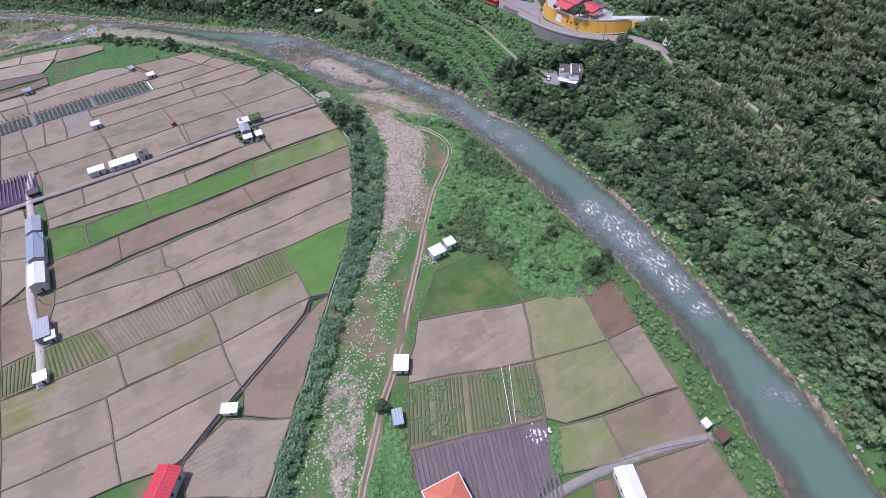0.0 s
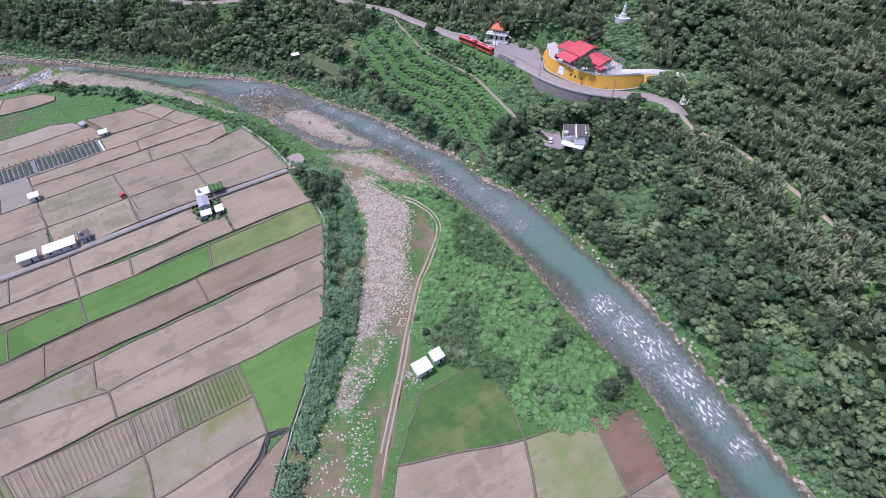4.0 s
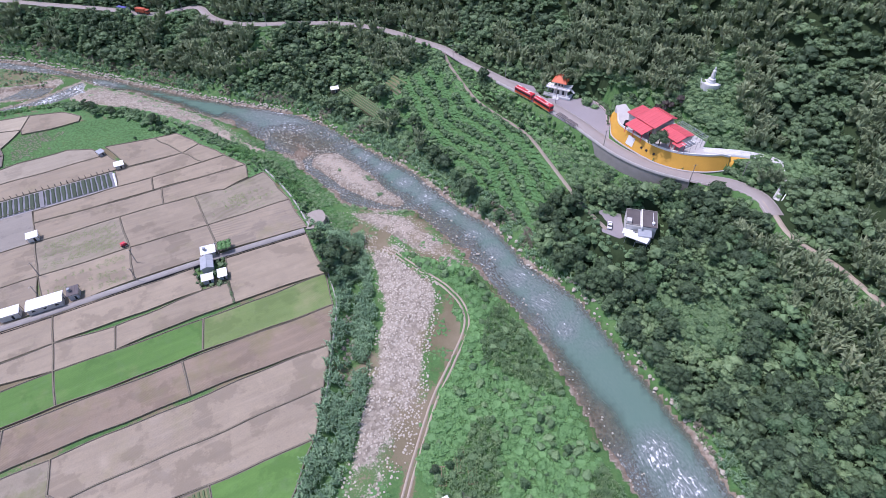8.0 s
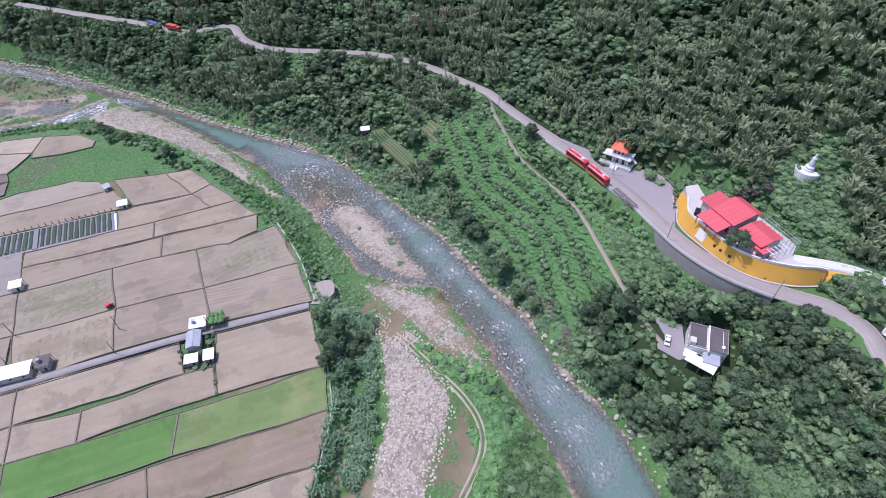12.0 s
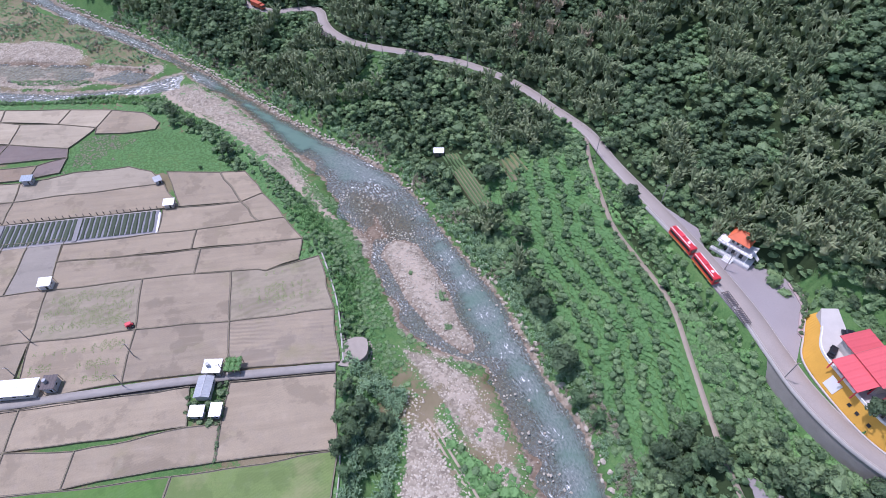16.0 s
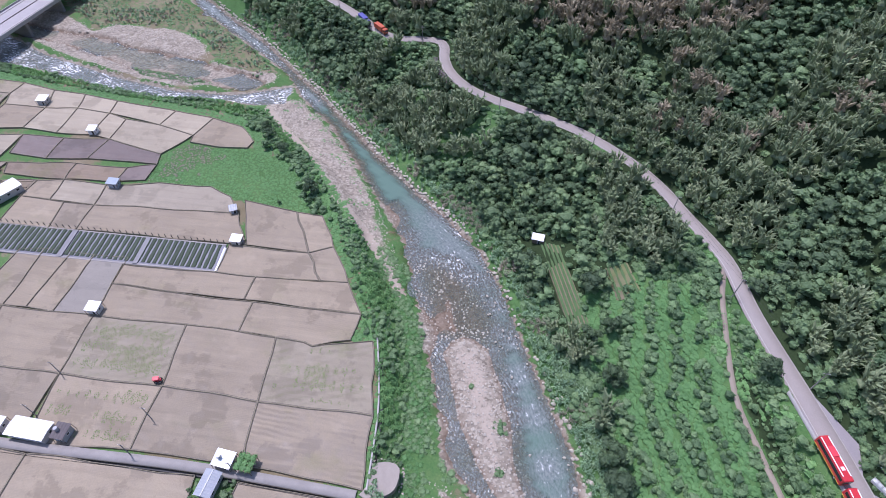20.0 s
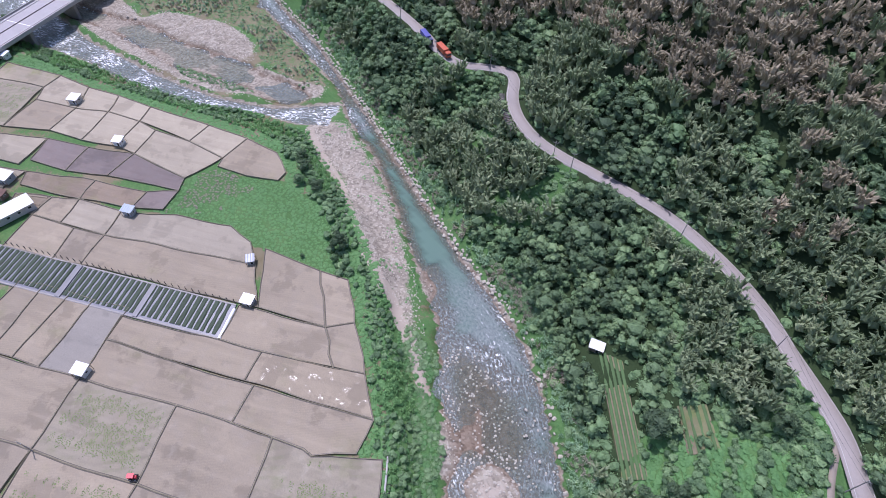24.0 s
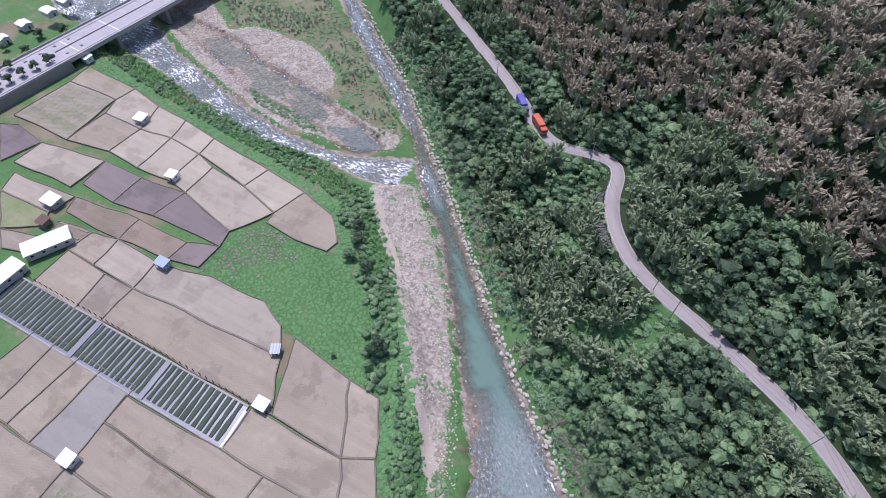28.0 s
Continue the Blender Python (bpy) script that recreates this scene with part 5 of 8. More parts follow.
def spread(x0, x1, y0, y1, gap, seed, jitter=0.45):
    """Loosely even points over a rectangle."""
    rs = np.random.RandomState(seed)
    gx, gy = np.meshgrid(np.arange(x0, x1, gap), np.arange(y0, y1, gap * 0.87))
    gx[1::2] += gap / 2
    p = np.stack([gx.ravel(), gy.ravel()], -1)
    return p + rs.uniform(-jitter, jitter, p.shape) * gap


BROAD = [broad_crown(11 + k, r, h, 9, 190, 0.46) for k, (r, h) in enumerate(((3.6, 8.5), (4.2, 9.5), (3.0, 7.2), (4.6, 8.6), (3.4, 9.2)))]
BAMBOO = [bamboo_crown(31 + k, r, h) for k, (r, h) in enumerate(((2.4, 9.0), (2.7, 9.8), (2.2, 8.2), (2.6, 10.2)))]
BUSH = [bush(51 + k, r, h) for k, (r, h) in enumerate(((1.1, 1.4), (1.4, 1.9), (0.9, 1.0), (1.6, 1.6)))]
VINE = [mat(71 + k, r, h) for k, (r, h) in enumerate(((1.3, 0.55), (1.6, 0.8), (1.1, 0.45), (1.4, 0.65)))]
GRASS = [mat(81 + k, r, h, 16, 0.17) for k, (r, h) in enumerate(((1.2, 0.22), (1.4, 0.30), (1.0, 0.2)))]
REED = [reed_tuft(91 + k, r, h) for k, (r, h) in enumerate(((0.9, 2.3), (1.1, 2.8), (0.7, 1.8)))]


def off_fields(p, reach=0.4):
    """True for points of the plan that lie outside every field."""
    ok = np.ones(len(p), bool)
    for plan in FIELD_PLANS:
        lo, hi = plan.min(0) - 3, plan.max(0) + 3
        near = np.nonzero((p > lo).all(1) & (p < hi).all(1))[0]
        if len(near):
            ok[near] &= poly_distance(p[near], plan) > reach
    return ok


# the wooded slope
TEMPLE_CLEAR = np.array([(51, 331), (51, 302), (68, 282), (100, 282), (120, 272), (122, 286), (101, 293), (99, 306), (98, 328), (87, 330), (79, 316), (66, 321), (60, 333)], float)
fpnt = spread(-480, 330, -20, 640, 4.05, 5)
fz_, _, fzone = land(fpnt)
okay = fzone["hill"] & (fzone["dd"] > np.where(fpnt[:, 0] < -10, np.where(fzone["sd"] > 0, 3.9, 5.8), np.where(fzone["sd"] > 0, 4.7, 6.6))) & (fzone["dr"] > np.where(fpnt[:, 0] > 25, 3.5, 8)) & (fzone["fd"] > 4.5)
okay &= (poly_distance(fpnt, TERRACE) > 2) & (poly_distance(fpnt, LOT_SHAPE) > 3) & (poly_distance(fpnt, TEMPLE_CLEAR) > 2) & (poly_distance(fpnt, HOUSE_YARD) > 3)
VEG_PLOTS = (np.array([(-87, 366), (-79, 367.5), (-53, 346), (-57.5, 341.5)], float), np.array([(-60, 366), (-55, 371), (-45.5, 363), (-50, 357.5)], float))
for plot_ in VEG_PLOTS:
    okay &= poly_distance(fpnt, plot_) > 3.0
okay &= np.hypot(fpnt[:, 0] + 88, fpnt[:, 1] - 365) > 5.5
okay &= fzone["dd"] < 98
okay &= ~((fzone["sd"] < 0) & (fpnt[:, 0] > -2) & (fpnt[:, 0] < 62) & (fzone["dd"] < 13))
open_slope = (fzone["sd"] < 0) & (rolling(fpnt, 0.012, 0.05) > 1.5)
okay &= ~open_slope
fpnt = fpnt[okay]
fdd, fsd, frl = fzone["dd"][okay], fzone["sd"][okay], rolling(fpnt, 0.006, 0.03)
near_view = (fpnt[:, 0] > -360) & (fpnt[:, 0] < 190) & (fpnt[:, 1] > 60) & (fpnt[:, 1] < 520)
fpnt, fdd, fsd, frl = fpnt[near_view], fdd[near_view], fsd[near_view], frl[near_view]
TAWNY_A = np.array([(-300, 440), (-246, 426), (-226, 421), (-205, 434), (-196, 452), (-170, 448), (-149, 437), (-118, 437), (-100, 447), (-61, 462), (-70, 492), (-160, 510), (-320, 500)], float)
TAWNY_B = np.array([(-92, 424), (-84, 440), (-58, 460), (-15, 450), (-10, 424), (-28, 412), (-40, 402), (-60, 412)], float)
bamboo_zone = ((fsd > 0) & (frl > np.where(fpnt[:, 0] > 60, -1.1, -0.35))) | ((fpnt[:, 0] > 92) & (fpnt[:, 1] < 255) & (fpnt[:, 0] - 92 > 0.25 * (255 - fpnt[:, 1])) & (frl > -0.9)) | ((fsd < 0) & (frl > 0.45) & (fpnt[:, 0] < -30)) | (inside(fpnt, TAWNY_A) & (fdd > 12))
tpk = np.random.RandomState(12).random_sample(len(fpnt))
tawny = bamboo_zone & (fsd > 0) & ((inside(fpnt, TAWNY_A) & (fdd > 12) & (tpk < 0.9)) | (inside(fpnt, TAWNY_B) & (tpk < 0.12)) | ((fdd > 30) & (fpnt[:, 0] < -60) & (tpk < 0.2)))
bright_ = (rolling(fpnt + 40, 0.012, 0.06) > 0.55) | (np.random.RandomState(23).random_sample(len(fpnt)) < 0.06)
groups = [
    ("woodland", BROAD, ~bamboo_zone & (frl > -0.8) & ~bright_, LEAF, (0.55, 1.15), "dense green broadleaf trees on the slope"),
    ("woodland", BROAD, ~bamboo_zone & (frl > -0.8) & bright_, LEAF_BUSH, (0.5, 1.0), "bright green trees hung with creepers"),
    ("woodland", BROAD, ~bamboo_zone & (frl <= -0.8), LEAF_DEEP, (0.6, 1.2), "dark green broadleaf trees on the slope"),
    ("bamboo_grove", BAMBOO, bamboo_zone & ~tawny, LEAF_BAMBOO, (0.75, 1.15), "feathery olive-green bamboo on the hillside"),
    ("bamboo_grove", BAMBOO, tawny, LEAF_DRY, (0.75, 1.15), "tawny brown bamboo high on the hillside"),
]
for gname, protos, mask, material, sc, words in groups:
    tagged(scatter(gname, protos, fpnt[mask], sc, material, 3, -0.8), words, "woodland", kind="stuff")

FAR_CROWN = [broad_crown(101 + k, 6.5, 9, 4, 20, 1.2, OCTA) for k in range(3)]
farp = spread(-520, 420, -120, 640, 13.0, 6)
_, _, farz = land(farp)
fardist = farz["hill"] & (farz["dd"] > 12) & (farz["dr"] > 12) & ((farz["dd"] > 98) | (farp[:, 0] < -360) | (farp[:, 1] < 60) | (farp[:, 0] > 190)) & (farz["dd"] < 200)
tagged(scatter("far_woodland", FAR_CROWN, farp[fardist], (0.9, 1.3), LEAF_DEEP, 8, -1.0), "green woods on the far hillside", "woodland", kind="stuff")

# undergrowth on the slope: vines and shrubs between and below the trees
up = spread(-330, 160, 90, 480, 2.75, 17)
_, _, uz = land(up)
ok_slope = uz["hill"] & (uz["dd"] > np.where(up[:, 0] < -5, 3.5, 4.4)) & (uz["dr"] > 4) & (uz["fd"] > 2.2) & (poly_distance(up, LOT_SHAPE) > 1.6) & (poly_distance(up, TEMPLE_YARD) > 1.0) & (poly_distance(up, HOUSE_YARD) > 1.0)
for plot_ in VEG_PLOTS:
    ok_slope &= poly_distance(up, plot_) > 0.8
ok_slope &= np.hypot(up[:, 0] + 88, up[:, 1] - 365) > 3.5
ok_slope &= (uz["sd"] < 0) | (uz["dd"] < 13) | (poly_distance(up, TEMPLE_CLEAR) < 6)
ok_slope &= ~((uz["sd"] > 0) & (poly_distance(up, ROADSIDE) < 4.6))
in_terrace = inside(up, TERRACE)
low_growth = ok_slope & ~in_terrace
tagged(scatter("shrubs", BUSH, up[low_growth & (rolling(up + 9, 0.02, 0.2) > 0.1)], (0.8, 1.5), LEAF_BUSH, 21, -0.2), "tangled green shrubs on the slope", "shrubs", kind="stuff")
tagged(scatter("vines", VINE, up[low_growth & (rolling(up + 9, 0.02, 0.2) <= 0.1)], (1.0, 1.45), LEAF_BUSH, 22, -0.1), "bright creeping vines on the slope", "vines", kind="stuff")
os_ = spread(-120, 150, 100, 400, 1.9, 26)
_, _, oz_ = land(os_)
om_ = oz_["hill"] & (oz_["sd"] < 0) & (oz_["dd"] > 4.6) & (oz_["dr"] > 5) & (oz_["fd"] > 2) & (rolling(os_, 0.012, 0.05) > 0.9) & (poly_distance(os_, TERRACE) > 0) & (poly_distance(os_, LOT_SHAPE) > 2.5) & (poly_distance(os_, HOUSE_YARD) > 1)
for plot_ in VEG_PLOTS:
    om_ &= poly_distance(os_, plot_) > 0.8
big_ = rolling(os_ + 4, 0.02, 0.2) > 0.3
tagged(scatter("shrubs", BUSH, os_[om_ & big_], (0.8, 1.6), LEAF_BUSH, 27, -0.2), "tall green shrubs on the open slope", "shrubs", kind="stuff")
tagged(scatter("vines", VINE, os_[om_ & ~big_], (0.9, 1.5), LEAF_BUSH, 28, -0.1), "bright green creepers on the open slope", "vines", kind="stuff")
gap_ = spread(-330, 150, 120, 500, 2.4, 29)
_, _, gz_ = land(gap_)
gap_ = gap_[gz_["hill"] & (gz_["sd"] > 0) & (gz_["dd"] >= 13) & (gz_["dd"] < 95) & (poly_distance(gap_, TEMPLE_CLEAR) > 3)]
cell = {}
for i, (x, y) in enumerate(np.floor(fpnt / 4).astype(int)):
    cell.setdefault((int(x), int(y)), []).append(i)
lone = []
for g_ in gap_:
    cx, cy = int(math.floor(g_[0] / 4)), int(math.floor(g_[1] / 4))
    near_ = [i for dx in (-1, 0, 1) for dy in (-1, 0, 1) for i in cell.get((cx + dx, cy + dy), ())]
    lone.append(not near_ or np.hypot(*(fpnt[near_] - g_).T).min() > 2.7)
tagged(scatter("shrubs", BUSH, gap_[np.array(lone)], (1.2, 2.1), LEAF_BUSH, 30, -0.2), "green shrubs in gaps of the woods", "shrubs", kind="stuff")
yd_ = spread(38, 74, 246, 282, 1.6, 31)
yz_ = inside(yd_, HOUSE_YARD) & (poly_distance(yd_, np.array([(43.4, 279.6), (45.4, 281.2), (50.8, 275), (56.4, 272.9), (69, 270), (69, 254), (62, 251), (55, 254), (48.0, 260.4), (47.8, 270.6)], float)) > 0.9)
tagged(scatter("shrubs", BUSH, yd_[yz_], (0.6, 1.2), LEAF_BUSH, 32, -0.1), "garden shrubs round the slope house", "shrubs", kind="stuff")
ds_ = spread(-45, 122, 262, 392, 1.7, 33)
_, _, dz_ = land(ds_)
dm_ = dz_["hill"] & (poly_distance(ds_, LOT_SHAPE) > 0.9) & (poly_distance(ds_, TEMPLE_YARD) > 1.0) & ((poly_distance(ds_, ROADSIDE) > 4.6) | (dz_["sd"] < 0) & (poly_distance(ds_, ROADSIDE) > 1.6)) & (dz_["fd"] > 1.7) & (poly_distance(ds_, TERRACE) > 0) & (np.hypot(ds_[:, 0] - 92.8, ds_[:, 1] - 324) > 4.0) & (poly_distance(ds_, HOUSE_YARD) > 0)
dm_ &= ((dz_["sd"] < 0) & (dz_["dd"] > np.where(ds_[:, 0] > 0, 6.6, 3.3)) & (dz_["dd"] < 9.5)) | ((dz_["sd"] > 0) & (dz_["dd"] > 3.6) & ((poly_distance(ds_, LOT_SHAPE) < 9) | (poly_distance(ds_, TEMPLE_CLEAR) < 5)))
tagged(scatter("shrubs", BUSH, ds_[dm_], (0.75, 1.5), LEAF_BUSH, 34, 0.0), "leafy green shrubs beside road and temple", "shrubs", kind="stuff")
rs_ = spread(-34, 64, 266, 384, 1.6, 99)
_, _, rsz = land(rs_)
rs_m = rsz["hill"] & (rsz["sd"] < 0) & (rsz["dd"] > np.where(rs_[:, 0] > 2, 5.4, 3.6)) & (rsz["dd"] < 17) & (rsz["fd"] > 1.6) & (poly_distance(rs_, TERRACE) > 0.3) & (poly_distance(rs_, HOUSE_YARD) > 0.6) & (poly_distance(rs_, LOT_SHAPE) > 2.5)
rs_b = rolling(rs_ + 8, 0.03, 0.2) > 0.1
tagged(scatter("shrubs", BUSH, rs_[rs_m & rs_b], (0.6, 1.15), LEAF_BUSH, 100, -0.1), "lush green shrubs between road and farm path", "shrubs", kind="stuff")
tagged(scatter("vines", VINE, rs_[rs_m & ~rs_b], (0.8, 1.2), LEAF_VINE, 101, -0.1), "bright green creepers between road and farm path", "vines", kind="stuff")
tp_ = spread(-66, 40, 266, 376, 1.35, 18)
_, _, tzn = land(tp_)
tin = inside(tp_, TERRACE) & (tzn["fd"] > 1.8)
trow = np.abs(((tzn["fd"] + 1.1 * np.sin(tp_[:, 1] * 0.11)) % 6.5) - 1.5) < 1.25
tpick = rolling(tp_ + 5, 0.03, 0.2)
tagged(scatter("terrace_shrubs", BUSH, tp_[tin & trow & (tpick > -1.4)], (0.75, 1.35), LEAF_BUSH, 23, -0.1), "rows of leafy shrubs along old terraces", "shrubs", kind="stuff")
tagged(scatter("terrace_grass", GRASS, tp_[tin & ~trow], (0.8, 1.2), LEAF_MEADOW, 24, -0.1), "bright green weeds on the terraces", "weeds", kind="stuff")
cp_ = spread(50, 122, 272, 336, 1.7, 19)
_, _, czn = land(cp_)
TERRACE_PLAN = np.array([(55, 324), (54.5, 306), (60, 298), (68.5, 289.5), (77, 286), (97, 287), (97, 292.5), (87.5, 293), (89.5, 297), (83, 307.5), (77, 314), (67, 318), (61, 325)], float)
RAMP_LINE = np.array([(86.5, 290.4), (100, 289.7), (111, 286.6), (114.4, 282.6), (114.6, 277.4), (109.6, 268.2)], float)
fl_ = spread(18, 124, 266, 352, 1.75, 83)
_, _, flz = land(fl_)
fm_ = flz["hill"] & (flz["sd"] > 0) & (flz["dd"] > 4.0) & (poly_distance(fl_, LOT_SHAPE) > 0.9) & (poly_distance(fl_, TERRACE_PLAN) > 0.9) & (line_distance(fl_, RAMP_LINE)[0] > 2.2) & (np.hypot(fl_[:, 0] - 31.8, fl_[:, 1] - 339.5) > 8.5) & (np.hypot(fl_[:, 0] - 92.8, fl_[:, 1] - 324) > 4.6)
fm_ &= (poly_distance(fl_, LOT_SHAPE) < 11) | (poly_distance(fl_, TEMPLE_CLEAR) < 4)
fm_ &= ~inside(fl_, ROADSIDE)
fbig = rolling(fl_ + 2, 0.02, 0.2) > 0.0
tagged(scatter("shrubs", BUSH, fl_[fm_ & fbig], (0.8, 1.6), LEAF_BUSH, 84, -0.1), "leafy shrubs on the bank behind the temple", "shrubs", kind="stuff")
tagged(scatter("vines", VINE, fl_[fm_ & ~fbig], (1.0, 1.5), LEAF_BUSH, 85, -0.1), "green creepers on the bank behind the temple", "vines", kind="stuff")
cin = inside(cp_, TEMPLE_CLEAR) & (poly_distance(cp_, TEMPLE_YARD) > 0.8) & (poly_distance(cp_, ROADSIDE) > 4.6) & (czn["dd"] > 4.2) & (np.hypot(cp_[:, 0] - 92.8, cp_[:, 1] - 324) > 3.6)
tagged(scatter("shrubs", BUSH, cp_[cin], (0.7, 1.5), LEAF_BUSH, 25, -0.1), "bright shrubs between temple and statue", "shrubs", kind="stuff")

# reeds on the bank of the plain, thickets by the river, margins
rp = spread(-70, 75, 40, 262, 1.5, 41)
_, rc, rz2 = land(rp)
stone_d = poly_distance(rp, STONES)
belt = rz2["low"] & (rz2["de"] < 13.5) & (stone_d > 0.5) & (rp[:, 0] < -24)
belt &= ~(inside(rp, np.array([(-50, 232), (-46, 232), (-38, 196), (-35, 184), (-43, 184), (-46, 205)], float)) & (rolling(rp, 0.05, 0.2) > -0.3))
belt &= rolling(rp, 0.03, 0.2) > -1.5
tagged(scatter("reeds", REED, rp[belt], (0.9, 1.5), LEAF_REED, 42, -0.1), "dense belt of tall green reeds along the field edge", "reeds", kind="stuff")
trk = line_distance(rp, track)[0]
dryb = inside(rp, np.array([(-53, 246), (-46, 240), (-40, 214), (-38, 196), (-35, 184), (-39, 184), (-44, 205), (-50, 232)], float)) & ~belt & (rolling(rp, 0.05, 0.2) > 0.0)
tagged(scatter("dry_weeds", VINE, rp[dryb], (0.4, 0.8), LEAF_TAN, 69, -0.1), "withered brown weeds beside the reeds", "weeds", kind="stuff")
thick = inside(rp, THICKET) & (trk > 2.0) & (rz2["dl"] > 2)
tw = rolling(rp, 0.01, 0.06)
tagged(scatter("reeds", REED, rp[thick & (tw > 0.15)], (0.6, 1.05), LEAF_BUSH, 43, -0.1), "tall green reeds beside the river", "reeds", kind="stuff")
pick = np.random.RandomState(3).random_sample(len(rp))
tagged(scatter("vines", VINE, rp[thick & (tw <= 0.15) & (pick < 0.55)], (0.8, 1.7), LEAF_VINE, 44, -0.1), "bright green creepers covering the river terrace", "vines", kind="stuff")
tagged(scatter("shrubs", BUSH, rp[thick & (pick > 0.90)], (0.8, 1.6), LEAF_BUSH, 45, -0.1), "scattered dark shrubs in the thicket", "shrubs", kind="stuff")
gullyw = ((stone_d > 0.5) | (rp[:, 1] < 160)) & rz2["low"] & ~belt & ~thick & (rp[:, 0] < 0) & (trk > 1.6) & (rolling(rp, 0.04, 0.2) > 0.35) & (pick < 0.8)
gullyw &= poly_distance(rp, np.array([(-21, 58), (-16, 75), (-14, 110), (-8, 146), (12, 160), (60, 100), (60, 40), (-12, 40)], float)) > 1
tagged(scatter("weeds", GRASS, rp[gullyw], (0.4, 0.9), LEAF_MEADOW, 46, -0.1), "patches of weeds among the stones", "weeds", kind="stuff")
mp_ = spread(60, 125, 30, 150, 1.6, 47)
_, _, mz = land(mp_)
edge_e = mz["low"] & (mz["dl"] > 2.0) & (mz["dl"] < 11.5)
tagged(scatter("weeds", BUSH, mp_[edge_e & (rolling(mp_, 0.03, 0.2) > -0.4)], (0.45, 0.95), LEAF_BUSH, 48, -0.1), "weedy green strip between fields and river", "weeds", kind="stuff")
np_ = spread(-400, -55, 240, 380, 1.7, 51)
_, _, nz = land(np_)
north = ((nz["low"] & (nz["de"] < np.where(np_[:, 0] > -165, 7.5, 12))) | (nz["west"] & (nz["de"] < 4.5) & (np_[:, 0] > -235))) & (poly_distance(np_, POINT_BAR) > 3) & (poly_distance(np_, BRAIDS) > 2)
north &= off_fields(np_, 1.2)
marg_ = spread(-400, -40, 60, 350, 1.35, 97)
_, _, mgz = land(marg_)
marg_ = marg_[mgz["west"] & (mgz["de"] < 13)]
marg_ = marg_[off_fields(marg_, 0.5) & (line_distance(marg_, lane)[0] > 2.4) & (poly_distance(marg_, MEADOW) > 0)]
tagged(scatter("verge_grass", GRASS, marg_, (0.6, 1.1), LEAF_MEADOW, 98, 0.0), "rough green grass on the field margins", "grass", kind="stuff")
tagged(scatter("shrubs", BUSH, np_[north & (rolling(np_, 0.02, 0.1) > -0.25)], (0.6, 1.15), LEAF_BUSH, 52, -0.1), "green shrubs on the bank of the fields", "shrubs", kind="stuff")
tagged(scatter("reeds", REED, np_[north & (rolling(np_, 0.02, 0.1) <= -0.25)], (0.5, 0.9), LEAF_VINE, 53, -0.1), "low reeds on the bank of the fields", "reeds", kind="stuff")
carpet = nz["low"] & (nz["de"] < 14) & (nz["dl"] > 2) & (poly_distance(np_, POINT_BAR) > 1.0) & (poly_distance(np_, BRAIDS) > 2) & (poly_distance(np_, STONES) > 2) & (poly_distance(np_, BAR) > 1) & (np_[:, 0] > -330)
tagged(scatter("weeds", VINE, np_[carpet], (0.45, 0.9), LEAF_MEADOW, 50, -0.12), "green weeds covering the bank of the fields", "weeds", kind="stuff")
bw = (poly_distance(np_, np.array([(-335, 335), (-318, 340), (-285, 352), (-290, 348), (-318, 333)], float)) < 1.5) & ~nz["river"]
tagged(scatter("weeds", VINE, np_[bw], (0.4, 1.0), LEAF_BUSH, 54, -0.1), "weeds on the gravel between the streams", "weeds", kind="stuff")
sp_ = spread(-450, -262, 338, 420, 2.1, 55)
_, _, sz_ = land(sp_)
strip = (poly_distance(sp_, SCRUB) < 0.5) & ~sz_["river"] & (rolling(sp_, 0.02, 0.2) > -0.9)
tall_ = rolling(sp_ + 7, 0.02, 0.2) > 0.2
dry_ = np.random.RandomState(31).random_sample(len(sp_)) < 0.3
tagged(scatter("dry_scrub", REED, sp_[strip & tall_ & dry_], (0.5, 0.9), LEAF_TAN, 60, -0.1), "tawny dry reeds on the river island", "scrub", kind="stuff")
tagged(scatter("scrub", REED, sp_[strip & tall_ & ~dry_], (0.5, 0.9), LEAF_REED, 55, -0.1), "grey-green reeds on the river island", "scrub", kind="stuff")
tagged(scatter("scrub", VINE, sp_[strip & ~tall_], (0.4, 0.8), LEAF_BUSH, 59, -0.1), "low green scrub on the river island", "scrub", kind="stuff")
lb_ = spread(-135, -30, 262, 330, 1.6, 64)
_, _, lz_ = land(lb_)
lpk = rolling(lb_, 0.03, 0.2)
lm_ = lz_["low"] & (lz_["de"] > 5) & (poly_distance(lb_, STONES) > 3) & (poly_distance(lb_, BAR) > 2) & (lpk > -0.4)
tagged(scatter("weeds", VINE, lb_[lm_], (0.4, 1.0), LEAF_BUSH, 65, -0.1), "rough weeds on the river bank", "weeds", kind="stuff")
pb_ = spread(-240, -115, 318, 374, 1.7, 66)
pm_ = (poly_distance(pb_, POINT_BAR) < -0.5) & (line_distance(pb_, BANK_L)[0] < 7 + 3 * rolling(pb_, 0.02, 0.1)) & (rolling(pb_ + 3, 0.04, 0.2) > 0.1)
tagged(scatter("weeds", GRASS, pb_[pm_], (0.3, 0.7), LEAF_MEADOW, 67, -0.08), "sparse weeds on the point bar", "weeds", kind="stuff")
md = spread(-246, -158, 280, 336, 1.3, 56)
md = md[inside(md, MEADOW)]
brown_ = (np.hypot((md[:, 0] + 233) / 9, (md[:, 1] - 308) / 14) < 1 + 0.3 * rolling(md, 0.05, 0.2))
tagged(scatter("dry_grass", VINE, md[brown_], (0.28, 0.5), LEAF_TAN, 68, -0.08), "withered brown patch of the meadow", "grass", kind="stuff")
md = md[~brown_]
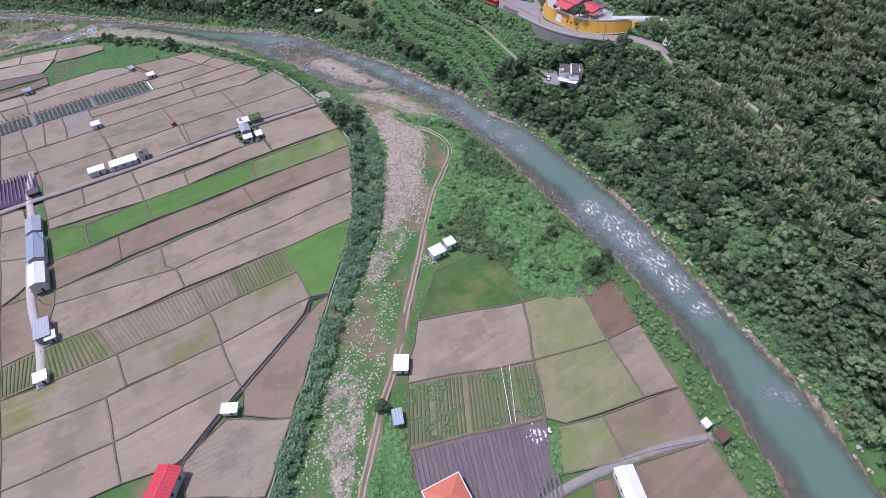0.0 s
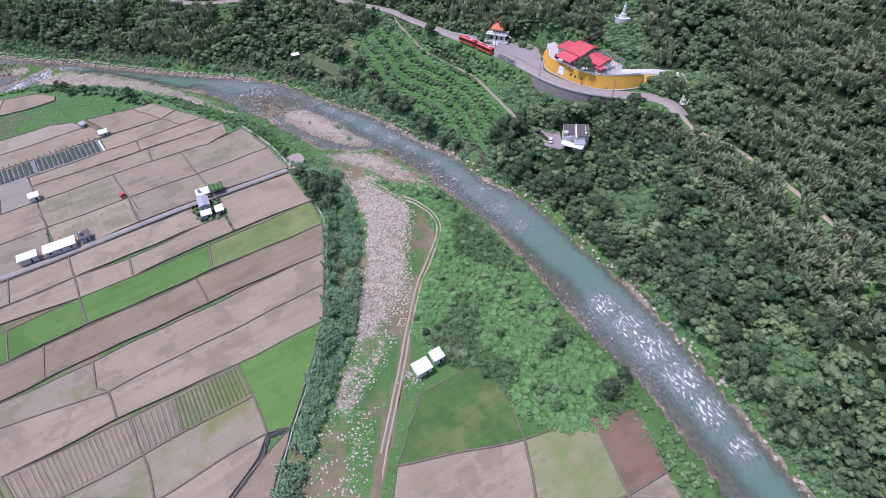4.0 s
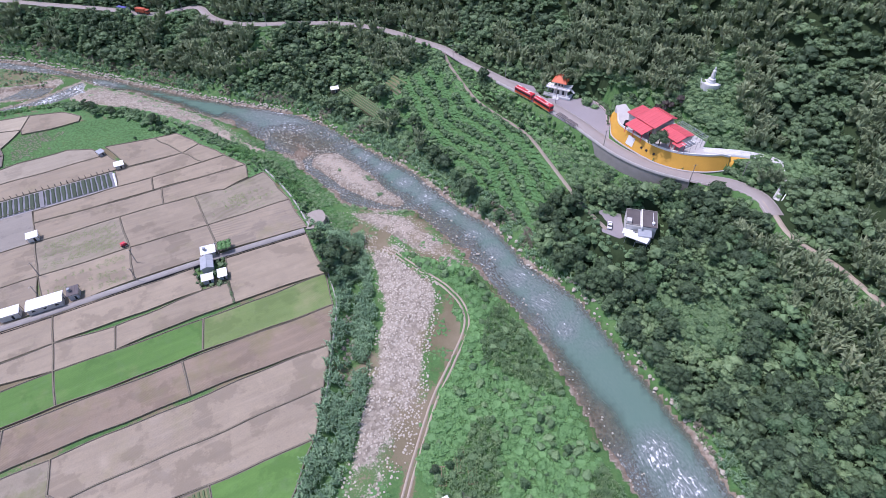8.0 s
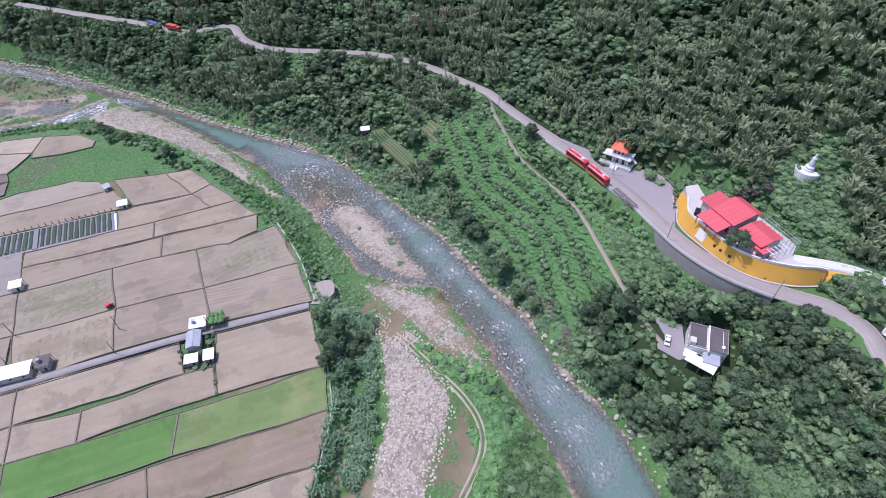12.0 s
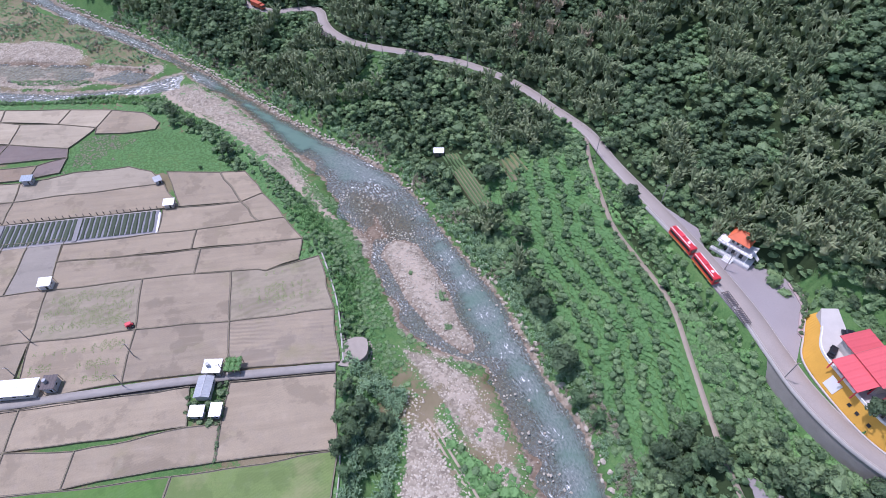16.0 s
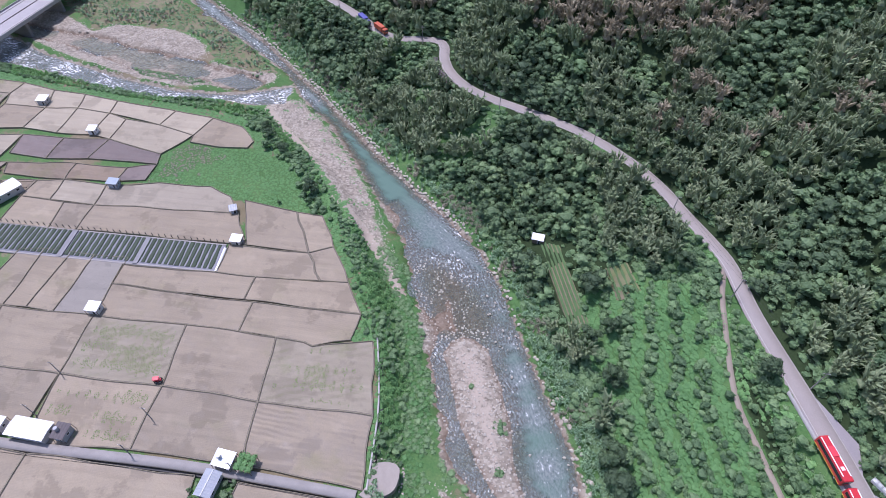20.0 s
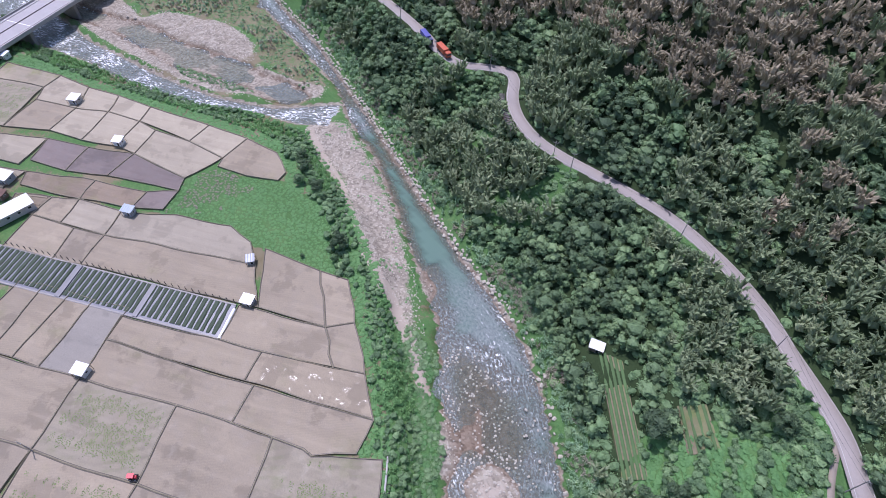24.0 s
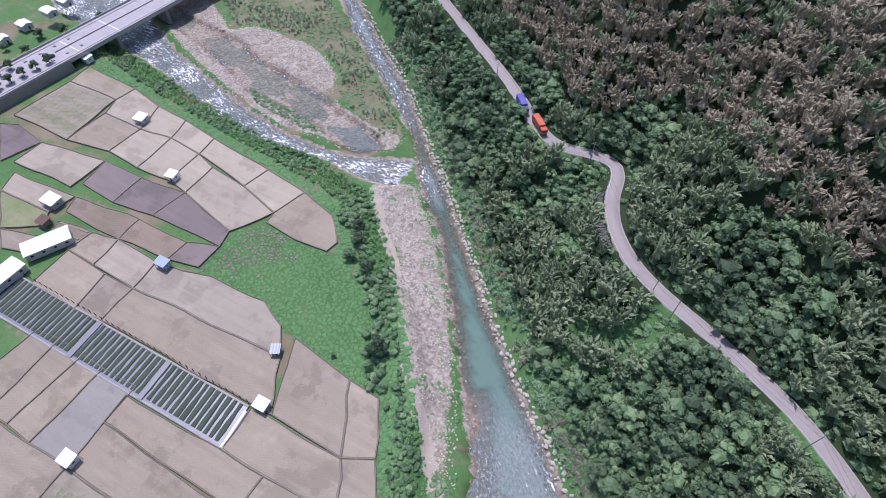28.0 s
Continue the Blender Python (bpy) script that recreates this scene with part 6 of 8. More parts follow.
tagged(scatter("meadow_grass", GRASS, md, (0.5, 0.85), LEAF_MEADOW, 57, -0.08), "rough bright green meadow", "meadow", kind="stuff")
ml = spline([(-236, 344), (-222, 342), (-205, 338), (-190, 336), (-176, 330), (-163, 322), (-150, 313)], 0.8)
ml = np.vstack([ml + np.random.RandomState(k).normal(0, 2.0, ml.shape) for k in (1, 2)])
ml = ml[off_fields(ml, 1.0)]
tagged(scatter("shrubs", BUSH, ml, (0.7, 1.5), LEAF_BUSH, 58, -0.1), "dense dark shrubs at the meadow edge", "shrubs", kind="stuff")
rb = spread(-330, 125, 50, 410, 1.7, 61)
_, _, rbz = land(rb)
fringe = rbz["hill"] & (rbz["dr"] > np.where(rb[:, 0] > -110, 0.7, 2.4)) & (rbz["dr"] < 9)
tan = fringe & (rolling(rb, 0.03, 0.2) > np.where(rb[:, 0] > -110, 0.8, 0.1))
tagged(scatter("dry_reeds", REED, rb[tan], (0.5, 0.95), LEAF_TAN, 62, -0.1), "pale dry reeds on the far bank", "reeds", kind="stuff")
tagged(scatter("reeds", REED, rb[fringe & ~tan & (rolling(rb, 0.02, 0.2) > -1.1)], (0.6, 1.2), LEAF_REED, 63, -0.1), "green reeds along the far bank", "reeds", kind="stuff")

# stones
rsn = np.random.RandomState(5)
PEBBLE = []
for k in range(4):
    v, f = ICO1
    PEBBLE.append((v * (1 + 0.18 * rsn.standard_normal((len(v), 1))) * np.array([1.0, 0.8, 0.55]), f))
sp = spread(-400, 60, 20, 400, 1.05, 71)
_, _, spz = land(sp)
dry = ~spz["river"] & ~spz["hill"]
for shape, chance, sc, words in ((STONES, 1.0, (0.10, 0.55), "pale stones of the dry gully"), (POINT_BAR, 0.75, (0.14, 0.42), "grey cobbles of the point bar"), (BRAIDS, 0.5, (0.15, 0.5), "cobbles between the streams"), (BAR, 0.5, (0.12, 0.4), "cobbles of the river bar")):
    m = (poly_distance(sp, shape) < 1.5) & dry & (rsn.random_sample(len(sp)) < chance * np.where(sp[:, 1] < 170, 0.55, 1.0)) & (rolling(sp, 0.05, 0.3) > -0.9)
    tagged(scatter("stones", PEBBLE, sp[m], sc, STONE, 72, 0.0), words, "stones", kind="stuff")
wetm = (poly_distance(sp, ISLAND) < 5) & (rsn.random_sample(len(sp)) < 0.5)
tagged(scatter("stones", PEBBLE, sp[wetm], (0.2, 0.6), STONE, 73, 0.0), "cobbles on the sandy island", "stones", kind="stuff")
cobb = (poly_distance(sp, SHOAL) < 1) & spz["river"] & (poly_distance(sp, ISLAND) > 1) & (rsn.random_sample(len(sp)) < 0.5) & (rolling(sp + 6, 0.05, 0.3) > -0.6)
tagged(scatter("stones", PEBBLE, sp[cobb], (0.2, 0.5), STONE, 78, 0.12), "cobbles breaking the shallow riffle", "stones", kind="stuff")
iw_ = spread(-80, -34, 282, 322, 1.5, 95)
iw_ = iw_[(poly_distance(iw_, ISLAND) < -0.8) & (rolling(iw_, 0.04, 0.2) + 0.06 * (iw_[:, 0] + 50) > 1.25)]
tagged(scatter("weeds", VINE, iw_, (0.4, 0.8), LEAF_BUSH, 96, -0.05), "green weeds at the tip of the gravel island", "weeds", kind="stuff")
shallow = spz["river"] & (spz["db"] < 5) & (rsn.random_sample(len(sp)) < 0.14)
tagged(scatter("stones", PEBBLE, sp[shallow], (0.15, 0.5), STONE, 74, 0.25), "wet stones in the shallows", "stones", kind="stuff")
rif = np.zeros(len(sp), bool)
for rx, ry, rr in RAPIDS:
    rif |= (np.hypot(sp[:, 0] - rx, sp[:, 1] - ry) < rr) & spz["river"]
tagged(scatter("stones", PEBBLE, sp[rif & (rsn.random_sample(len(sp)) < 0.08)], (0.2, 0.6), STONE, 75, 1.0), "dark rocks breaking the riffles", "stones", kind="stuff")
bl = spline(BANK_R[2:-2], 1.3)
d_ = np.gradient(bl, axis=0)
nb = np.column_stack([-d_[:, 1], d_[:, 0]]) / np.hypot(d_[:, 0], d_[:, 1])[:, None]
rows_ = [bl + nb * o + rsn.uniform(-0.5, 0.5, bl.shape) for o in (0.2, 1.6)]
revet = np.vstack(rows_)
revet = revet[(rsn.random_sample(len(revet)) < np.where(revet[:, 0] < -118, 0.85, 0.22))]
tagged(scatter("boulders", PEBBLE, revet, (0.45, 1.0), STONE, 76, 0.15), "row of pale boulders along the far bank", "boulders", kind="stuff")
big = np.vstack([bl + nb * o + rsn.uniform(-1.5, 1.5, bl.shape) for o in (-1.5, 0.5, 2.5)])
big = big[(big[:, 0] > -60) & (rsn.random_sample(len(big)) < 0.09)]
tagged(scatter("boulders", PEBBLE, big, (0.4, 1.2), STONE, 77, 0.3), "large boulders at the foot of the wooded bank", "boulders", kind="stuff")


# weeds and seedlings in the fields
ew_ = spread(-27, 34, 43, 101, 1.15, 86)
ed_ = line_distance(ew_, track)[0]
ep_ = np.random.RandomState(15).random_sample(len(ew_))
patch_ = inside(ew_, np.array([(-21, 82), (-16.6, 72), (-8.4, 46), (-24, 44), (-26, 60)], float)) & (ed_ > 1.4) & (np.hypot(ew_[:, 0] + 3.4, ew_[:, 1] - 54.6) > 8)
patch_ |= inside(ew_, np.array([(27.9, 75.5), (30.6, 76.4), (29.4, 61.6), (27.4, 61)], float))
tagged(scatter("weeds", VINE, ew_[patch_], (0.6, 1.1), LEAF_VINE, 87, 0.3), "bright green weeds beside the ridged beds", "weeds", kind="stuff")
plot_ = poly_distance(ew_, np.array([(-17.1, 92.7), (26.1, 100.3), (27.4, 79.6), (-15.5, 69.9)], float)) < -1.0
grown = plot_ & (rolling(ew_, 0.03, 0.2) > -0.25 + 0.9 * np.exp(-((ew_[:, 0] - 6) ** 2 + (ew_[:, 1] - 91) ** 2) / 90)) & (ep_ < 0.75)
tagged(scatter("crop_weeds", VINE, ew_[grown], (0.3, 0.6), LEAF_BUSH, 88, 0.45), "weedy green growth between vegetable rows", "weeds", kind="stuff")
SPROUT = [(OCTA[0] * np.array([0.34, 0.34, 0.10]), OCTA[1]), (OCTA[0] * np.array([0.42, 0.26, 0.12]), OCTA[1])]


def sprouts(corners, seed, dense, words):
    """Blocks of young rice in broken rows across a flooded field."""
    c = np.array(corners, float)
    p = spread(c[:, 0].min(), c[:, 0].max(), c[:, 1].min(), c[:, 1].max(), 0.5, seed)
    p = p[poly_distance(p, c) < -2.0]
    run = (c[1] - c[0]) / np.hypot(*(c[1] - c[0]))
    u, v = (p - c[0]) @ run, (p - c[0]) @ np.array((-run[1], run[0]))
    block = np.sin(u * 2.1 + 0.4 * np.sin(v)) * 0.5 + 0.6 * np.sin(v * 1.05 + 0.8) + 0.45 * rolling(p, 0.03, 0.2)
    mid = np.hypot(*((p - c.mean(0)) / np.ptp(c, 0) * 2.2).T)
    m = (block - 0.7 * mid > 0.05 - dense) & (np.random.RandomState(seed).random_sample(len(p)) < 0.9)
    ob = scatter("rice_seedlings", SPROUT, p[m], (0.4, 0.7), LEAF_SPROUT, seed, 0.47)
    return tagged(ob, words, "rice seedlings", kind="stuff")


sprouts([(-183.1, 239.7), (-156.5, 258.3), (-141.8, 241), (-169.8, 222)], 91, 0.55, "blocks of young green rice in a flooded paddy")
sprouts([(-169.8, 222), (-141.8, 241), (-131, 224), (-155.8, 205.5)], 92, -0.05, "thin blocks of rice seedlings in mud")
sprouts([(-129.6, 275.4), (-104.1, 295.7), (-85.9, 276.9), (-115.6, 257.3)], 93, -0.25, "sparse rice seedlings in mud")
sprouts([(-352.5, 236.4), (-324.8, 254.6), (-342.9, 276.7), (-367.1, 260.7)], 94, 0.4, "bright blocks of young rice near the bridge")


# single trees
def tree(crown, material, girth, clear, seed, words):
    e = empty("tree", 0, 0, 0)
    part("trunk", trunk_bm(clear + 1.5, girth, seed), BARK, e)
    v, f = crown
    mesh_object("crown", v + np.array([0, 0, clear * 0.35]), f, material, e)
    return tagged(e, words, "tree")


TREES = [tree(broad_crown(111, 3.9, 8.5, 10, 640, 0.42), LEAF, 0.28, 2.5, 1, "leafy green broadleaf tree"),
         tree(broad_crown(112, 4.3, 7.6, 11, 680, 0.42), LEAF_DEEP, 0.32, 2.2, 2, "dark green rounded tree"),
         tree(broad_crown(113, 3.2, 8.8, 9, 580, 0.42), LEAF, 0.24, 2.8, 3, "tall green broadleaf tree"),
         tree(broad_crown(114, 3.4, 6.0, 9, 580, 0.40), LEAF_BUSH, 0.2, 1.6, 4, "bushy light green tree")]
for k, (x, y, kind, s) in enumerate((
        (-65, 252, 0, 0.8), (-57, 248, 0, 1.0), (-56, 240.5, 2, 1.0), (-51, 244, 1, 0.9), (-50, 249, 0, 0.8), (-57, 235, 0, 0.85), (-49.5, 237, 3, 0.9), (-52, 230, 3, 0.8), (-61, 243, 2, 0.9),
        (-6.6, 290, 1, 1.35), (-19.5, 307, 1, 1.1), (-26, 313, 0, 1.1), (0.5, 281, 3, 1.0), (-38, 332, 0, 1.0), (8, 277, 3, 0.9), (-14, 300, 3, 0.9), (-33, 322, 3, 0.9), (-50, 340, 0, 0.9), (-46, 347, 0, 0.8),
        (69.2, 291.6, 1, 1.0), (-175, 329, 0, 0.85), (-218, 341, 0, 0.75), (-213, 335, 3, 0.8), (-206, 338, 1, 0.65), (-224, 343, 0, 0.6), (-180, 316, 3, 0.3), (-199, 337, 3, 0.6), (-171, 324, 3, 0.5), (-166, 324, 3, 0.4),
        (-24, 83.7, 1, 0.62), (53, 141, 1, 0.8), (59, 146, 1, 0.7), (14, 148, 3, 0.5), (20, 164, 3, 0.55), (-2, 167, 3, 0.45), (-6, 165, 1, 0.4), (25, 185, 3, 0.5), (33, 176, 3, 0.5), (40, 160, 0, 0.6),
        (45, 277, 3, 0.7), (48, 247, 0, 0.8), (73, 262, 2, 0.8), (77, 268, 3, 0.9), (40, 282, 1, 0.6), (70, 248, 3, 0.9), (44, 252, 3, 0.9), (32, 283, 3, 0.9), (15, 325, 3, 0.55),
        (-52, 377, 1, 0.8), (-40, 376, 0, 0.9), (-58, 383, 2, 0.9), (-66, 376, 3, 0.8), (-47, 371, 1, 0.7), (102, 281, 3, 0.45), (106, 281, 3, 0.4), (99, 283, 3, 0.4), (95, 284, 1, 0.3), (79, 285.5, 3, 0.32), (57, 327, 3, 0.5), (63, 327, 1, 0.5),
        (-100, 229, 3, 0.4), (-103, 226, 3, 0.35), (-98, 232, 3, 0.35), (-106, 228, 3, 0.3), (-400, 245, 0, 0.6), (-412, 252, 1, 0.7), (-420, 262, 0, 0.7), (-408, 236, 3, 0.7), (-428, 280, 0, 0.6))):
    base = TREES[kind]
    m = pose(x, y, height(x, y) - 0.15, 0, 0, 40 * k) @ Matrix.Diagonal((s, s, s * (0.9 + 0.03 * (k % 7)), 1))
    copy_thing(base, m)["group"] = "single trees"
GREY_TREE = tree(broad_crown(115, 3.4, 6.5, 8, 420, 0.42), LEAF_GREY, 0.2, 1.8, 5, "withered grey-brown tree behind the temple")
GREY_TREE.matrix_world = pose(76.6, 318.6, height(76.6, 318.6) - 0.2) @ Matrix.Diagonal((0.85, 0.85, 0.85, 1))
for x, y, s in ((72.6, 319.6, 0.7), (80.2, 317.4, 0.75)):
    copy_thing(GREY_TREE, pose(x, y, height(x, y) - 0.2, 0, 0, 70 * s) @ Matrix.Diagonal((s, s, s, 1)))["group"] = "withered trees"
hg_ = spline([(-100.6, 238.4), (-95, 229.1), (-87.9, 217.4)], 0.8)
hedge_ = tagged(scatter("hedge", BUSH, hg_ + np.random.RandomState(6).normal(0, 0.15, hg_.shape), (0.35, 0.6), LEAF_DEEP, 7, 0.3), "narrow dark hedge on the bund between paddies", "hedge", kind="stuff")
gb_ = np.array([(-102.3, 236.2), (-108.2, 229.0), (-104.6, 228.4), (-99.8, 234.2), (-99.2, 224.4), (-94.6, 226.6), (-105.3, 225.4), (-98.6, 232.0), (-107.6, 231.6), (-96.8, 225.4), (-103.4, 224.2), (-100.6, 231.0)])
tagged(scatter("garden_shrubs", BUSH, gb_, (0.8, 1.25), LEAF_DEEP, 8, 0.1), "dark garden shrubs round the huts", "shrubs", kind="stuff")
rs5 = np.random.RandomState(9)
slope_trees = fpnt[(fsd < 0) & ~bamboo_zone & (fpnt[:, 0] > -60) & (fpnt[:, 0] < 125) & (fpnt[:, 1] > 120)]
slope_trees = slope_trees[rs5.permutation(len(slope_trees))[:190]] + rs5.uniform(-1.5, 1.5, (min(190, len(slope_trees)), 2))
tz = land(slope_trees)[0]
for k, ((x, y), z) in enumerate(zip(slope_trees, tz)):
    s = rs5.uniform(0.7, 1.15)
    t_ = copy_thing(TREES[int(rs5.randint(0, 4))], pose(x, y, z - 0.2, 0, 0, rs5.uniform(0, 360)) @ Matrix.Diagonal((s, s, s * rs5.uniform(0.9, 1.15), 1)))
    t_["group"] = "trees on the slope"
for base, (x, y) in zip(TREES, ((98, 232), (92, 240), (30, 278), (36, 276))):
    base.matrix_world = pose(x, y, height(x, y) - 0.2)


# ---- buildings ----
def sheet_bm(width, at, thick, pitch=0.45, depth=0.07):
    """A ribbed roof sheet as one connected shell; at(u, v) gives its mean surface."""
    bm = bmesh.new()
    n = max(4, 2 * int(width / pitch))
    top, low = [], []
    for v in (0.0, 1.0):
        for k in range(n + 1):
            x, y, z = at(k / n, v)
            top.append(bm.verts.new((x, y, z + thick + (depth if k % 4 == 0 else 0.0))))
            low.append(bm.verts.new((x, y, z)))
    for k in range(n):
        bm.faces.new((top[k], top[k + 1], top[n + 2 + k], top[n + 1 + k]))
        bm.faces.new((low[k], low[k + 1], low[n + 2 + k], low[n + 1 + k]))
        bm.faces.new((top[k], top[k + 1], low[k + 1], low[k]))
        bm.faces.new((top[n + 1 + k], top[n + 2 + k], low[n + 2 + k], low[n + 1 + k]))
    for a, b in ((0, n + 1), (n, 2 * n + 1)):
        bm.faces.new((top[a], top[b], low[b], low[a]))
    bmesh.ops.recalc_face_normals(bm, faces=bm.faces)
    return bm


def flat_sheet(sx, sy, thick=0.1):
    return sheet_bm(sx, lambda u, v: (-sx / 2 + sx * u, -sy / 2 + sy * v, 0.0), thick)


def gable_bm(sx, sy, rise, over, thick=0.12, side=1):
    """One slope of a ridged roof that runs along x, falling to side * y; the ridge is at z = rise."""
    hx, hy = sx / 2 + over, sy / 2 + over
    drop = rise * over / (sy / 2)
    return sheet_bm(2 * hx, lambda u, v: (-hx + 2 * hx * u, side * hy * v, rise - (rise + drop) * v), thick)


def walls_bm(sx, sy, h, rise=0.0):
    """Outer walls with gable ends along x."""
    bm = box_bm(sx, sy, h, (0, 0, 0), 0.03)
    if rise:
        for x in (-sx / 2, sx / 2):
            lo = [bm.verts.new((x + d, y, z)) for d in (-0.08, 0.08) for y, z in ((-sy / 2, h), (sy / 2, h), (0, h + rise))]
            bm.faces.new(lo[:3])
            bm.faces.new(lo[3:])
    bmesh.ops.recalc_face_normals(bm, faces=bm.faces)
    return bm


def opening(parent, name, x, y, z, w, h, turn, label=""):
    """A window or door set into a wall: frame and dark pane as one sub-assembly."""
    f = bmesh.new()
    for dx, dz, sx, sz in ((-w / 2, 0, 0.08, h), (w / 2, 0, 0.08, h), (0, 0, w, 0.08), (0, h - 0.08, w, 0.08)):
        box_bm(sx, 0.14, sz, (dx, 0, dz), 0.0, f)
    ob = part(name, f, WHITE, parent, label)
    ob.matrix_local = pose(x, y, z, 0, 0, turn)
    pane = part("pane", box_bm(w - 0.06, 0.05, h - 0.1, (0, 0, 0.05)), GLASS, ob)
    return ob


def farm_house(name, x, y, z, turn, sx, sy, h, rise, wall_mat, roof_mat, words, category="shed", over=0.35, windows=2):
    e = empty(name, x, y, z, turn)
    part("wall", walls_bm(sx, sy, h, rise), wall_mat, e)
    for s in (1, -1):
        r = part("roof_slope", gable_bm(sx, sy, rise, over, 0.1, s), roof_mat, e)
        r.location = (0, 0, h)
    part("ridge_cap", box_bm(sx + 2 * over, 0.35, 0.12, (0, 0, h + rise + 0.06), 0.04), roof_mat, e)
    for k in range(windows):
        u = (k + 0.5) / windows * sx - sx / 2
        for s in (1, -1):
            opening(e, "window", u, s * sy / 2, h * 0.42, min(1.2, sx / windows * 0.5), h * 0.34, 0)
    opening(e, "door", sx / 2, sy * 0.1, 0.05, 1.0, 2.0, 90)
    return tagged(e, words, category)


def lean_hut(name, x, y, z, turn, sx, sy, h, wall_mat, roof_mat, words, category="hut", fall=0.35, over=0.4, tank=False):
    """A small field hut with one sloping roof sheet on walls and corner posts."""
    e = empty(name, x, y, z, turn)
    part("wall", walls_bm(sx, sy, h), wall_mat, e)
    r = part("roof", flat_sheet(sx + 2 * over, sy + 2 * over), roof_mat, e)
    r.matrix_local = pose(0, 0, h + 0.12, math.degrees(math.atan2(fall, sy)), 0, 0)
    for px in (-1, 1):
        for py in (-1, 1):
            part("post", box_bm(0.12, 0.12, h + 0.1, (px * (sx / 2 + over * 0.7), py * (sy / 2 + over * 0.7), 0)), WOOD, e)
    opening(e, "door", sx * 0.15, -sy / 2, 0.05, 0.9, min(2.0, h * 0.85), 0)
    opening(e, "window", sx / 2, 0, h * 0.45, 0.9, h * 0.3, 90)
    if tank:
        bm = bmesh.new()
        bmesh.ops.create_cone(bm, cap_ends=True, segments=14, radius1=0.6, radius2=0.6, depth=1.3, matrix=Matrix.Translation((-sx / 4, 0, h + 1.0)))
        part("water_tank", bm, GREY_METAL, e, "steel water tank")
    return tagged(e, words, category)


def flat(y):
    return float(plain_height(y)) + 0.02


LANE_T = -61
farm_house("farm_shed", -178.5, 167, flat(165), LANE_T, 10, 5.4, 3.0, 0.9, GREY_METAL, GREY_METAL, "grey sheet-metal farm shed on the village lane")
farm_house("farm_shed", -170.2, 153.2, flat(153), LANE_T, 15.5, 5.8, 4.0, 1.1, PALE_WALL, BLUE_METAL, "long farm shed with pale blue-grey metal roof", windows=4)
farm_house("farm_house", -162, 138.5, flat(138), LANE_T, 12, 5.4, 4.6, 1.0, PALE_WALL, WHITE_METAL, "farm house with bright white gabled roof", "house", windows=3)
lean_hut("farm_shed", -148.6, 114.2, flat(114), LANE_T + 90, 4.6, 8.5, 3.4, OLD_CONCRETE, GREY_METAL, "concrete farm shed with grey sheet roof", "shed")
lean_hut("hut", -144.6, 111.6, flat(111), LANE_T + 90, 3.0, 3.2, 2.6, GREY_METAL, WHITE_METAL, "small lean-to with white sheet roof")
lean_hut("hut", -139.6, 95, flat(95), LANE_T + 90, 3.6, 3.6, 2.6, WHITE, WHITE_METAL, "small white field hut beside the lane")
lean_hut("hut", -72.4, 82.6, flat(82), 3, 4.6, 2.8, 2.4, WHITE, WHITE_METAL, "small white pump hut at the ditch")
farm_house("farm_house", -84.6, 56.5, flat(57), 84, 14, 6.6, 4.4, 1.0, PALE_WALL, RED_METAL, "house with crimson metal gabled roof", "house", windows=3)
farm_house("warehouse", 48.2, 55.2, -4.9, -80, 15, 5.2, 3.6, 0.5, WHITE, WHITE_METAL, "long white sheet-metal warehouse by the lane", "warehouse", windows=4)
lean_hut("hut", -18.9, 98.8, -4.8, 0, 4.4, 5.4, 2.7, WHITE, WHITE_METAL, "white hut beside the dirt track", "hut")
lean_hut("hut", -19, 79.6, -4.8, 12, 2.6, 4.6, 2.4, GREY_METAL, BLUE_METAL, "hut with pale blue ribbed roof under a tree")
lean_hut("hut", -7.2, 150.5, -4.7, 32, 5.4, 4.2, 2.8, WHITE, WHITE_METAL, "white cabin beside the grass plot")
lean_hut("hut", -2.2, 154.6, -4.7, 32, 3.6, 3.4, 3.4, WHITE, WHITE_METAL, "taller white cabin next to a garden")
lean_hut("pump_house", 78.6, 72.4, -4.9, 35, 3.4, 3.0, 2.4, OLD_CONCRETE, plain("rust_sheet", (0.16, 0.09, 0.07), 0.8), "riverside pump shed with rusty brown roof", "pump house")
lean_hut("hut", 75.4, 76.4, -4.9, 35, 1.9, 1.9, 1.9, WHITE, WHITE_METAL, "small white pump cabinet by the river")
lean_hut("hut", -184.3, 241.4, 0.0, 34, 3.8, 3.2, 2.6, WHITE, WHITE_METAL, "white field hut at a paddy corner")
lean_hut("hut", -174.6, 292, 0.0, 34, 3.6, 3.0, 2.3, PALE_WALL, WHITE_METAL, "white field hut with a bush beside it")
lean_hut("hut", -189.6, 301, 0.0, 60, 2.4, 2.6, 2.0, GREY_METAL, GREY_METAL, "small grey tool hut at a paddy corner")
lean_hut("hut", -239.4, 277.2, 0.0, 34, 4.0, 2.8, 2.6, GREY_METAL, BLUE_METAL, "dark grey metal hut at a paddy corner")
lean_hut("hut", -281, 289, 0.0, 40, 3.4, 3.2, 2.6, WHITE, WHITE_METAL, "white field hut beside a lane")
lean_hut("hut", -322, 284.6, 0.0, 40, 4.2, 4.0, 2.6, PALE_WALL, WHITE_METAL, "white-roofed hut among pale paddies")
lean_hut("hut", -379.5, 270, 0.0, 30, 4.0, 3.6, 2.6, WHITE, WHITE_METAL, "white-roofed hut near the bridge")
lean_hut("hut", -288.3, 246.6, 0.0, 34, 6.0, 4.4, 2.8, GREY_METAL, WHITE_METAL, "white-roofed shed beside a weedy field")
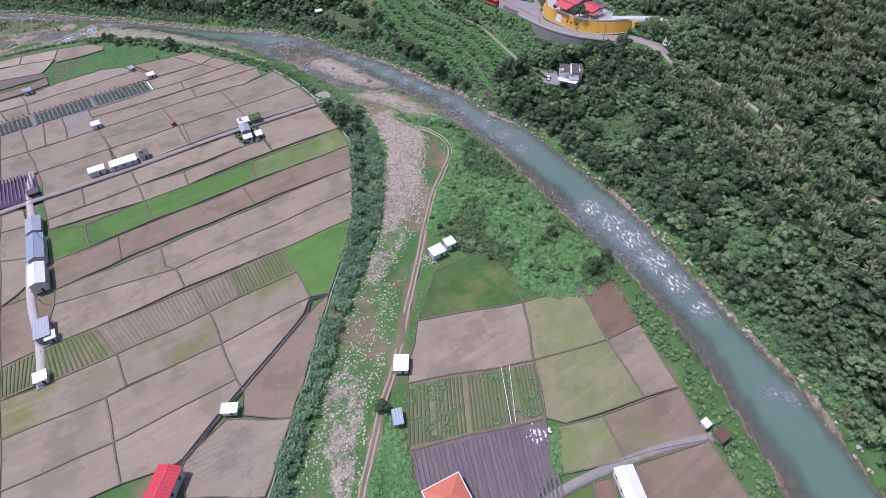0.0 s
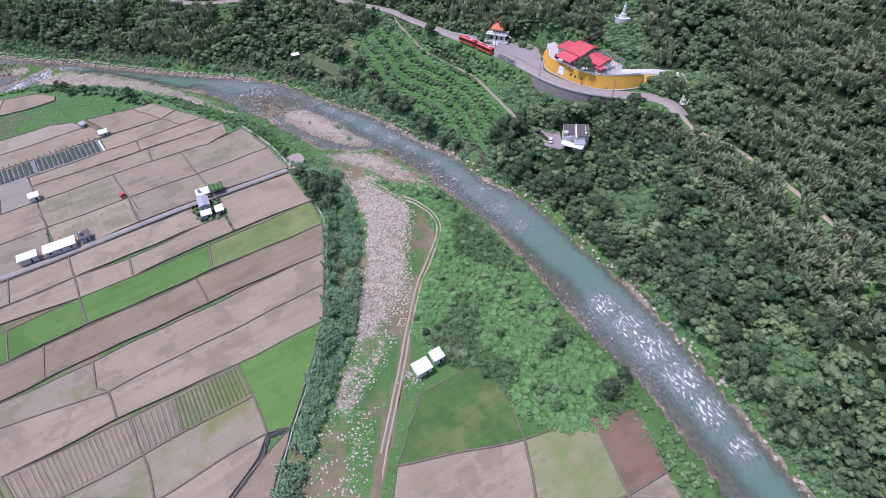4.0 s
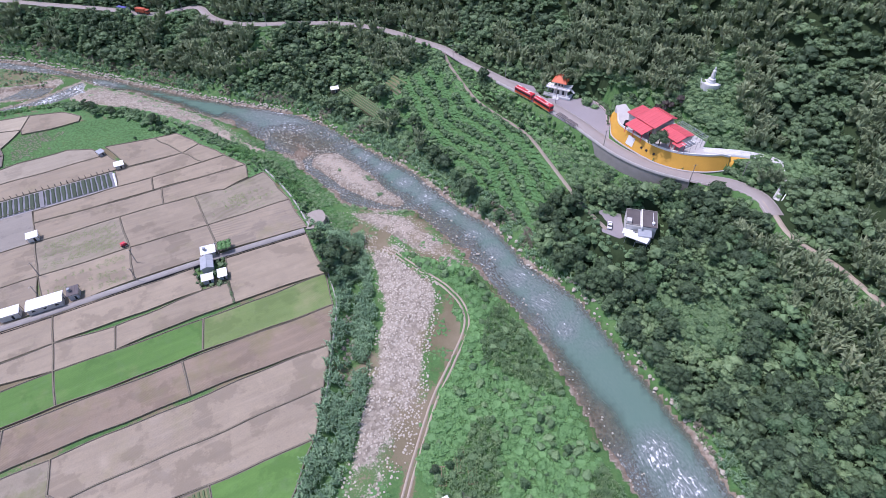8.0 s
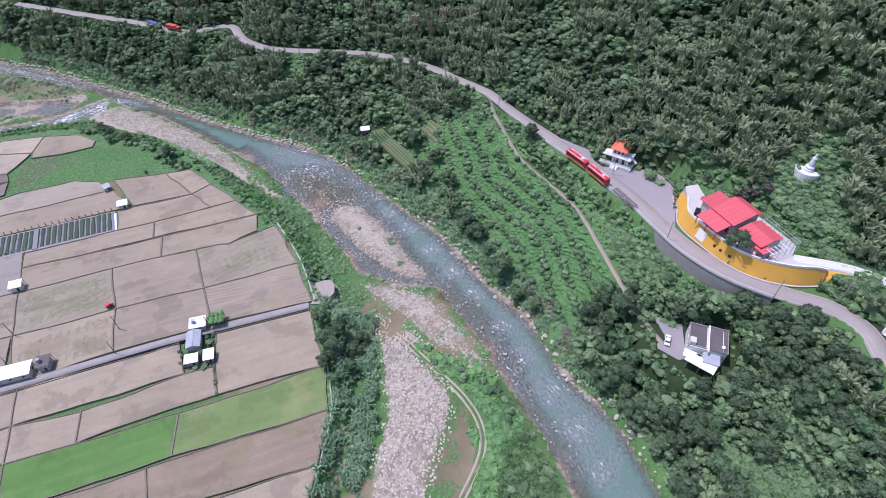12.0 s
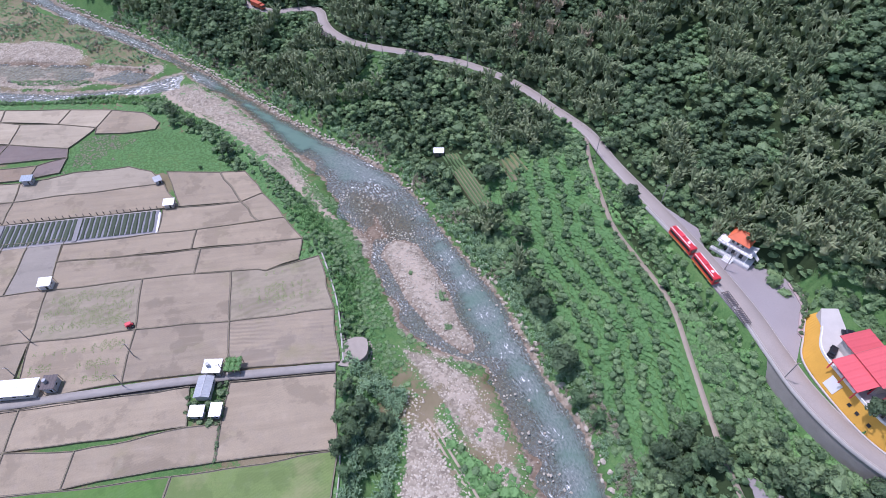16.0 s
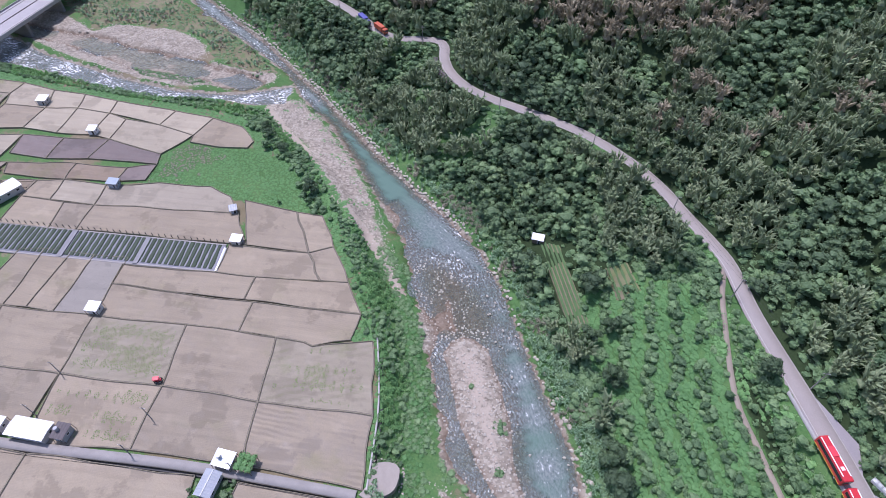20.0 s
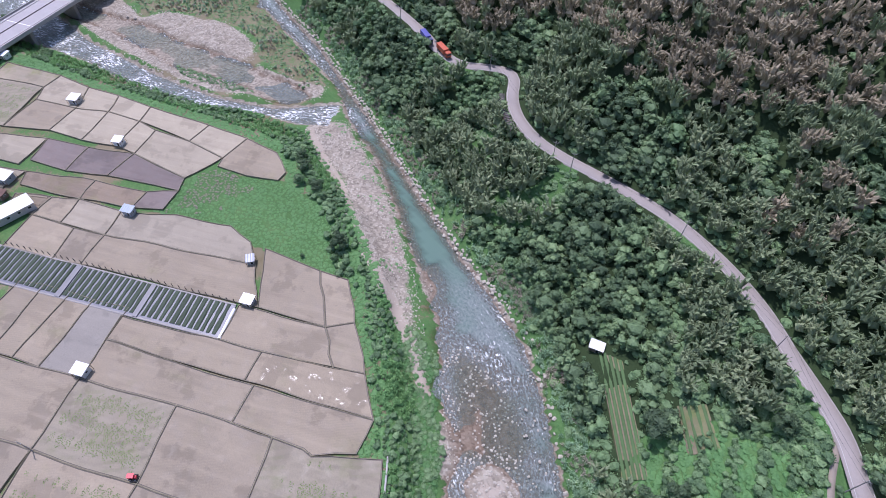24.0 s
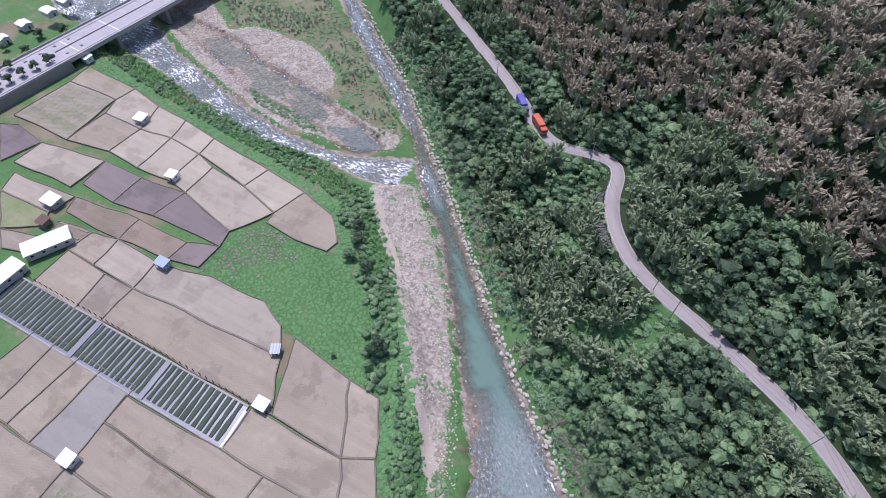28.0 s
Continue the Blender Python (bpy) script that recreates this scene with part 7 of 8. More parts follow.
farm_house("farm_shed", -267, 243.5, 0.0, 96, 15, 6.6, 3.2, 0.5, PALE_WALL, WHITE_METAL, "large white-roofed farm shed", windows=4)
farm_house("farm_shed", -258.5, 229, 0.0, 124, 13, 6.5, 3.2, 0.5, PALE_WALL, WHITE_METAL, "white-roofed shed beside the nursery beds", windows=3)
lean_hut("hut", -279, 243, 0.0, 34, 3.5, 3.2, 2.4, WOOD, plain("brown_sheet", (0.14, 0.08, 0.06), 0.8), "brown-roofed hut beside a shed")
# the long white house and the cluster at the lane
farm_house("farm_house", -156.5, 208.8, 0.0, 31, 11.5, 5.2, 2.8, 0.3, PALE_WALL, WHITE_METAL, "long white-roofed house on the farm lane", "house", windows=3)
lean_hut("hut", -166.5, 202.6, 0.0, 31, 6.5, 3.4, 2.9, PALE_WALL, WHITE_METAL, "white-roofed annex of the lane house")
lean_hut("hut", -148.8, 214.4, 0.0, 31, 3.4, 4.0, 2.9, GREY_METAL, DARK_ROOF, "dark-roofed store with water tanks", tank=True)
lean_hut("hut", -107, 240.3, 0.0, 27, 5.0, 4.0, 2.8, PALE_WALL, WHITE_METAL, "white-roofed shed on the lane", tank=True)
arb = empty("arbour", -101.6, 243.6, 0.0, 27)
for px in (-2.3, 2.3):
    for py in (-2.2, 2.2):
        part("post", box_bm(0.16, 0.16, 2.8, (px, py, 0), 0.02), WOOD, arb)
part("roof", box_bm(5.2, 5.0, 0.18, (0, 0, 2.8), 0.04), WOOD, arb)
v_, f_ = clump_cloud(np.random.RandomState(8), [(x, y, 3.0) for x in (-1.6, 0, 1.6) for y in (-1.5, 0, 1.5)], [(1.2, 1.2, 0.35)] * 9, 460, 0.30)
mesh_object("creeper", v_, f_, LEAF_VINE, arb)["label"] = "creeper over the roof"
tagged(arb, "arbour with roof overgrown by green creeper", "arbour")
farm_house("farm_house", -104.6, 233.6, 0.0, 117, 6.6, 4.2, 2.8, 0.7, PALE_WALL, GREY_METAL, "small house with grey gabled roof", "house", windows=2)
lean_hut("hut", -101.4, 226.6, 0.0, 27, 3.8, 2.8, 2.3, GREY_METAL, WHITE_METAL, "patchy white-roofed shelter in a garden")
lean_hut("hut", -96.6, 229.4, 0.0, 27, 2.8, 3.6, 2.3, GREY_METAL, WHITE_METAL, "white-roofed shelter at the garden edge")
lean_hut("hut", -87.6, 366, height(-87.6, 366), 25, 3.9, 2.5, 2.4, WOOD, WHITE_METAL, "white-roofed hut above vegetable beds")

# salmon hip-roofed house by the ridged beds
hs = empty("house", -3.4, 54.6, -4.9, 27)
part("wall", walls_bm(11, 9, 4.2), PALE_WALL, hs)


def hip_bm(sx, sy, rise, ridge, thick=0.14):
    bm = bmesh.new()
    b = [bm.verts.new(q) for q in ((-sx / 2, -sy / 2, 0), (sx / 2, -sy / 2, 0), (sx / 2, sy / 2, 0), (-sx / 2, sy / 2, 0))]
    u = [bm.verts.new(q) for q in ((-sx / 2, -sy / 2, thick), (sx / 2, -sy / 2, thick), (sx / 2, sy / 2, thick), (-sx / 2, sy / 2, thick))]
    r = [bm.verts.new((-ridge / 2, 0, rise)), bm.verts.new((ridge / 2, 0, rise))]
    bm.faces.new(b[::-1])
    for i in range(4):
        bm.faces.new((b[i], b[(i + 1) % 4], u[(i + 1) % 4], u[i]))
    bm.faces.new((u[0], u[1], r[1], r[0]))
    bm.faces.new((u[2], u[3], r[0], r[1]))
    bm.faces.new((u[1], u[2], r[1]))
    bm.faces.new((u[3], u[0], r[0]))
    return bm


SALMON = plain("salmon_roof_tile", (0.68, 0.21, 0.13), 0.7, scale=0.6)
part("roof", hip_bm(11.4, 9.4, 2.2, 2.5), SALMON, hs, "salmon tiled hip roof").location = (0, 0, 4.2)
for sx, sy, x, y in ((11.9, 0.3, 0, 4.8), (11.9, 0.3, 0, -4.8), (0.3, 9.3, 5.8, 0), (0.3, 9.3, -5.8, 0)):
    part("gutter", box_bm(sx, sy, 0.3, (x, y, 4.1), 0.05), WHITE, hs, "white gutter")
for u in (-3, 3):
    opening(hs, "window", u, -4.5, 1.6, 1.4, 1.2, 0)
    opening(hs, "window", u, 4.5, 1.6, 1.4, 1.2, 0)
opening(hs, "door", 5.5, 0, 0.1, 1.1, 2.1, 90)
tagged(hs, "house with salmon tiled hip roof and white gutters", "house")

# the grey house on the slope
gh = empty("house", 62.2, 263.4, 8.0, -8)
part("wall", box_bm(11.2, 9.2, 5.2, (0, 0.2, 0), 0.04), PALE_WALL, gh)
part("flat_roof", box_bm(5.1, 8.6, 0.22, (-3.0, 0.3, 5.2), 0.04), DARK_ROOF, gh, "dark flat roof")
part("flat_roof", box_bm(5.2, 9.4, 0.22, (3.1, 0.2, 5.5), 0.04), DARK_ROOF, gh, "dark flat roof")
part("lower_roof", box_bm(5.0, 4.2, 0.2, (1.6, -6.2, 3.9), 0.04), GREY_METAL, gh, "grey sheet roof of the lower front room")
part("front_room", box_bm(4.8, 4.0, 3.9, (1.6, -6.2, 0), 0.04), PALE_WALL, gh)
part("parapet", box_bm(0.4, 10.6, 0.9, (0.1, -0.2, 5.2), 0.04), WHITE, gh, "white party wall along the roof")
for sx, sy, x_, y_, z_ in ((0.25, 9.0, -5.6, 0.2, 5.2), (5.4, 0.25, -3.0, 4.7, 5.2), (5.4, 0.25, 3.1, 4.9, 5.5), (0.2, 9.4, 5.7, 0.2, 5.5), (5.2, 0.2, -3.0, -4.1, 5.2)):
    part("parapet", box_bm(sx, sy, 0.55, (x_, y_, z_), 0.03), OLD_CONCRETE, gh)
part("stair_head", box_bm(1.8, 2.2, 1.5, (-4.6, -2.8, 5.2), 0.05), PALE_WALL, gh)
part("drain_pipe", box_bm(0.14, 7.8, 0.14, (4.3, 0.2, 5.72), 0.02), WHITE, gh, "white pipe across the roof")
part("water_tank", box_bm(1.1, 1.1, 1.1, (4.3, -2.6, 5.72), 0.3), WHITE_METAL, gh)
r_ = part("awning", flat_sheet(9.0, 4.6, 0.1), WHITE_METAL, gh, "white sheet-metal awning")
r_.matrix_local = pose(-1.2, -8.6, 3.5, -9, 0, -18)
r_ = part("awning", flat_sheet(3.6, 3.4, 0.1), WHITE_METAL, gh, "white sheet-metal awning")
r_.matrix_local = pose(-4.6, -6.2, 3.2, -6, 0, -10)
for u, w_ in ((-5.2, -9.2), (-1.6, -10.4), (2.6, -11.0), (-5.6, -5.0)):
    part("post", box_bm(0.14, 0.14, 3.2, (u, w_, 0)), GREY_METAL, gh)
for u in (-4, -1.6):
    opening(gh, "window", u, -4.42, 1.2, 1.2, 1.2, 0)
for u in (-2.8, 0.2, 3.2):
    opening(gh, "window", -5.62, u, 2.9, 1.2, 1.2, 90)
    opening(gh, "window", 5.62, u, 2.9, 1.2, 1.2, 90)
tagged(gh, "grey concrete house with dark flat roofs and white awnings", "house")
yard = prism_bm([(43.4, 279.6), (45.4, 281.2), (50.8, 275), (56.4, 272.9), (56.6, 258.4), (54.4, 257.2), (48.0, 260.4), (47.8, 270.6)], 7.2, 8.06)
tagged(part("yard", yard, LOT), "grey concrete yard of the slope house", "yard", kind="structure")

# planting bed at the edge of the parking area, slatted deck at the hairpin
bed_ = [(48.4, 333.2), (50.8, 329.3), (52.4, 326.0), (51.8, 314.6), (53.2, 313.6), (53.6, 318.7), (54.4, 326.0), (53.6, 330.0), (50.8, 334.4)]
bed = tagged(part("planting_bed", prism_bm(bed_, 21.4, 22.4), plain("pinkish_kerb_stone", (0.46, 0.36, 0.35), 0.85)), "curved planting bed with pinkish kerb", "planting bed")
bp_ = spread(47, 56, 312, 336, 0.85, 22)
bp_ = bp_[poly_distance(bp_, np.array(bed_)) < -0.35]
bs_ = scatter("bed_shrubs", BUSH, bp_, (0.4, 0.75), LEAF_DEEP, 23)
co_ = np.empty(len(bs_.data.vertices) * 3, np.float32)
bs_.data.vertices.foreach_get("co", co_)
co_ = co_.reshape(-1, 3)
co_[:, 2] += 22.35 - float(np.median(land(bp_)[0]))
bs_.data.vertices.foreach_set("co", co_.ravel())
tagged(bs_, "dark clipped shrubs in the planting bed", "shrubs", kind="stuff")
deck = empty("deck", -167.9, 404.2, 22.0, -24)
part("floor", box_bm(13.0, 2.4, 0.2, (0, 0, -0.1), 0.03), WOOD, deck)
for k in range(13):
    part("slat", box_bm(0.62, 2.6, 0.10, (-6.0 + k, 0, 1.5), 0.02), DARK_ROOF, deck)
for k in range(5):
    for w_ in (-1.1, 1.1):
        part("post", box_bm(0.14, 0.14, 4.6, (-6.0 + 3 * k, w_, -3.0), 0.02), WOOD, deck)
tagged(deck, "dark slatted timber deck on the outer road edge", "deck")

# ---- temple terrace ----
wall_base = spline([(54.0, 323), (53.6, 314), (53.6, 306), (59, 298), (68, 289), (77, 284.6), (87, 283.8), (96, 285.8)], 1.5)
wall_top = spline([(55.8, 323), (55.4, 314), (55.4, 306.4), (60.6, 299.2), (68.8, 290.6), (77.4, 287.0), (87, 286.4), (96.2, 288.0)], 1.5)
ii = np.linspace(0, 1, 60)
wb = np.column_stack([np.interp(ii, np.linspace(0, 1, len(wall_base)), wall_base[:, k]) for k in (0, 1)])
wt = np.column_stack([np.interp(ii, np.linspace(0, 1, len(wall_top)), wall_top[:, k]) for k in (0, 1)])
wtz = 27.9 - 3.6 * smooth(ii, 0.92, 1.0) * 0.3 - 3.5 * (1 - smooth(ii, 0.0, 0.16))
vv = np.vstack([np.column_stack([wb, np.full(60, 21.3)]), np.column_stack([wt, wtz]), np.column_stack([wt + (wt - wb) * 0.18, wtz]), np.column_stack([wt + (wt - wb) * 0.18, np.full(60, 21.3)])])
i0 = np.arange(59)
ff = np.vstack([np.column_stack([r * 60 + i0, r * 60 + i0 + 1, (r + 1) * 60 + i0 + 1, (r + 1) * 60 + i0]) for r in range(3)])[:, ::-1]
yw = tagged(mesh_object("retaining_wall", vv, ff, YELLOW, None, False), "sloping ochre-yellow plastered wall below the temple", "retaining wall", kind="structure")
vv2 = np.vstack([np.column_stack([wb + (wt - wb) * u, np.full(60, 21.95) + h]) for u, h in ((-0.22, 0.0), (-0.22, 0.35), (0.0, 0.4), (0.05, 0.0))])
mesh_object("kerb", vv2, ff, CONCRETE, yw)
ff3 = ff[(ff % 60).min(1) > 7]
vv3 = np.vstack([np.column_stack([wt + (wt - wb) * u, wtz + h]) for u, h in ((-0.05, -0.1), (-0.05, 0.75), (0.12, 0.75), (0.12, -0.1))])
mesh_object("coping", vv3, ff3, WHITE, yw, False)["label"] = "white balustrade wall"
# the relief panel and the four dark marks beside it on the wall
k0 = 27
dxy = wb[k0 + 3] - wb[k0 - 3]
outw = np.array([dxy[1], -dxy[0]]) / np.hypot(*dxy)
sgn = 1 if outw @ (wb[k0] - wt[k0]) > 0 else -1
for u, w, h, mat_, nm in ((-3.2, 3.6, 3.8, WHITE, "panel"), (1.4, 0.9, 0.9, DARK, "sign_bar"), (3.2, 0.9, 0.9, DARK, "sign_bar"), (5.0, 0.9, 0.9, DARK, "sign_bar")):
    f0 = np.clip(int(k0 + u * 1.2), 0, 58)
    q = (wb[f0] * 0.45 + wt[f0] * 0.55) + sgn * outw * 0.12
    t0 = wb[min(f0 + 1, 59)] - wb[f0]
    pn = part(nm, box_bm(w, 0.12, h, (0, 0, -h / 2), 0.02), mat_, yw, "white relief panel" if nm == "panel" else "dark painted character bar")
    pn.matrix_world = pose(q[0], q[1], 24.9, -16, 0, math.degrees(math.atan2(t0[1], t0[0])))
terrace_floor = prism_bm([(55.6, 322), (55.3, 306.4), (60.4, 299.4), (68.8, 290.9), (77.4, 287.2), (87, 286.8), (96.2, 288.4), (96.2, 289), (88, 289), (86.5, 292.2), (88.5, 297), (82, 306.5), (76, 313), (66, 317), (62, 317), (60, 324)], 24.0, 27.5)
TERRACE_TILE = plain("pale_terrace_paving", (0.45, 0.43, 0.41), 0.8, scale=0.3, spread=0.2)
tagged(part("terrace", terrace_floor, TERRACE_TILE), "pale paved temple terrace", "terrace", kind="structure")

tp = empty("temple", 68.6, 302.4, 27.5, -53)


def pitch_roof(name, x0, x1, y0, y1, z0, z1, material, parent, label="", thick=0.16):
    """A ribbed roof sheet over a rectangle, from height z0 at y0 to z1 at y1."""
    return part(name, sheet_bm(x1 - x0, lambda u, v: (x0 + (x1 - x0) * u, y0 + (y1 - y0) * v, z0 + (z1 - z0) * v), thick, 0.9, 0.09), material, parent, label)


# local x runs down the valley along the wall, local y away from the road
part("wall", box_bm(8.8, 11.2, 4.7, (-1.3, 1.9, 0), 0.03), PALE_WALL, tp)
part("wall", box_bm(8.6, 8.2, 3.7, (9.8, 2.2, 0), 0.03), PALE_WALL, tp)
part("wall", box_bm(5.6, 7.6, 3.8, (-8.6, 0.8, 0), 0.03), PALE_WALL, tp)
pitch_roof("main_roof_slope", -6.3, 3.7, -4.4, 4.9, 4.9, 6.5, TEMPLE_RED, tp)
pitch_roof("main_roof_slope", -6.3, 3.7, 4.9, 8.6, 6.5, 5.2, TEMPLE_RED, tp)
part("ridge", box_bm(10.2, 0.5, 0.35, (-1.3, 4.9, 6.55), 0.1), TEMPLE_RED, tp)
for x_ in (-6.3, 3.7):
    b_ = part("barge_board", box_bm(0.3, 9.6, 0.3, (0, 0, 0), 0.05), plain("dull_red_board", (0.38, 0.10, 0.10), 0.6), tp)
    b_.matrix_local = pose(x_, 0.25, 5.62, math.degrees(math.atan2(1.6, 9.3)), 0, 0)
pitch_roof("front_roof", -6.6, 2.9, -10.2, -3.6, 3.5, 4.5, TEMPLE_RED, tp, "coral red sheet roof over the forecourt")
pitch_roof("side_roof", -12.4, -6.6, -3.6, 5.2, 4.0, 4.6, TEMPLE_RED, tp, "coral red sheet roof of the side wing")
pitch_roof("side_roof", 4.6, 14.4, -2.8, 2.6, 3.7, 4.6, TEMPLE_RED, tp)
pitch_roof("side_roof", 4.6, 14.4, 2.6, 7.0, 4.6, 3.9, TEMPLE_RED, tp)
part("ridge", box_bm(9.8, 0.4, 0.25, (9.5, 2.6, 4.7), 0.08), TEMPLE_RED, tp)
pitch_roof("porch_roof", 12.6, 16.6, -3.6, 0.2, 2.9, 3.3, TEMPLE_RED, tp, "small coral red porch roof")
for u in (-6.2, -1.8, 2.6):
    for w_ in (-9.8, -4.6):
        part("column", box_bm(0.3, 0.3, 3.5, (u, w_, 0), 0.05), RED_METAL, tp, "red column")
for u in (5.0, 8.2, 11.4, 14.0):
    part("column", box_bm(0.25, 0.25, 3.6, (u, -2.5, 0), 0.04), RED_METAL, tp, "red column")
for u, w_ in ((12.9, -3.3), (16.3, -3.3), (16.3, 0.0)):
    part("column", box_bm(0.2, 0.2, 2.9, (u, w_, 0), 0.03), RED_METAL, tp, "red column")
for u in (-4.5, -1.3, 1.9):
    opening(tp, "door", u, -3.72, 0.05, 1.4, 2.4, 0)
tagged(tp, "temple hall with coral red sheet-metal roofs", "temple")

# steel frame behind the hall, open and unclad
sf = empty("steel_frame", 68.6, 302.4, 27.5, -53)
for u in (5.0, 8.5, 12.0, 15.5, 18.0):
    for w_ in (7.6, 10.2):
        part("post", box_bm(0.14, 0.14, 4.2, (u, w_, 0), 0.01), GREY_METAL, sf)
    part("rafter", box_bm(0.12, 2.9, 0.14, (u, 8.9, 4.2), 0.01), GREY_METAL, sf)
for w_ in (7.6, 8.9, 10.2):
    part("purlin", box_bm(13.6, 0.12, 0.12, (11.5, w_, 4.34), 0.01), GREY_METAL, sf)
for u in (15.5, 18.0):
    for w_ in (-2.0, 1.5, 5.0):
        part("post", box_bm(0.12, 0.12, 3.4, (u, w_, 0), 0.01), GREY_METAL, sf)
    part("purlin", box_bm(0.12, 9.4, 0.12, (u, 2.6, 3.4), 0.01), GREY_METAL, sf)
for w_ in (-1.2, 0.4, 2.0, 3.6, 5.2):
    part("slat", box_bm(2.7, 0.3, 0.06, (16.75, w_, 3.5), 0.01), WHITE_METAL, sf)
tagged(sf, "open grey steel frame beside the temple hall", "steel frame")

# white ramp that leaves the terrace and drops to the road
ramp_line = spline([(86.5, 290.4), (93, 290.2), (100, 289.7), (106, 288.6), (111, 286.6), (114.4, 282.6), (114.6, 277.4), (112.4, 272.4), (109.6, 268.2)], 1.5)
ramp_z = np.interp(np.linspace(0, 1, len(ramp_line)), (0, 0.35, 0.6, 0.78, 1), (27.55, 27.5, 27.3, 26.0, 22.4))
ramp_z = np.maximum(ramp_z, land(ramp_line)[0] + 0.3)
rmp = tagged(ribbon("ramp", ramp_line, (1.5, 1.45, -1.45, -1.5), (-3.2, 0.0, 0.0, -3.2), plain("white_ramp_concrete", (0.62, 0.61, 0.60), 0.8, scale=0.3, spread=0.15), None, ramp_z), "white concrete ramp dropping from the temple terrace", "ramp", kind="structure")
for off in (1.5, -1.5):
    ribbon("side_wall", ramp_line, (off + 0.14, off + 0.14, off - 0.14, off - 0.14), (-1.0, 0.55, 0.55, -1.0), WHITE, rmp, ramp_z)
low_ = ramp_line[(ramp_line[:, 0] > 95) & (ramp_line[:, 1] > 285)]
tagged(ribbon("retaining_wall", low_, (-1.72, -1.68, -2.9), (-3.4, -0.3, -5.0), YELLOW, None, np.full(len(low_), 27.2)), "ochre-yellow plastered wall below the ramp", "retaining wall", kind="structure")
gs_ = spread(95, 112, 280, 288, 1.05, 81)
gs_ = gs_[inside(gs_, np.array([(96.5, 286.4), (108, 285.6), (108.5, 282.4), (103, 281.4), (97.5, 282.2)], float))]
tagged(scatter("shrubs", BUSH, gs_, (1.0, 1.7), LEAF_DEEP, 82, -0.1), "clipped dark shrubs below the temple wall", "shrubs", kind="stuff")

# the white pavilion with the orange roof
pv = empty("pavilion", 31.8, 339.5, 22.1, -20)
part("base", box_bm(13.0, 8.0, 1.0, (0, 0, 0), 0.08), WHITE, pv)
part("lower_storey", walls_bm(8.4, 5.2, 3.2), PALE_WALL, pv).location = (0, 0.6, 1.0)
part("terrace_slab", box_bm(11.4, 6.8, 0.35, (0, 0, 4.2), 0.06), WHITE, pv)
part("upper_storey", walls_bm(5.0, 3.6, 2.4), PALE_WALL, pv).location = (0, 0.4, 4.5)
part("roof", hip_bm(7.2, 6.0, 2.6, 2.2), ORANGE_TILE, pv, "orange glazed hip roof").location = (0, 0.4, 6.9)
part("ridge", box_bm(2.6, 0.35, 0.5, (0, 0.4, 9.4), 0.1), ORANGE_TILE, pv)
for sx in (-1, 1):
    for sy in (-1, 1):
        c_ = part("hip_ridge", box_bm(4.0, 0.22, 0.25, (0, 0, 0), 0.05), ORANGE_TILE, pv)
        c_.matrix_local = pose(sx * 2.4, 0.4 + sy * 1.5, 8.05, 0, sx * 33, sy * sx * 48)
for u in np.arange(-5.4, 5.5, 1.2):
    for w_, zz_ in ((-3.3, 4.5), (-3.9, 1.0)):
        part("baluster", box_bm(0.16, 0.16, 0.9, (float(u), w_, zz_), 0.02), WHITE, pv)
for w_, zz_, ln in ((-3.3, 5.4, 11.2), (-3.9, 1.9, 12.6), (3.3, 5.4, 11.2)):
    part("handrail", box_bm(ln, 0.2, 0.15, (0, w_, zz_), 0.03), WHITE, pv)
for u in (-4.6, -1.6, 1.6, 4.6):
    part("column", box_bm(0.35, 0.35, 3.3, (u, -3.0, 1.0), 0.05), WHITE, pv)
for u in (-2.6, 0, 2.6):
    opening(pv, "door", u, -2.02, 1.05, 1.2, 2.3, 0)
    opening(pv, "window", u * 0.6, -1.42, 4.9, 1.0, 1.3, 0)
for k in range(4):
    part("step", box_bm(3.0, 0.4, 0.25 * (4 - k), (0, -4.2 - 0.4 * k, 0), 0.03), WHITE, pv)
for s in (-1, 1):
    st = part("stair_wing", box_bm(3.6, 1.4, 0.3, (0, 0, 0), 0.04), WHITE, pv)
    st.matrix_local = pose(s * 5.8, 0.5, 2.8, 0, s * 38, 0)
tagged(pv, "white two-tier shrine pavilion with orange tiled roof", "pavilion")

# white statue on its round plinth
sb = bmesh.new()
sz0 = height(92.8, 324.0)
profile = [(4.3, -3.0), (4.3, 0.5), (4.25, 0.9), (4.0, 0.9), (3.95, 0.45), (1.75, 0.5), (1.7, 1.2), (1.35, 1.3), (1.55, 1.8), (1.5, 2.1), (1.0, 2.3), (0.85, 2.5), (1.05, 3.2), (0.95, 4.1), (0.85, 4.9), (0.9, 5.4), (0.62, 5.8), (0.32, 6.0), (0.46, 6.4), (0.40, 6.8), (0.14, 7.2)]
ring = []
for r, h in profile:
    ring.append([sb.verts.new((r * math.cos(a) * (0.8 if h > 3 else 1.0), r * math.sin(a), h)) for a in np.arange(16) * math.tau / 16])
for lo, hi in zip(ring, ring[1:]):
    for k in range(16):
        sb.faces.new((lo[k], lo[(k + 1) % 16], hi[(k + 1) % 16], hi[k]))
sb.faces.new(ring[-1])
st_ = part("statue", sb, STATUE)
st_.location = (92.8, 324.0, sz0)
tagged(st_, "large white stone statue on a round plinth", "statue")


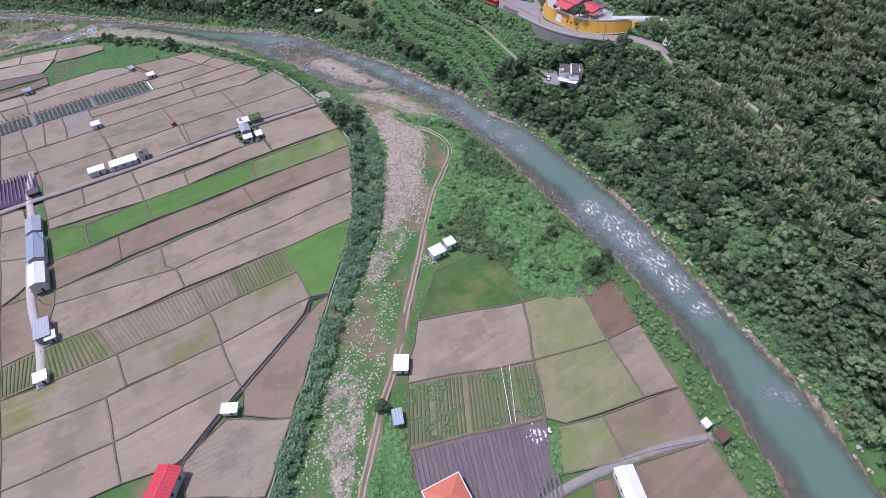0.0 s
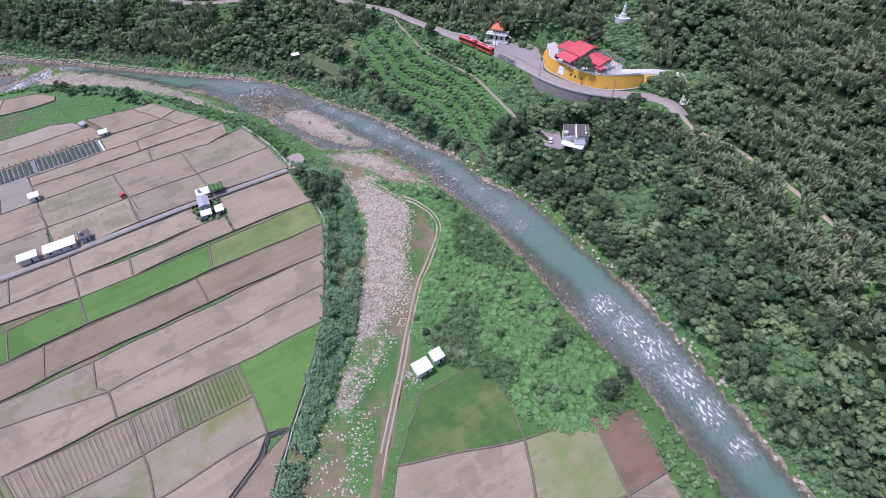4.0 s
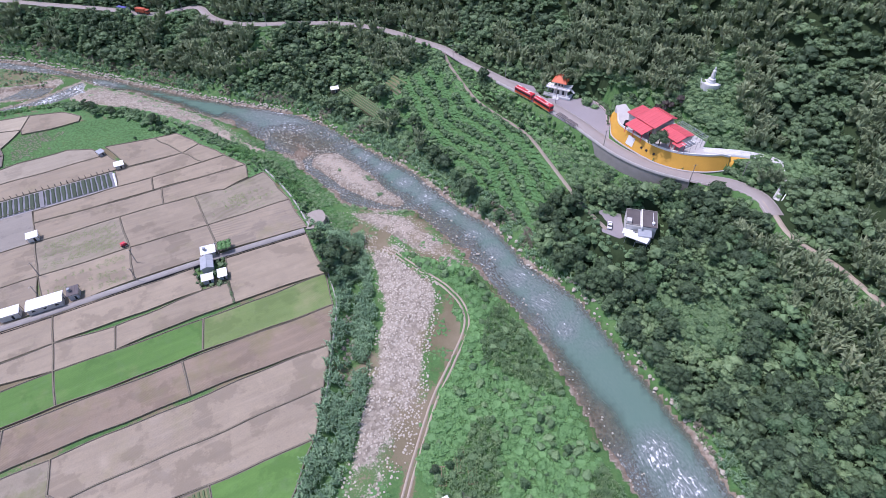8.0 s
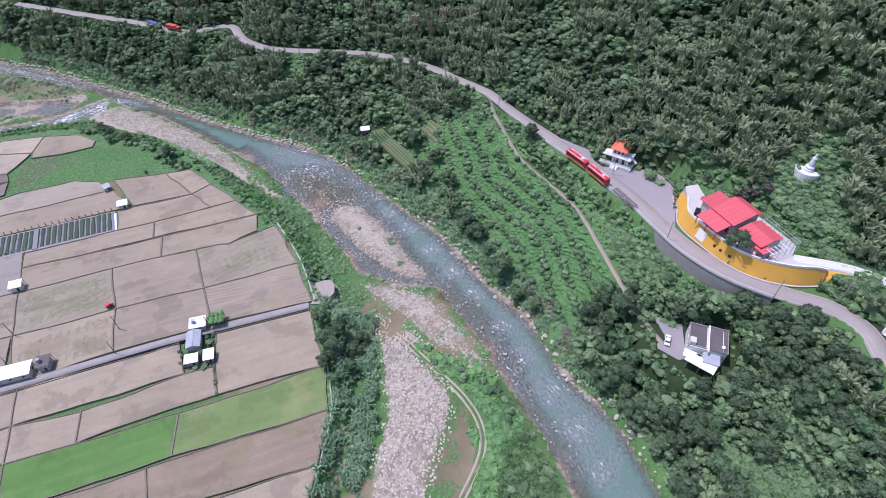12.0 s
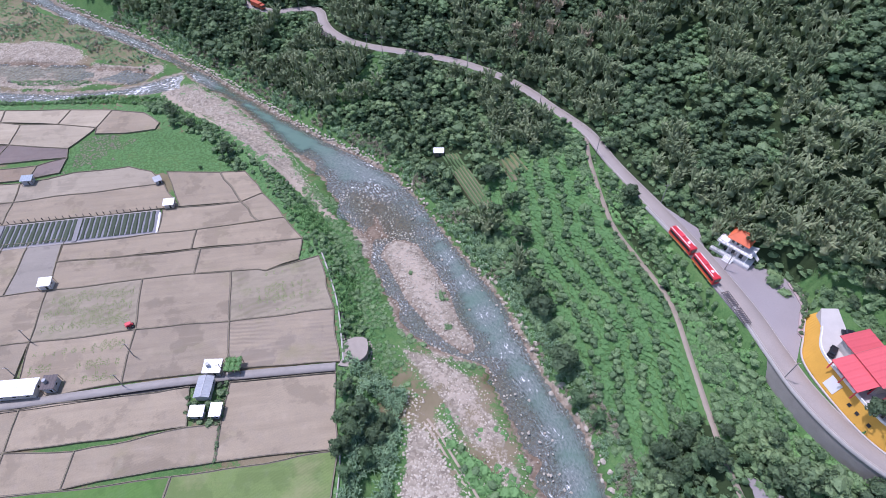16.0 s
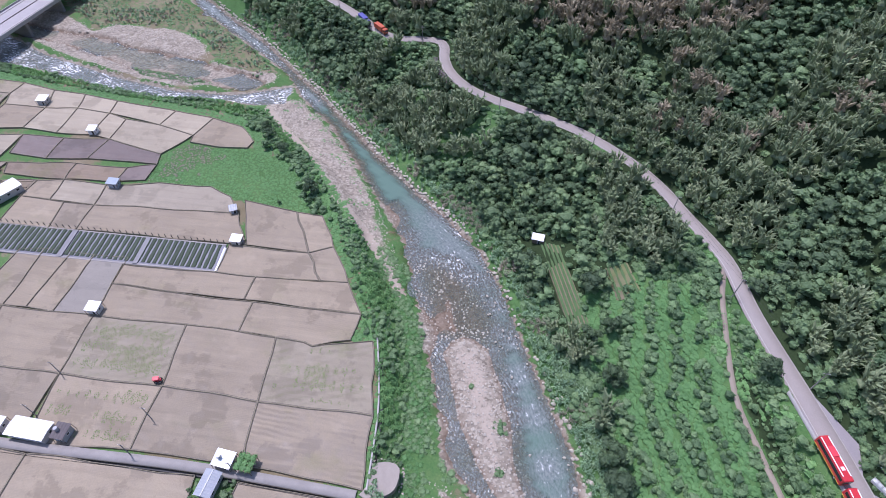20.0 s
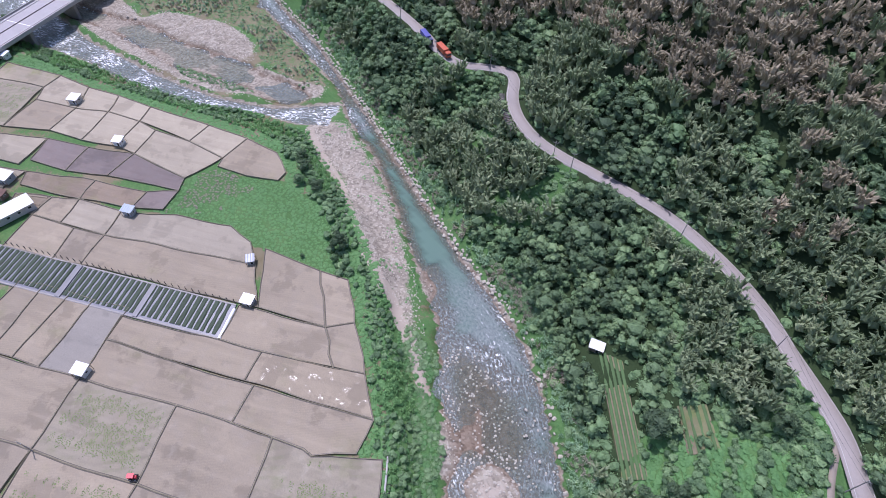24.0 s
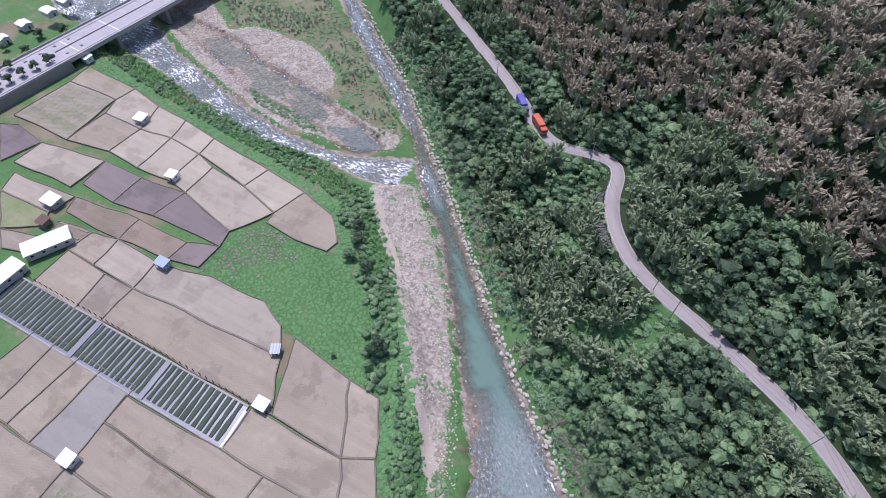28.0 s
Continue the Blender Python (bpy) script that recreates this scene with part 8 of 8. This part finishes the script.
# ---- vehicles ----
def wheels(e, xs, half, r=0.48):
    for x in xs:
        for s in (-1, 1):
            bm = bmesh.new()
            bmesh.ops.create_cone(bm, cap_ends=True, segments=14, radius1=r, radius2=r, depth=0.3, matrix=pose(x, s * half, r, 90, 0, 0))
            w = part("wheel", bm, RUBBER, e)
            bm = bmesh.new()
            bmesh.ops.create_cone(bm, cap_ends=True, segments=10, radius1=r * 0.5, radius2=r * 0.5, depth=0.34, matrix=pose(x, s * half, r, 90, 0, 0))
            part("rim", bm, GREY_METAL, w)


def bus(x, y, z, turn):
    e = empty("bus", x, y, z, turn)
    part("body", box_bm(11.2, 2.5, 2.9, (0, 0, 0.4), 0.22), BUS_RED, e)
    for s in (-1, 1):
        part("side_window", box_bm(10.0, 0.06, 0.95, (0, s * 1.25, 1.75), 0.02), GLASS, e)
        part("stripe", box_bm(9.0, 0.05, 0.3, (-0.4, s * 1.26, 1.0), 0.0), ORANGE_TILE, e, "orange stripe")
        part("roof_strip", box_bm(9.6, 0.28, 0.05, (-0.4, s * 0.95, 3.29), 0.01), WHITE, e, "pale strip along the roof edge")
        part("sill_band", box_bm(10.4, 0.05, 0.18, (0, s * 1.265, 0.62), 0.0), plain("yellow_livery", (0.70, 0.45, 0.06), 0.4), e, "yellow band along the side")
    part("windscreen", box_bm(0.06, 2.2, 1.4, (5.6, 0, 1.5), 0.02), GLASS, e)
    part("rear_window", box_bm(0.06, 2.0, 0.8, (-5.6, 0, 1.9), 0.02), GLASS, e)
    part("air_conditioner", box_bm(2.6, 1.7, 0.25, (-1.5, 0, 3.3), 0.08), RED_METAL, e)
    part("roof_hatch", box_bm(0.9, 0.9, 0.1, (2.6, 0, 3.3), 0.03), WHITE, e)
    wheels(e, (-3.4, 3.6), 1.12)
    return tagged(e, "red tour coach parked by the parapet", "bus", "parked coaches")


bus(15.6, 336.2, 22.15, -44)
bus(24.2, 327.0, 22.15, -48)


def truck(x, y, z, turn, cargo, words):
    e = empty("truck", x, y, z, turn)
    part("chassis", box_bm(9.4, 1.0, 0.35, (0, 0, 0.7), 0.03), DARK, e)
    part("cargo_body", box_bm(6.8, 2.5, 2.3, (-1.3, 0, 1.05), 0.1), cargo, e)
    part("cab", box_bm(2.1, 2.4, 2.3, (3.6, 0, 0.7), 0.2), cargo, e)
    part("windscreen", box_bm(0.06, 2.0, 0.9, (4.65, 0, 1.8), 0.02), GLASS, e)
    for s in (-1, 1):
        part("side_window", box_bm(1.0, 0.05, 0.7, (3.8, s * 1.2, 1.9), 0.02), GLASS, e)
    wheels(e, (-3.8, -2.6, 3.5), 1.05)
    return tagged(e, words, "truck")


truck(-231.5, 416.6, 22.1, -17, TRUCK_BLUE, "truck with blue tarpaulin on the road")
truck(-218.6, 415.6, 22.1, -12, TRUCK_ORANGE, "orange-red dump truck on the road")


def car(x, y, z, turn, paint, words):
    e = empty("car", x, y, z, turn)
    part("body", box_bm(4.4, 1.75, 0.62, (0, 0, 0.32), 0.16), paint, e)
    part("cabin", box_bm(2.3, 1.55, 0.55, (-0.2, 0, 0.9), 0.2), GLASS, e)
    part("roof", box_bm(1.5, 1.3, 0.08, (-0.25, 0, 1.42), 0.03), paint, e)
    wheels(e, (-1.35, 1.35), 0.8, 0.32)
    for s in (-0.6, 0.6):
        part("headlight", box_bm(0.06, 0.35, 0.16, (2.18, s, 0.6), 0.02), WHITE, e)
    return tagged(e, words, "car")


car(58.2, 307.0, 27.55, 72, BLACK_PAINT, "black car on the temple terrace")
car(62.6, 315.4, 27.55, 10, BLACK_PAINT, "black car beside the temple hall")
car(51.2, 263.8, 8.1, 80, WHITE, "white car parked in the yard")
car(-382.3, 255.7, 4.45, 118, BLACK_PAINT, "dark car on the bridge road")

# red tiller in the paddies
tl = empty("tiller", -143.9, 241.2, 0.25, 50)
part("engine", box_bm(1.3, 0.9, 0.9, (0.4, 0, 0.5), 0.12), RED_METAL, tl)
part("seat_frame", box_bm(1.2, 0.8, 0.5, (-0.8, 0, 0.7), 0.08), RED_METAL, tl)
part("canopy", box_bm(1.9, 1.3, 0.08, (-0.3, 0, 2.0), 0.03), RED_METAL, tl)
for px in (-1, 1):
    for py in (-0.5, 0.5):
        part("post", box_bm(0.07, 0.07, 1.6, (px * 0.8 - 0.3, py, 0.5)), DARK, tl)
wheels(tl, (-0.6, 0.7), 0.6, 0.5)
tagged(tl, "small red tractor on a paddy bund", "tractor")


# dark lattice racks along the parapet
def rack(x, y, z, turn, leg=1.0):
    e = empty("rack", x, y, z, turn)
    for py in (-1.1, 1.1):
        part("rail", box_bm(5.6, 0.12, 0.12, (0, py, 1.0), 0.01), DARK, e)
        for px in (-2.6, 2.6):
            part("leg", box_bm(0.12, 0.12, leg, (px, py, 1.0 - leg), 0.01), DARK, e)
    for k in range(9):
        part("slat", box_bm(0.32, 2.3, 0.06, (-2.5 + 0.62 * k, 0, 1.1), 0.0), DARK_ROOF, e)
    return tagged(e, "dark slatted rack along the road parapet", "rack", "racks by the parking area")


rack(32.6, 318.6, 22.1, -50)
rack(36.6, 313.6, 22.1, -52)
rack(-176.0, 408.6, 21.2, -44, 4.0)
rack(-180.4, 413.2, 21.2, -50, 4.0)


def pole(x, y, z, h, words="grey concrete utility pole with crossarm"):
    e = empty("utility_pole", x, y, z, 30)
    bm = bmesh.new()
    bmesh.ops.create_cone(bm, cap_ends=True, segments=8, radius1=0.17, radius2=0.1, depth=h, matrix=Matrix.Translation((0, 0, h / 2)))
    part("pole", bm, OLD_CONCRETE, e)
    part("crossarm", box_bm(1.8, 0.12, 0.12, (0, 0, h - 0.8), 0.01), OLD_CONCRETE, e)
    for u in (-0.8, 0.0, 0.8):
        part("insulator", box_bm(0.1, 0.1, 0.22, (u, 0, h - 0.68), 0.02), WHITE, e)
    return tagged(e, words, "utility pole", "utility poles")


for x, y in ((-169.3, 222.6), (-134.7, 233.3), (-129.2, 223.8), (-161.1, 211.5), (-102.8, 240.2), (-157, 128), (-170, 158)):
    pole(x, y, flat(y), 7.5)
ROAD_POLES = [(-250, 416.5), (-196, 421.5), (-143, 402), (-135, 402.5), (-92, 406), (-52, 391.5), (-22, 370.5), (6, 354.2), (30, 331), (49, 297.5), (80, 277), (100, 280.5)]
for x, y in ROAD_POLES:
    pole(x, y, 21.6, 9.0)
for (x0, y0), (x1, y1) in zip(ROAD_POLES[1:8], ROAD_POLES[2:9]):
    u = np.linspace(0, 1, 13)
    for off in (-0.7, 0.7):
        cable = np.column_stack([x0 + (x1 - x0) * u, y0 + (y1 - y0) * u + off])
        tagged(ribbon("cable", cable, (0.03, -0.03), (0, 0), DARK, None, 30.2 - 4 * 0.9 * u * (1 - u)), "black overhead cable between road poles", "cable", kind="structure")

# ---- nursery beds, net beds, crop rows ----
nur = [(-275, 221.6), (-176.5, 288.3), (-168.6, 278.0), (-266.5, 210.8)]
nb_ = prism_bm(nur, -0.4, 0.02)
nursery = tagged(part("nursery", nb_, NURSERY_CLOTH), "seedling nursery on silver film between paddies", "nursery")
crop_rows([(-275.5, 222.2), (-178.0, 288.2), (-169.6, 277.2), (-267, 210.6)], WEST, 2.12, 1.75, 0.32, SEEDLING, "seedling_bed", nursery, 0.0, 4)
for u in (0.0, 1.0):
    a, b = np.array(nur[0]), np.array(nur[1])
    if u:
        a, b = np.array(nur[3]), np.array(nur[2])
    cl = np.linspace(a, b, 40)
    rim = ribbon("edge_board", cl, (0.35, 0.3, -0.3, -0.35), (-0.3, 0.15, 0.15, -0.3), OLD_CONCRETE, None)
    rim.parent = nursery
for k in range(46):
    q = np.array(nur[0]) + (np.array(nur[1]) - np.array(nur[0])) * (k + 0.5) / 46
    part("stake", box_bm(0.22, 0.22, 1.6, (q[0] - 0.6, q[1] + 0.9, 0), 0.02), DARK, nursery)
FILM_STRIP = plain("dusty_film", (0.205, 0.20, 0.205), 0.5, scale=0.5)
for u0, u1 in ((0.487, 0.503), (0.735, 0.75)):
    f_ = lambda a, b, u: np.array(a) + (np.array(b) - np.array(a)) * u
    strip_ = [f_(nur[0], nur[1], u0), f_(nur[0], nur[1], u1), f_(nur[3], nur[2], u1), f_(nur[3], nur[2], u0)]
    part("film_strip", prism_bm([tuple(q) for q in strip_], -0.2, 0.42), FILM_STRIP, nursery, "pale strip of film between the beds")
wb_ = ribbon("end_board", np.linspace((-175.6, 287.2), (-168.6, 278.2), 6), (0.5, 0.45, -0.45, -0.5), (-0.3, 0.2, 0.2, -0.3), WHITE_METAL, nursery)
net = tagged(part("nursery", prism_bm([(-213.5, 199.8), (-199.6, 206), (-186.6, 187.4), (-201.6, 179)], -2.2, -0.3), PURPLE_NET), "beds under dark purple shade net", "nursery")
crop_rows([(-213, 199.5), (-200, 205.3), (-187.4, 187.6), (-201.4, 180)], WEST, 1.35, 0.8, 0.75, plain("purple_ridge", (0.17, 0.12, 0.19), 0.7), "net_ridge", net, 0.0, 6)
lean_hut("hut", -190.2, 189.0, flat(189), 34, 4.2, 2.6, 1.8, DARK, DARK_ROOF, "dark tarpaulin shelter beside the lane")

DRY_RIDGE = plain("dry_ridge_earth", (0.27, 0.225, 0.165), 0.95, scale=0.5, spread=0.3)
GREEN_RIDGE = plain("vegetable_row", (0.11, 0.155, 0.065), 0.9, scale=0.45, spread=0.55)
FILM_RIDGE = plain("film_covered_ridge", (0.155, 0.135, 0.15), 0.5, scale=0.35, spread=0.45)
fields = [o for o in scene.objects if o.name.startswith("paddy_field")]


def field_near(x, y):
    return min(fields, key=lambda o: (o.location.x - x) ** 2 + (o.location.y - y) ** 2)


crop_rows(((-147.8, 107.3), (-131.8, 116.6), (-119.1, 104.8), (-138.3, 93.2)), WEST, 1.25, 0.75, 0.3, GREEN_RIDGE, "crop_row", field_near(-134.2, 105.5), 0.04, 11)
crop_rows(((-131.8, 116.6), (-100.4, 134.4), (-91.4, 122.4), (-119.1, 104.8)), WEST, 1.5, 0.8, 0.28, DRY_RIDGE, "furrow_ridge", field_near(-110.7, 119.5), 0.04, 12)
crop_rows(((-100.4, 134.4), (-89, 141.4), (-81.5, 128.9), (-91.4, 122.4)), WEST, 1.5, 0.8, 0.28, DRY_RIDGE, "furrow_ridge", field_near(-90.6, 131.8), 0.04, 13)
crop_rows(((-89, 141.4), (-70.1, 153.4), (-62.2, 141.3), (-81.5, 128.9)), WEST, 1.25, 0.75, 0.3, GREEN_RIDGE, "crop_row", field_near(-75.7, 141.2), 0.04, 14)
crop_rows(((-157.7, 100.2), (-147.8, 107.3), (-142.1, 92.4), (-150.5, 87.5)), WEST, 1.25, 0.75, 0.3, GREEN_RIDGE, "crop_row", field_near(-149.5, 96.8), 0.04, 15)
crop_rows(((-272.3, 242.6), (-278.7, 247.4), (-267.3, 257.6), (-262.3, 248.6)), WEST, 1.5, 0.8, 0.28, DRY_RIDGE, "furrow_ridge", field_near(-270.1, 249.1), 0.04, 16)
crop_rows(((-17.1, 92.7), (26.1, 100.3), (27.4, 79.6), (-15.5, 69.9)), EAST, 1.25, 0.75, 0.3, GREEN_RIDGE, "crop_row", field_near(5.2, 85.6), 0.04, 17)
for (x0_, y0_), (x1_, y1_) in (((14.6, 98.2), (16.4, 77.8)), ((17.4, 98.7), (17.8, 78.2))):
    hose_ = np.linspace((x0_, y0_), (x1_, y1_), 14)
    tagged(ribbon("hose", hose_, (0.12, 0.08, -0.08, -0.12), (0.25, 0.42, 0.42, 0.25), WHITE, None, np.full(14, -4.75)), "white irrigation hose across vegetable rows", "hose")
crop_rows(((-14.8, 70.2), (27.2, 79.4), (30, 55), (-9, 46)), EAST, 1.45, 0.95, 0.32, FILM_RIDGE, "bed_ridge", field_near(9.7, 61.1), 0.04, 18)
VEG_GREEN = plain("leafy_row", (0.085, 0.15, 0.055), 0.9, scale=0.45, spread=0.5)
for corners, spacing, height_, mat_ in (([(-87, 366), (-79, 367.5), (-53, 346), (-57.5, 341.5)], 1.5, 0.35, VEG_GREEN), ([(-60, 366), (-55, 371), (-45.5, 363), (-50, 357.5)], 1.6, 0.35, VEG_GREEN)):
    zz_ = land(np.array(corners, float))[0] + 0.25
    bm = bmesh.new()
    vs = [bm.verts.new((x, y, z)) for (x, y), z in zip(corners, zz_)] + [bm.verts.new((x, y, z - 1.2)) for (x, y), z in zip(corners, zz_)]
    for f in ((0, 1, 2, 3), (0, 4, 5, 1), (1, 5, 6, 2), (2, 6, 7, 3), (3, 7, 4, 0)):
        bm.faces.new([vs[i] for i in f])
    bmesh.ops.recalc_face_normals(bm, faces=bm.faces)
    plot = tagged(part("vegetable_plot", bm, SOIL["veg"]), "sloping vegetable plot with long green rows", "vegetable plot")
    a, b, c, d = [np.array((*q, z)) for q, z in zip(corners, zz_)]
    n = int(np.hypot(*(b - a)[:2]) / spacing)
    for k in range(n):
        u = (k + 0.5) / n
        s, e_ = a + (b - a) * u, d + (c - d) * u
        line = np.linspace(s, e_, 14)
        ribbon("crop_row", line, (0.5, 0.3, -0.3, -0.5), (0.0, 0.35, 0.35, 0.0), mat_, plot, line[:, 2])

# garden beside the riverside cabins
for x, y, w_, l_, turn_ in ((0.6, 169.0, 3.2, 8.0, 8), (4.9, 166.5, 2.8, 8.5, 8), (-3.6, 164.0, 2.4, 6.0, 8)):
    gb = empty("garden_bed", x, y, height(x, y), turn_)
    part("soil", box_bm(w_, l_, 0.5, (0, 0, -0.2), 0.08), SOIL["veg"], gb)
    for k in range(3):
        u = (k - 1) * w_ / 3.2
        part("crop_row", box_bm(w_ / 5, l_ - 0.8, 0.3, (u, 0, 0.28), 0.1), VEG_GREEN, gb)
    tagged(gb, "small vegetable bed with green rows", "garden bed", "garden beds by the cabins")
slab_ = prism_bm([(1.8, 160.6), (7.6, 159.0), (8.0, 155.8), (2.4, 157.0)], -5.6, -4.62)
tagged(part("yard", slab_, OLD_CONCRETE), "cracked concrete slab beside the cabins", "yard", kind="structure")
tagged(scatter("rubble", PEBBLE, np.array([(-10.2, 148.0)]) + np.random.RandomState(24).normal(0, 1.9, (90, 2)), (0.2, 0.5), STONE, 6, 0.1), "grey rubble beside the cabin", "rubble", kind="stuff")

# gravel heap at the lane's end, rubble heap in the east fields
tagged(scatter("rubble", PEBBLE, np.array([(24.5, 74.5)]) + np.random.RandomState(4).normal(0, 1.6, (70, 2)), (0.25, 0.6), STATUE, 5, 0.4), "heap of white rubble between fields", "rubble", kind="stuff")

pad_ = [(-72.6, 258.6), (-72.6, 261.5), (-75.1, 266.9), (-72.4, 270.4), (-69, 271), (-66.2, 266), (-67.9, 261.4), (-69.6, 259.4)]
tagged(part("yard", prism_bm([tuple(q) for q in spline(pad_ + pad_[:1], 1.2)[:-1]], -2.5, 0.2), plain("pale_gravel", (0.34, 0.30, 0.26), 0.95)), "pale gravel yard at the end of the lane", "yard", kind="structure")
rim_ = spline([(-76.0, 266.6), (-73.4, 271.6), (-68.6, 272.4), (-65.2, 266.6)], 0.55)
tagged(scatter("rubble", PEBBLE, rim_ + np.random.RandomState(14).normal(0, 0.35, rim_.shape), (0.25, 0.5), STONE, 9, 0.5), "row of rubble round the gravel yard", "rubble", kind="stuff")

# ---- bridge ----
br = empty("bridge", -383, 254, 0.0, 119.3)
part("deck", box_bm(150, 21.5, 1.1, (80, 0, 3.2), 0.08), CONCRETE, br)
part("roadway", box_bm(230, 19.5, 0.12, (40, 0, 4.3), 0.0), plain("bridge_paving", (0.37, 0.345, 0.34), 0.85, scale=0.2), br)
part("approach", box_bm(80, 21.5, 5.3, (-35, 0, -1.0), 0.1), OLD_CONCRETE, br, "stained concrete approach wall")
for s in (-1, 1):
    part("parapet", box_bm(230, 0.35, 0.9, (40, s * 10.6, 4.3), 0.04), CONCRETE, br)
    part("kerb", box_bm(230, 0.5, 0.25, (40, s * 8.2, 4.42), 0.03), CONCRETE, br)
part("median", box_bm(150, 0.5, 0.3, (80, 0.6, 4.42), 0.04), DARK_ROOF, br, "dark median strip")
for x in (12, 34):
    part("joint", box_bm(0.5, 19, 0.02, (x, 0, 4.424), 0.0), WHITE, br, "pale expansion joint")
for u in (32, 62, 92):
    part("pier", box_bm(2.0, 16, 11, (u, 0, -7.6), 0.3), OLD_CONCRETE, br)
for k in range(6):
    for s in (-4.5, 5.5):
        x = -22 + 7.5 * k
        part("planter", box_bm(1.2, 1.2, 0.5, (x, s, 4.35), 0.05), OLD_CONCRETE, br)
tagged(br, "wide concrete road bridge with parapets and median", "bridge")
for k in range(7):
    for s in (-4.5, 5.5):
        if (s > 0 and k > 2) or k > 4:
            continue
        q = br.matrix_world @ Vector((-26 + 6.2 * k, s, 4.3))
        copy_thing(TREES[1], pose(q.x, q.y, 4.4, 0, 0, 50 * k) @ Matrix.Diagonal((0.55, 0.55, 0.6, 1)))["group"] = "street trees"
for x, y, w, d in ((-432, 258, 7, 5), (-424, 246, 6, 5), (-415, 236, 5, 4), (-440, 266, 8, 5)):
    farm_house("farm_shed", x, y, flat(y), 30, w, d, 3.0, 0.6, PALE_WALL, WHITE_METAL, "pale-roofed shed behind the bridge road", windows=2)
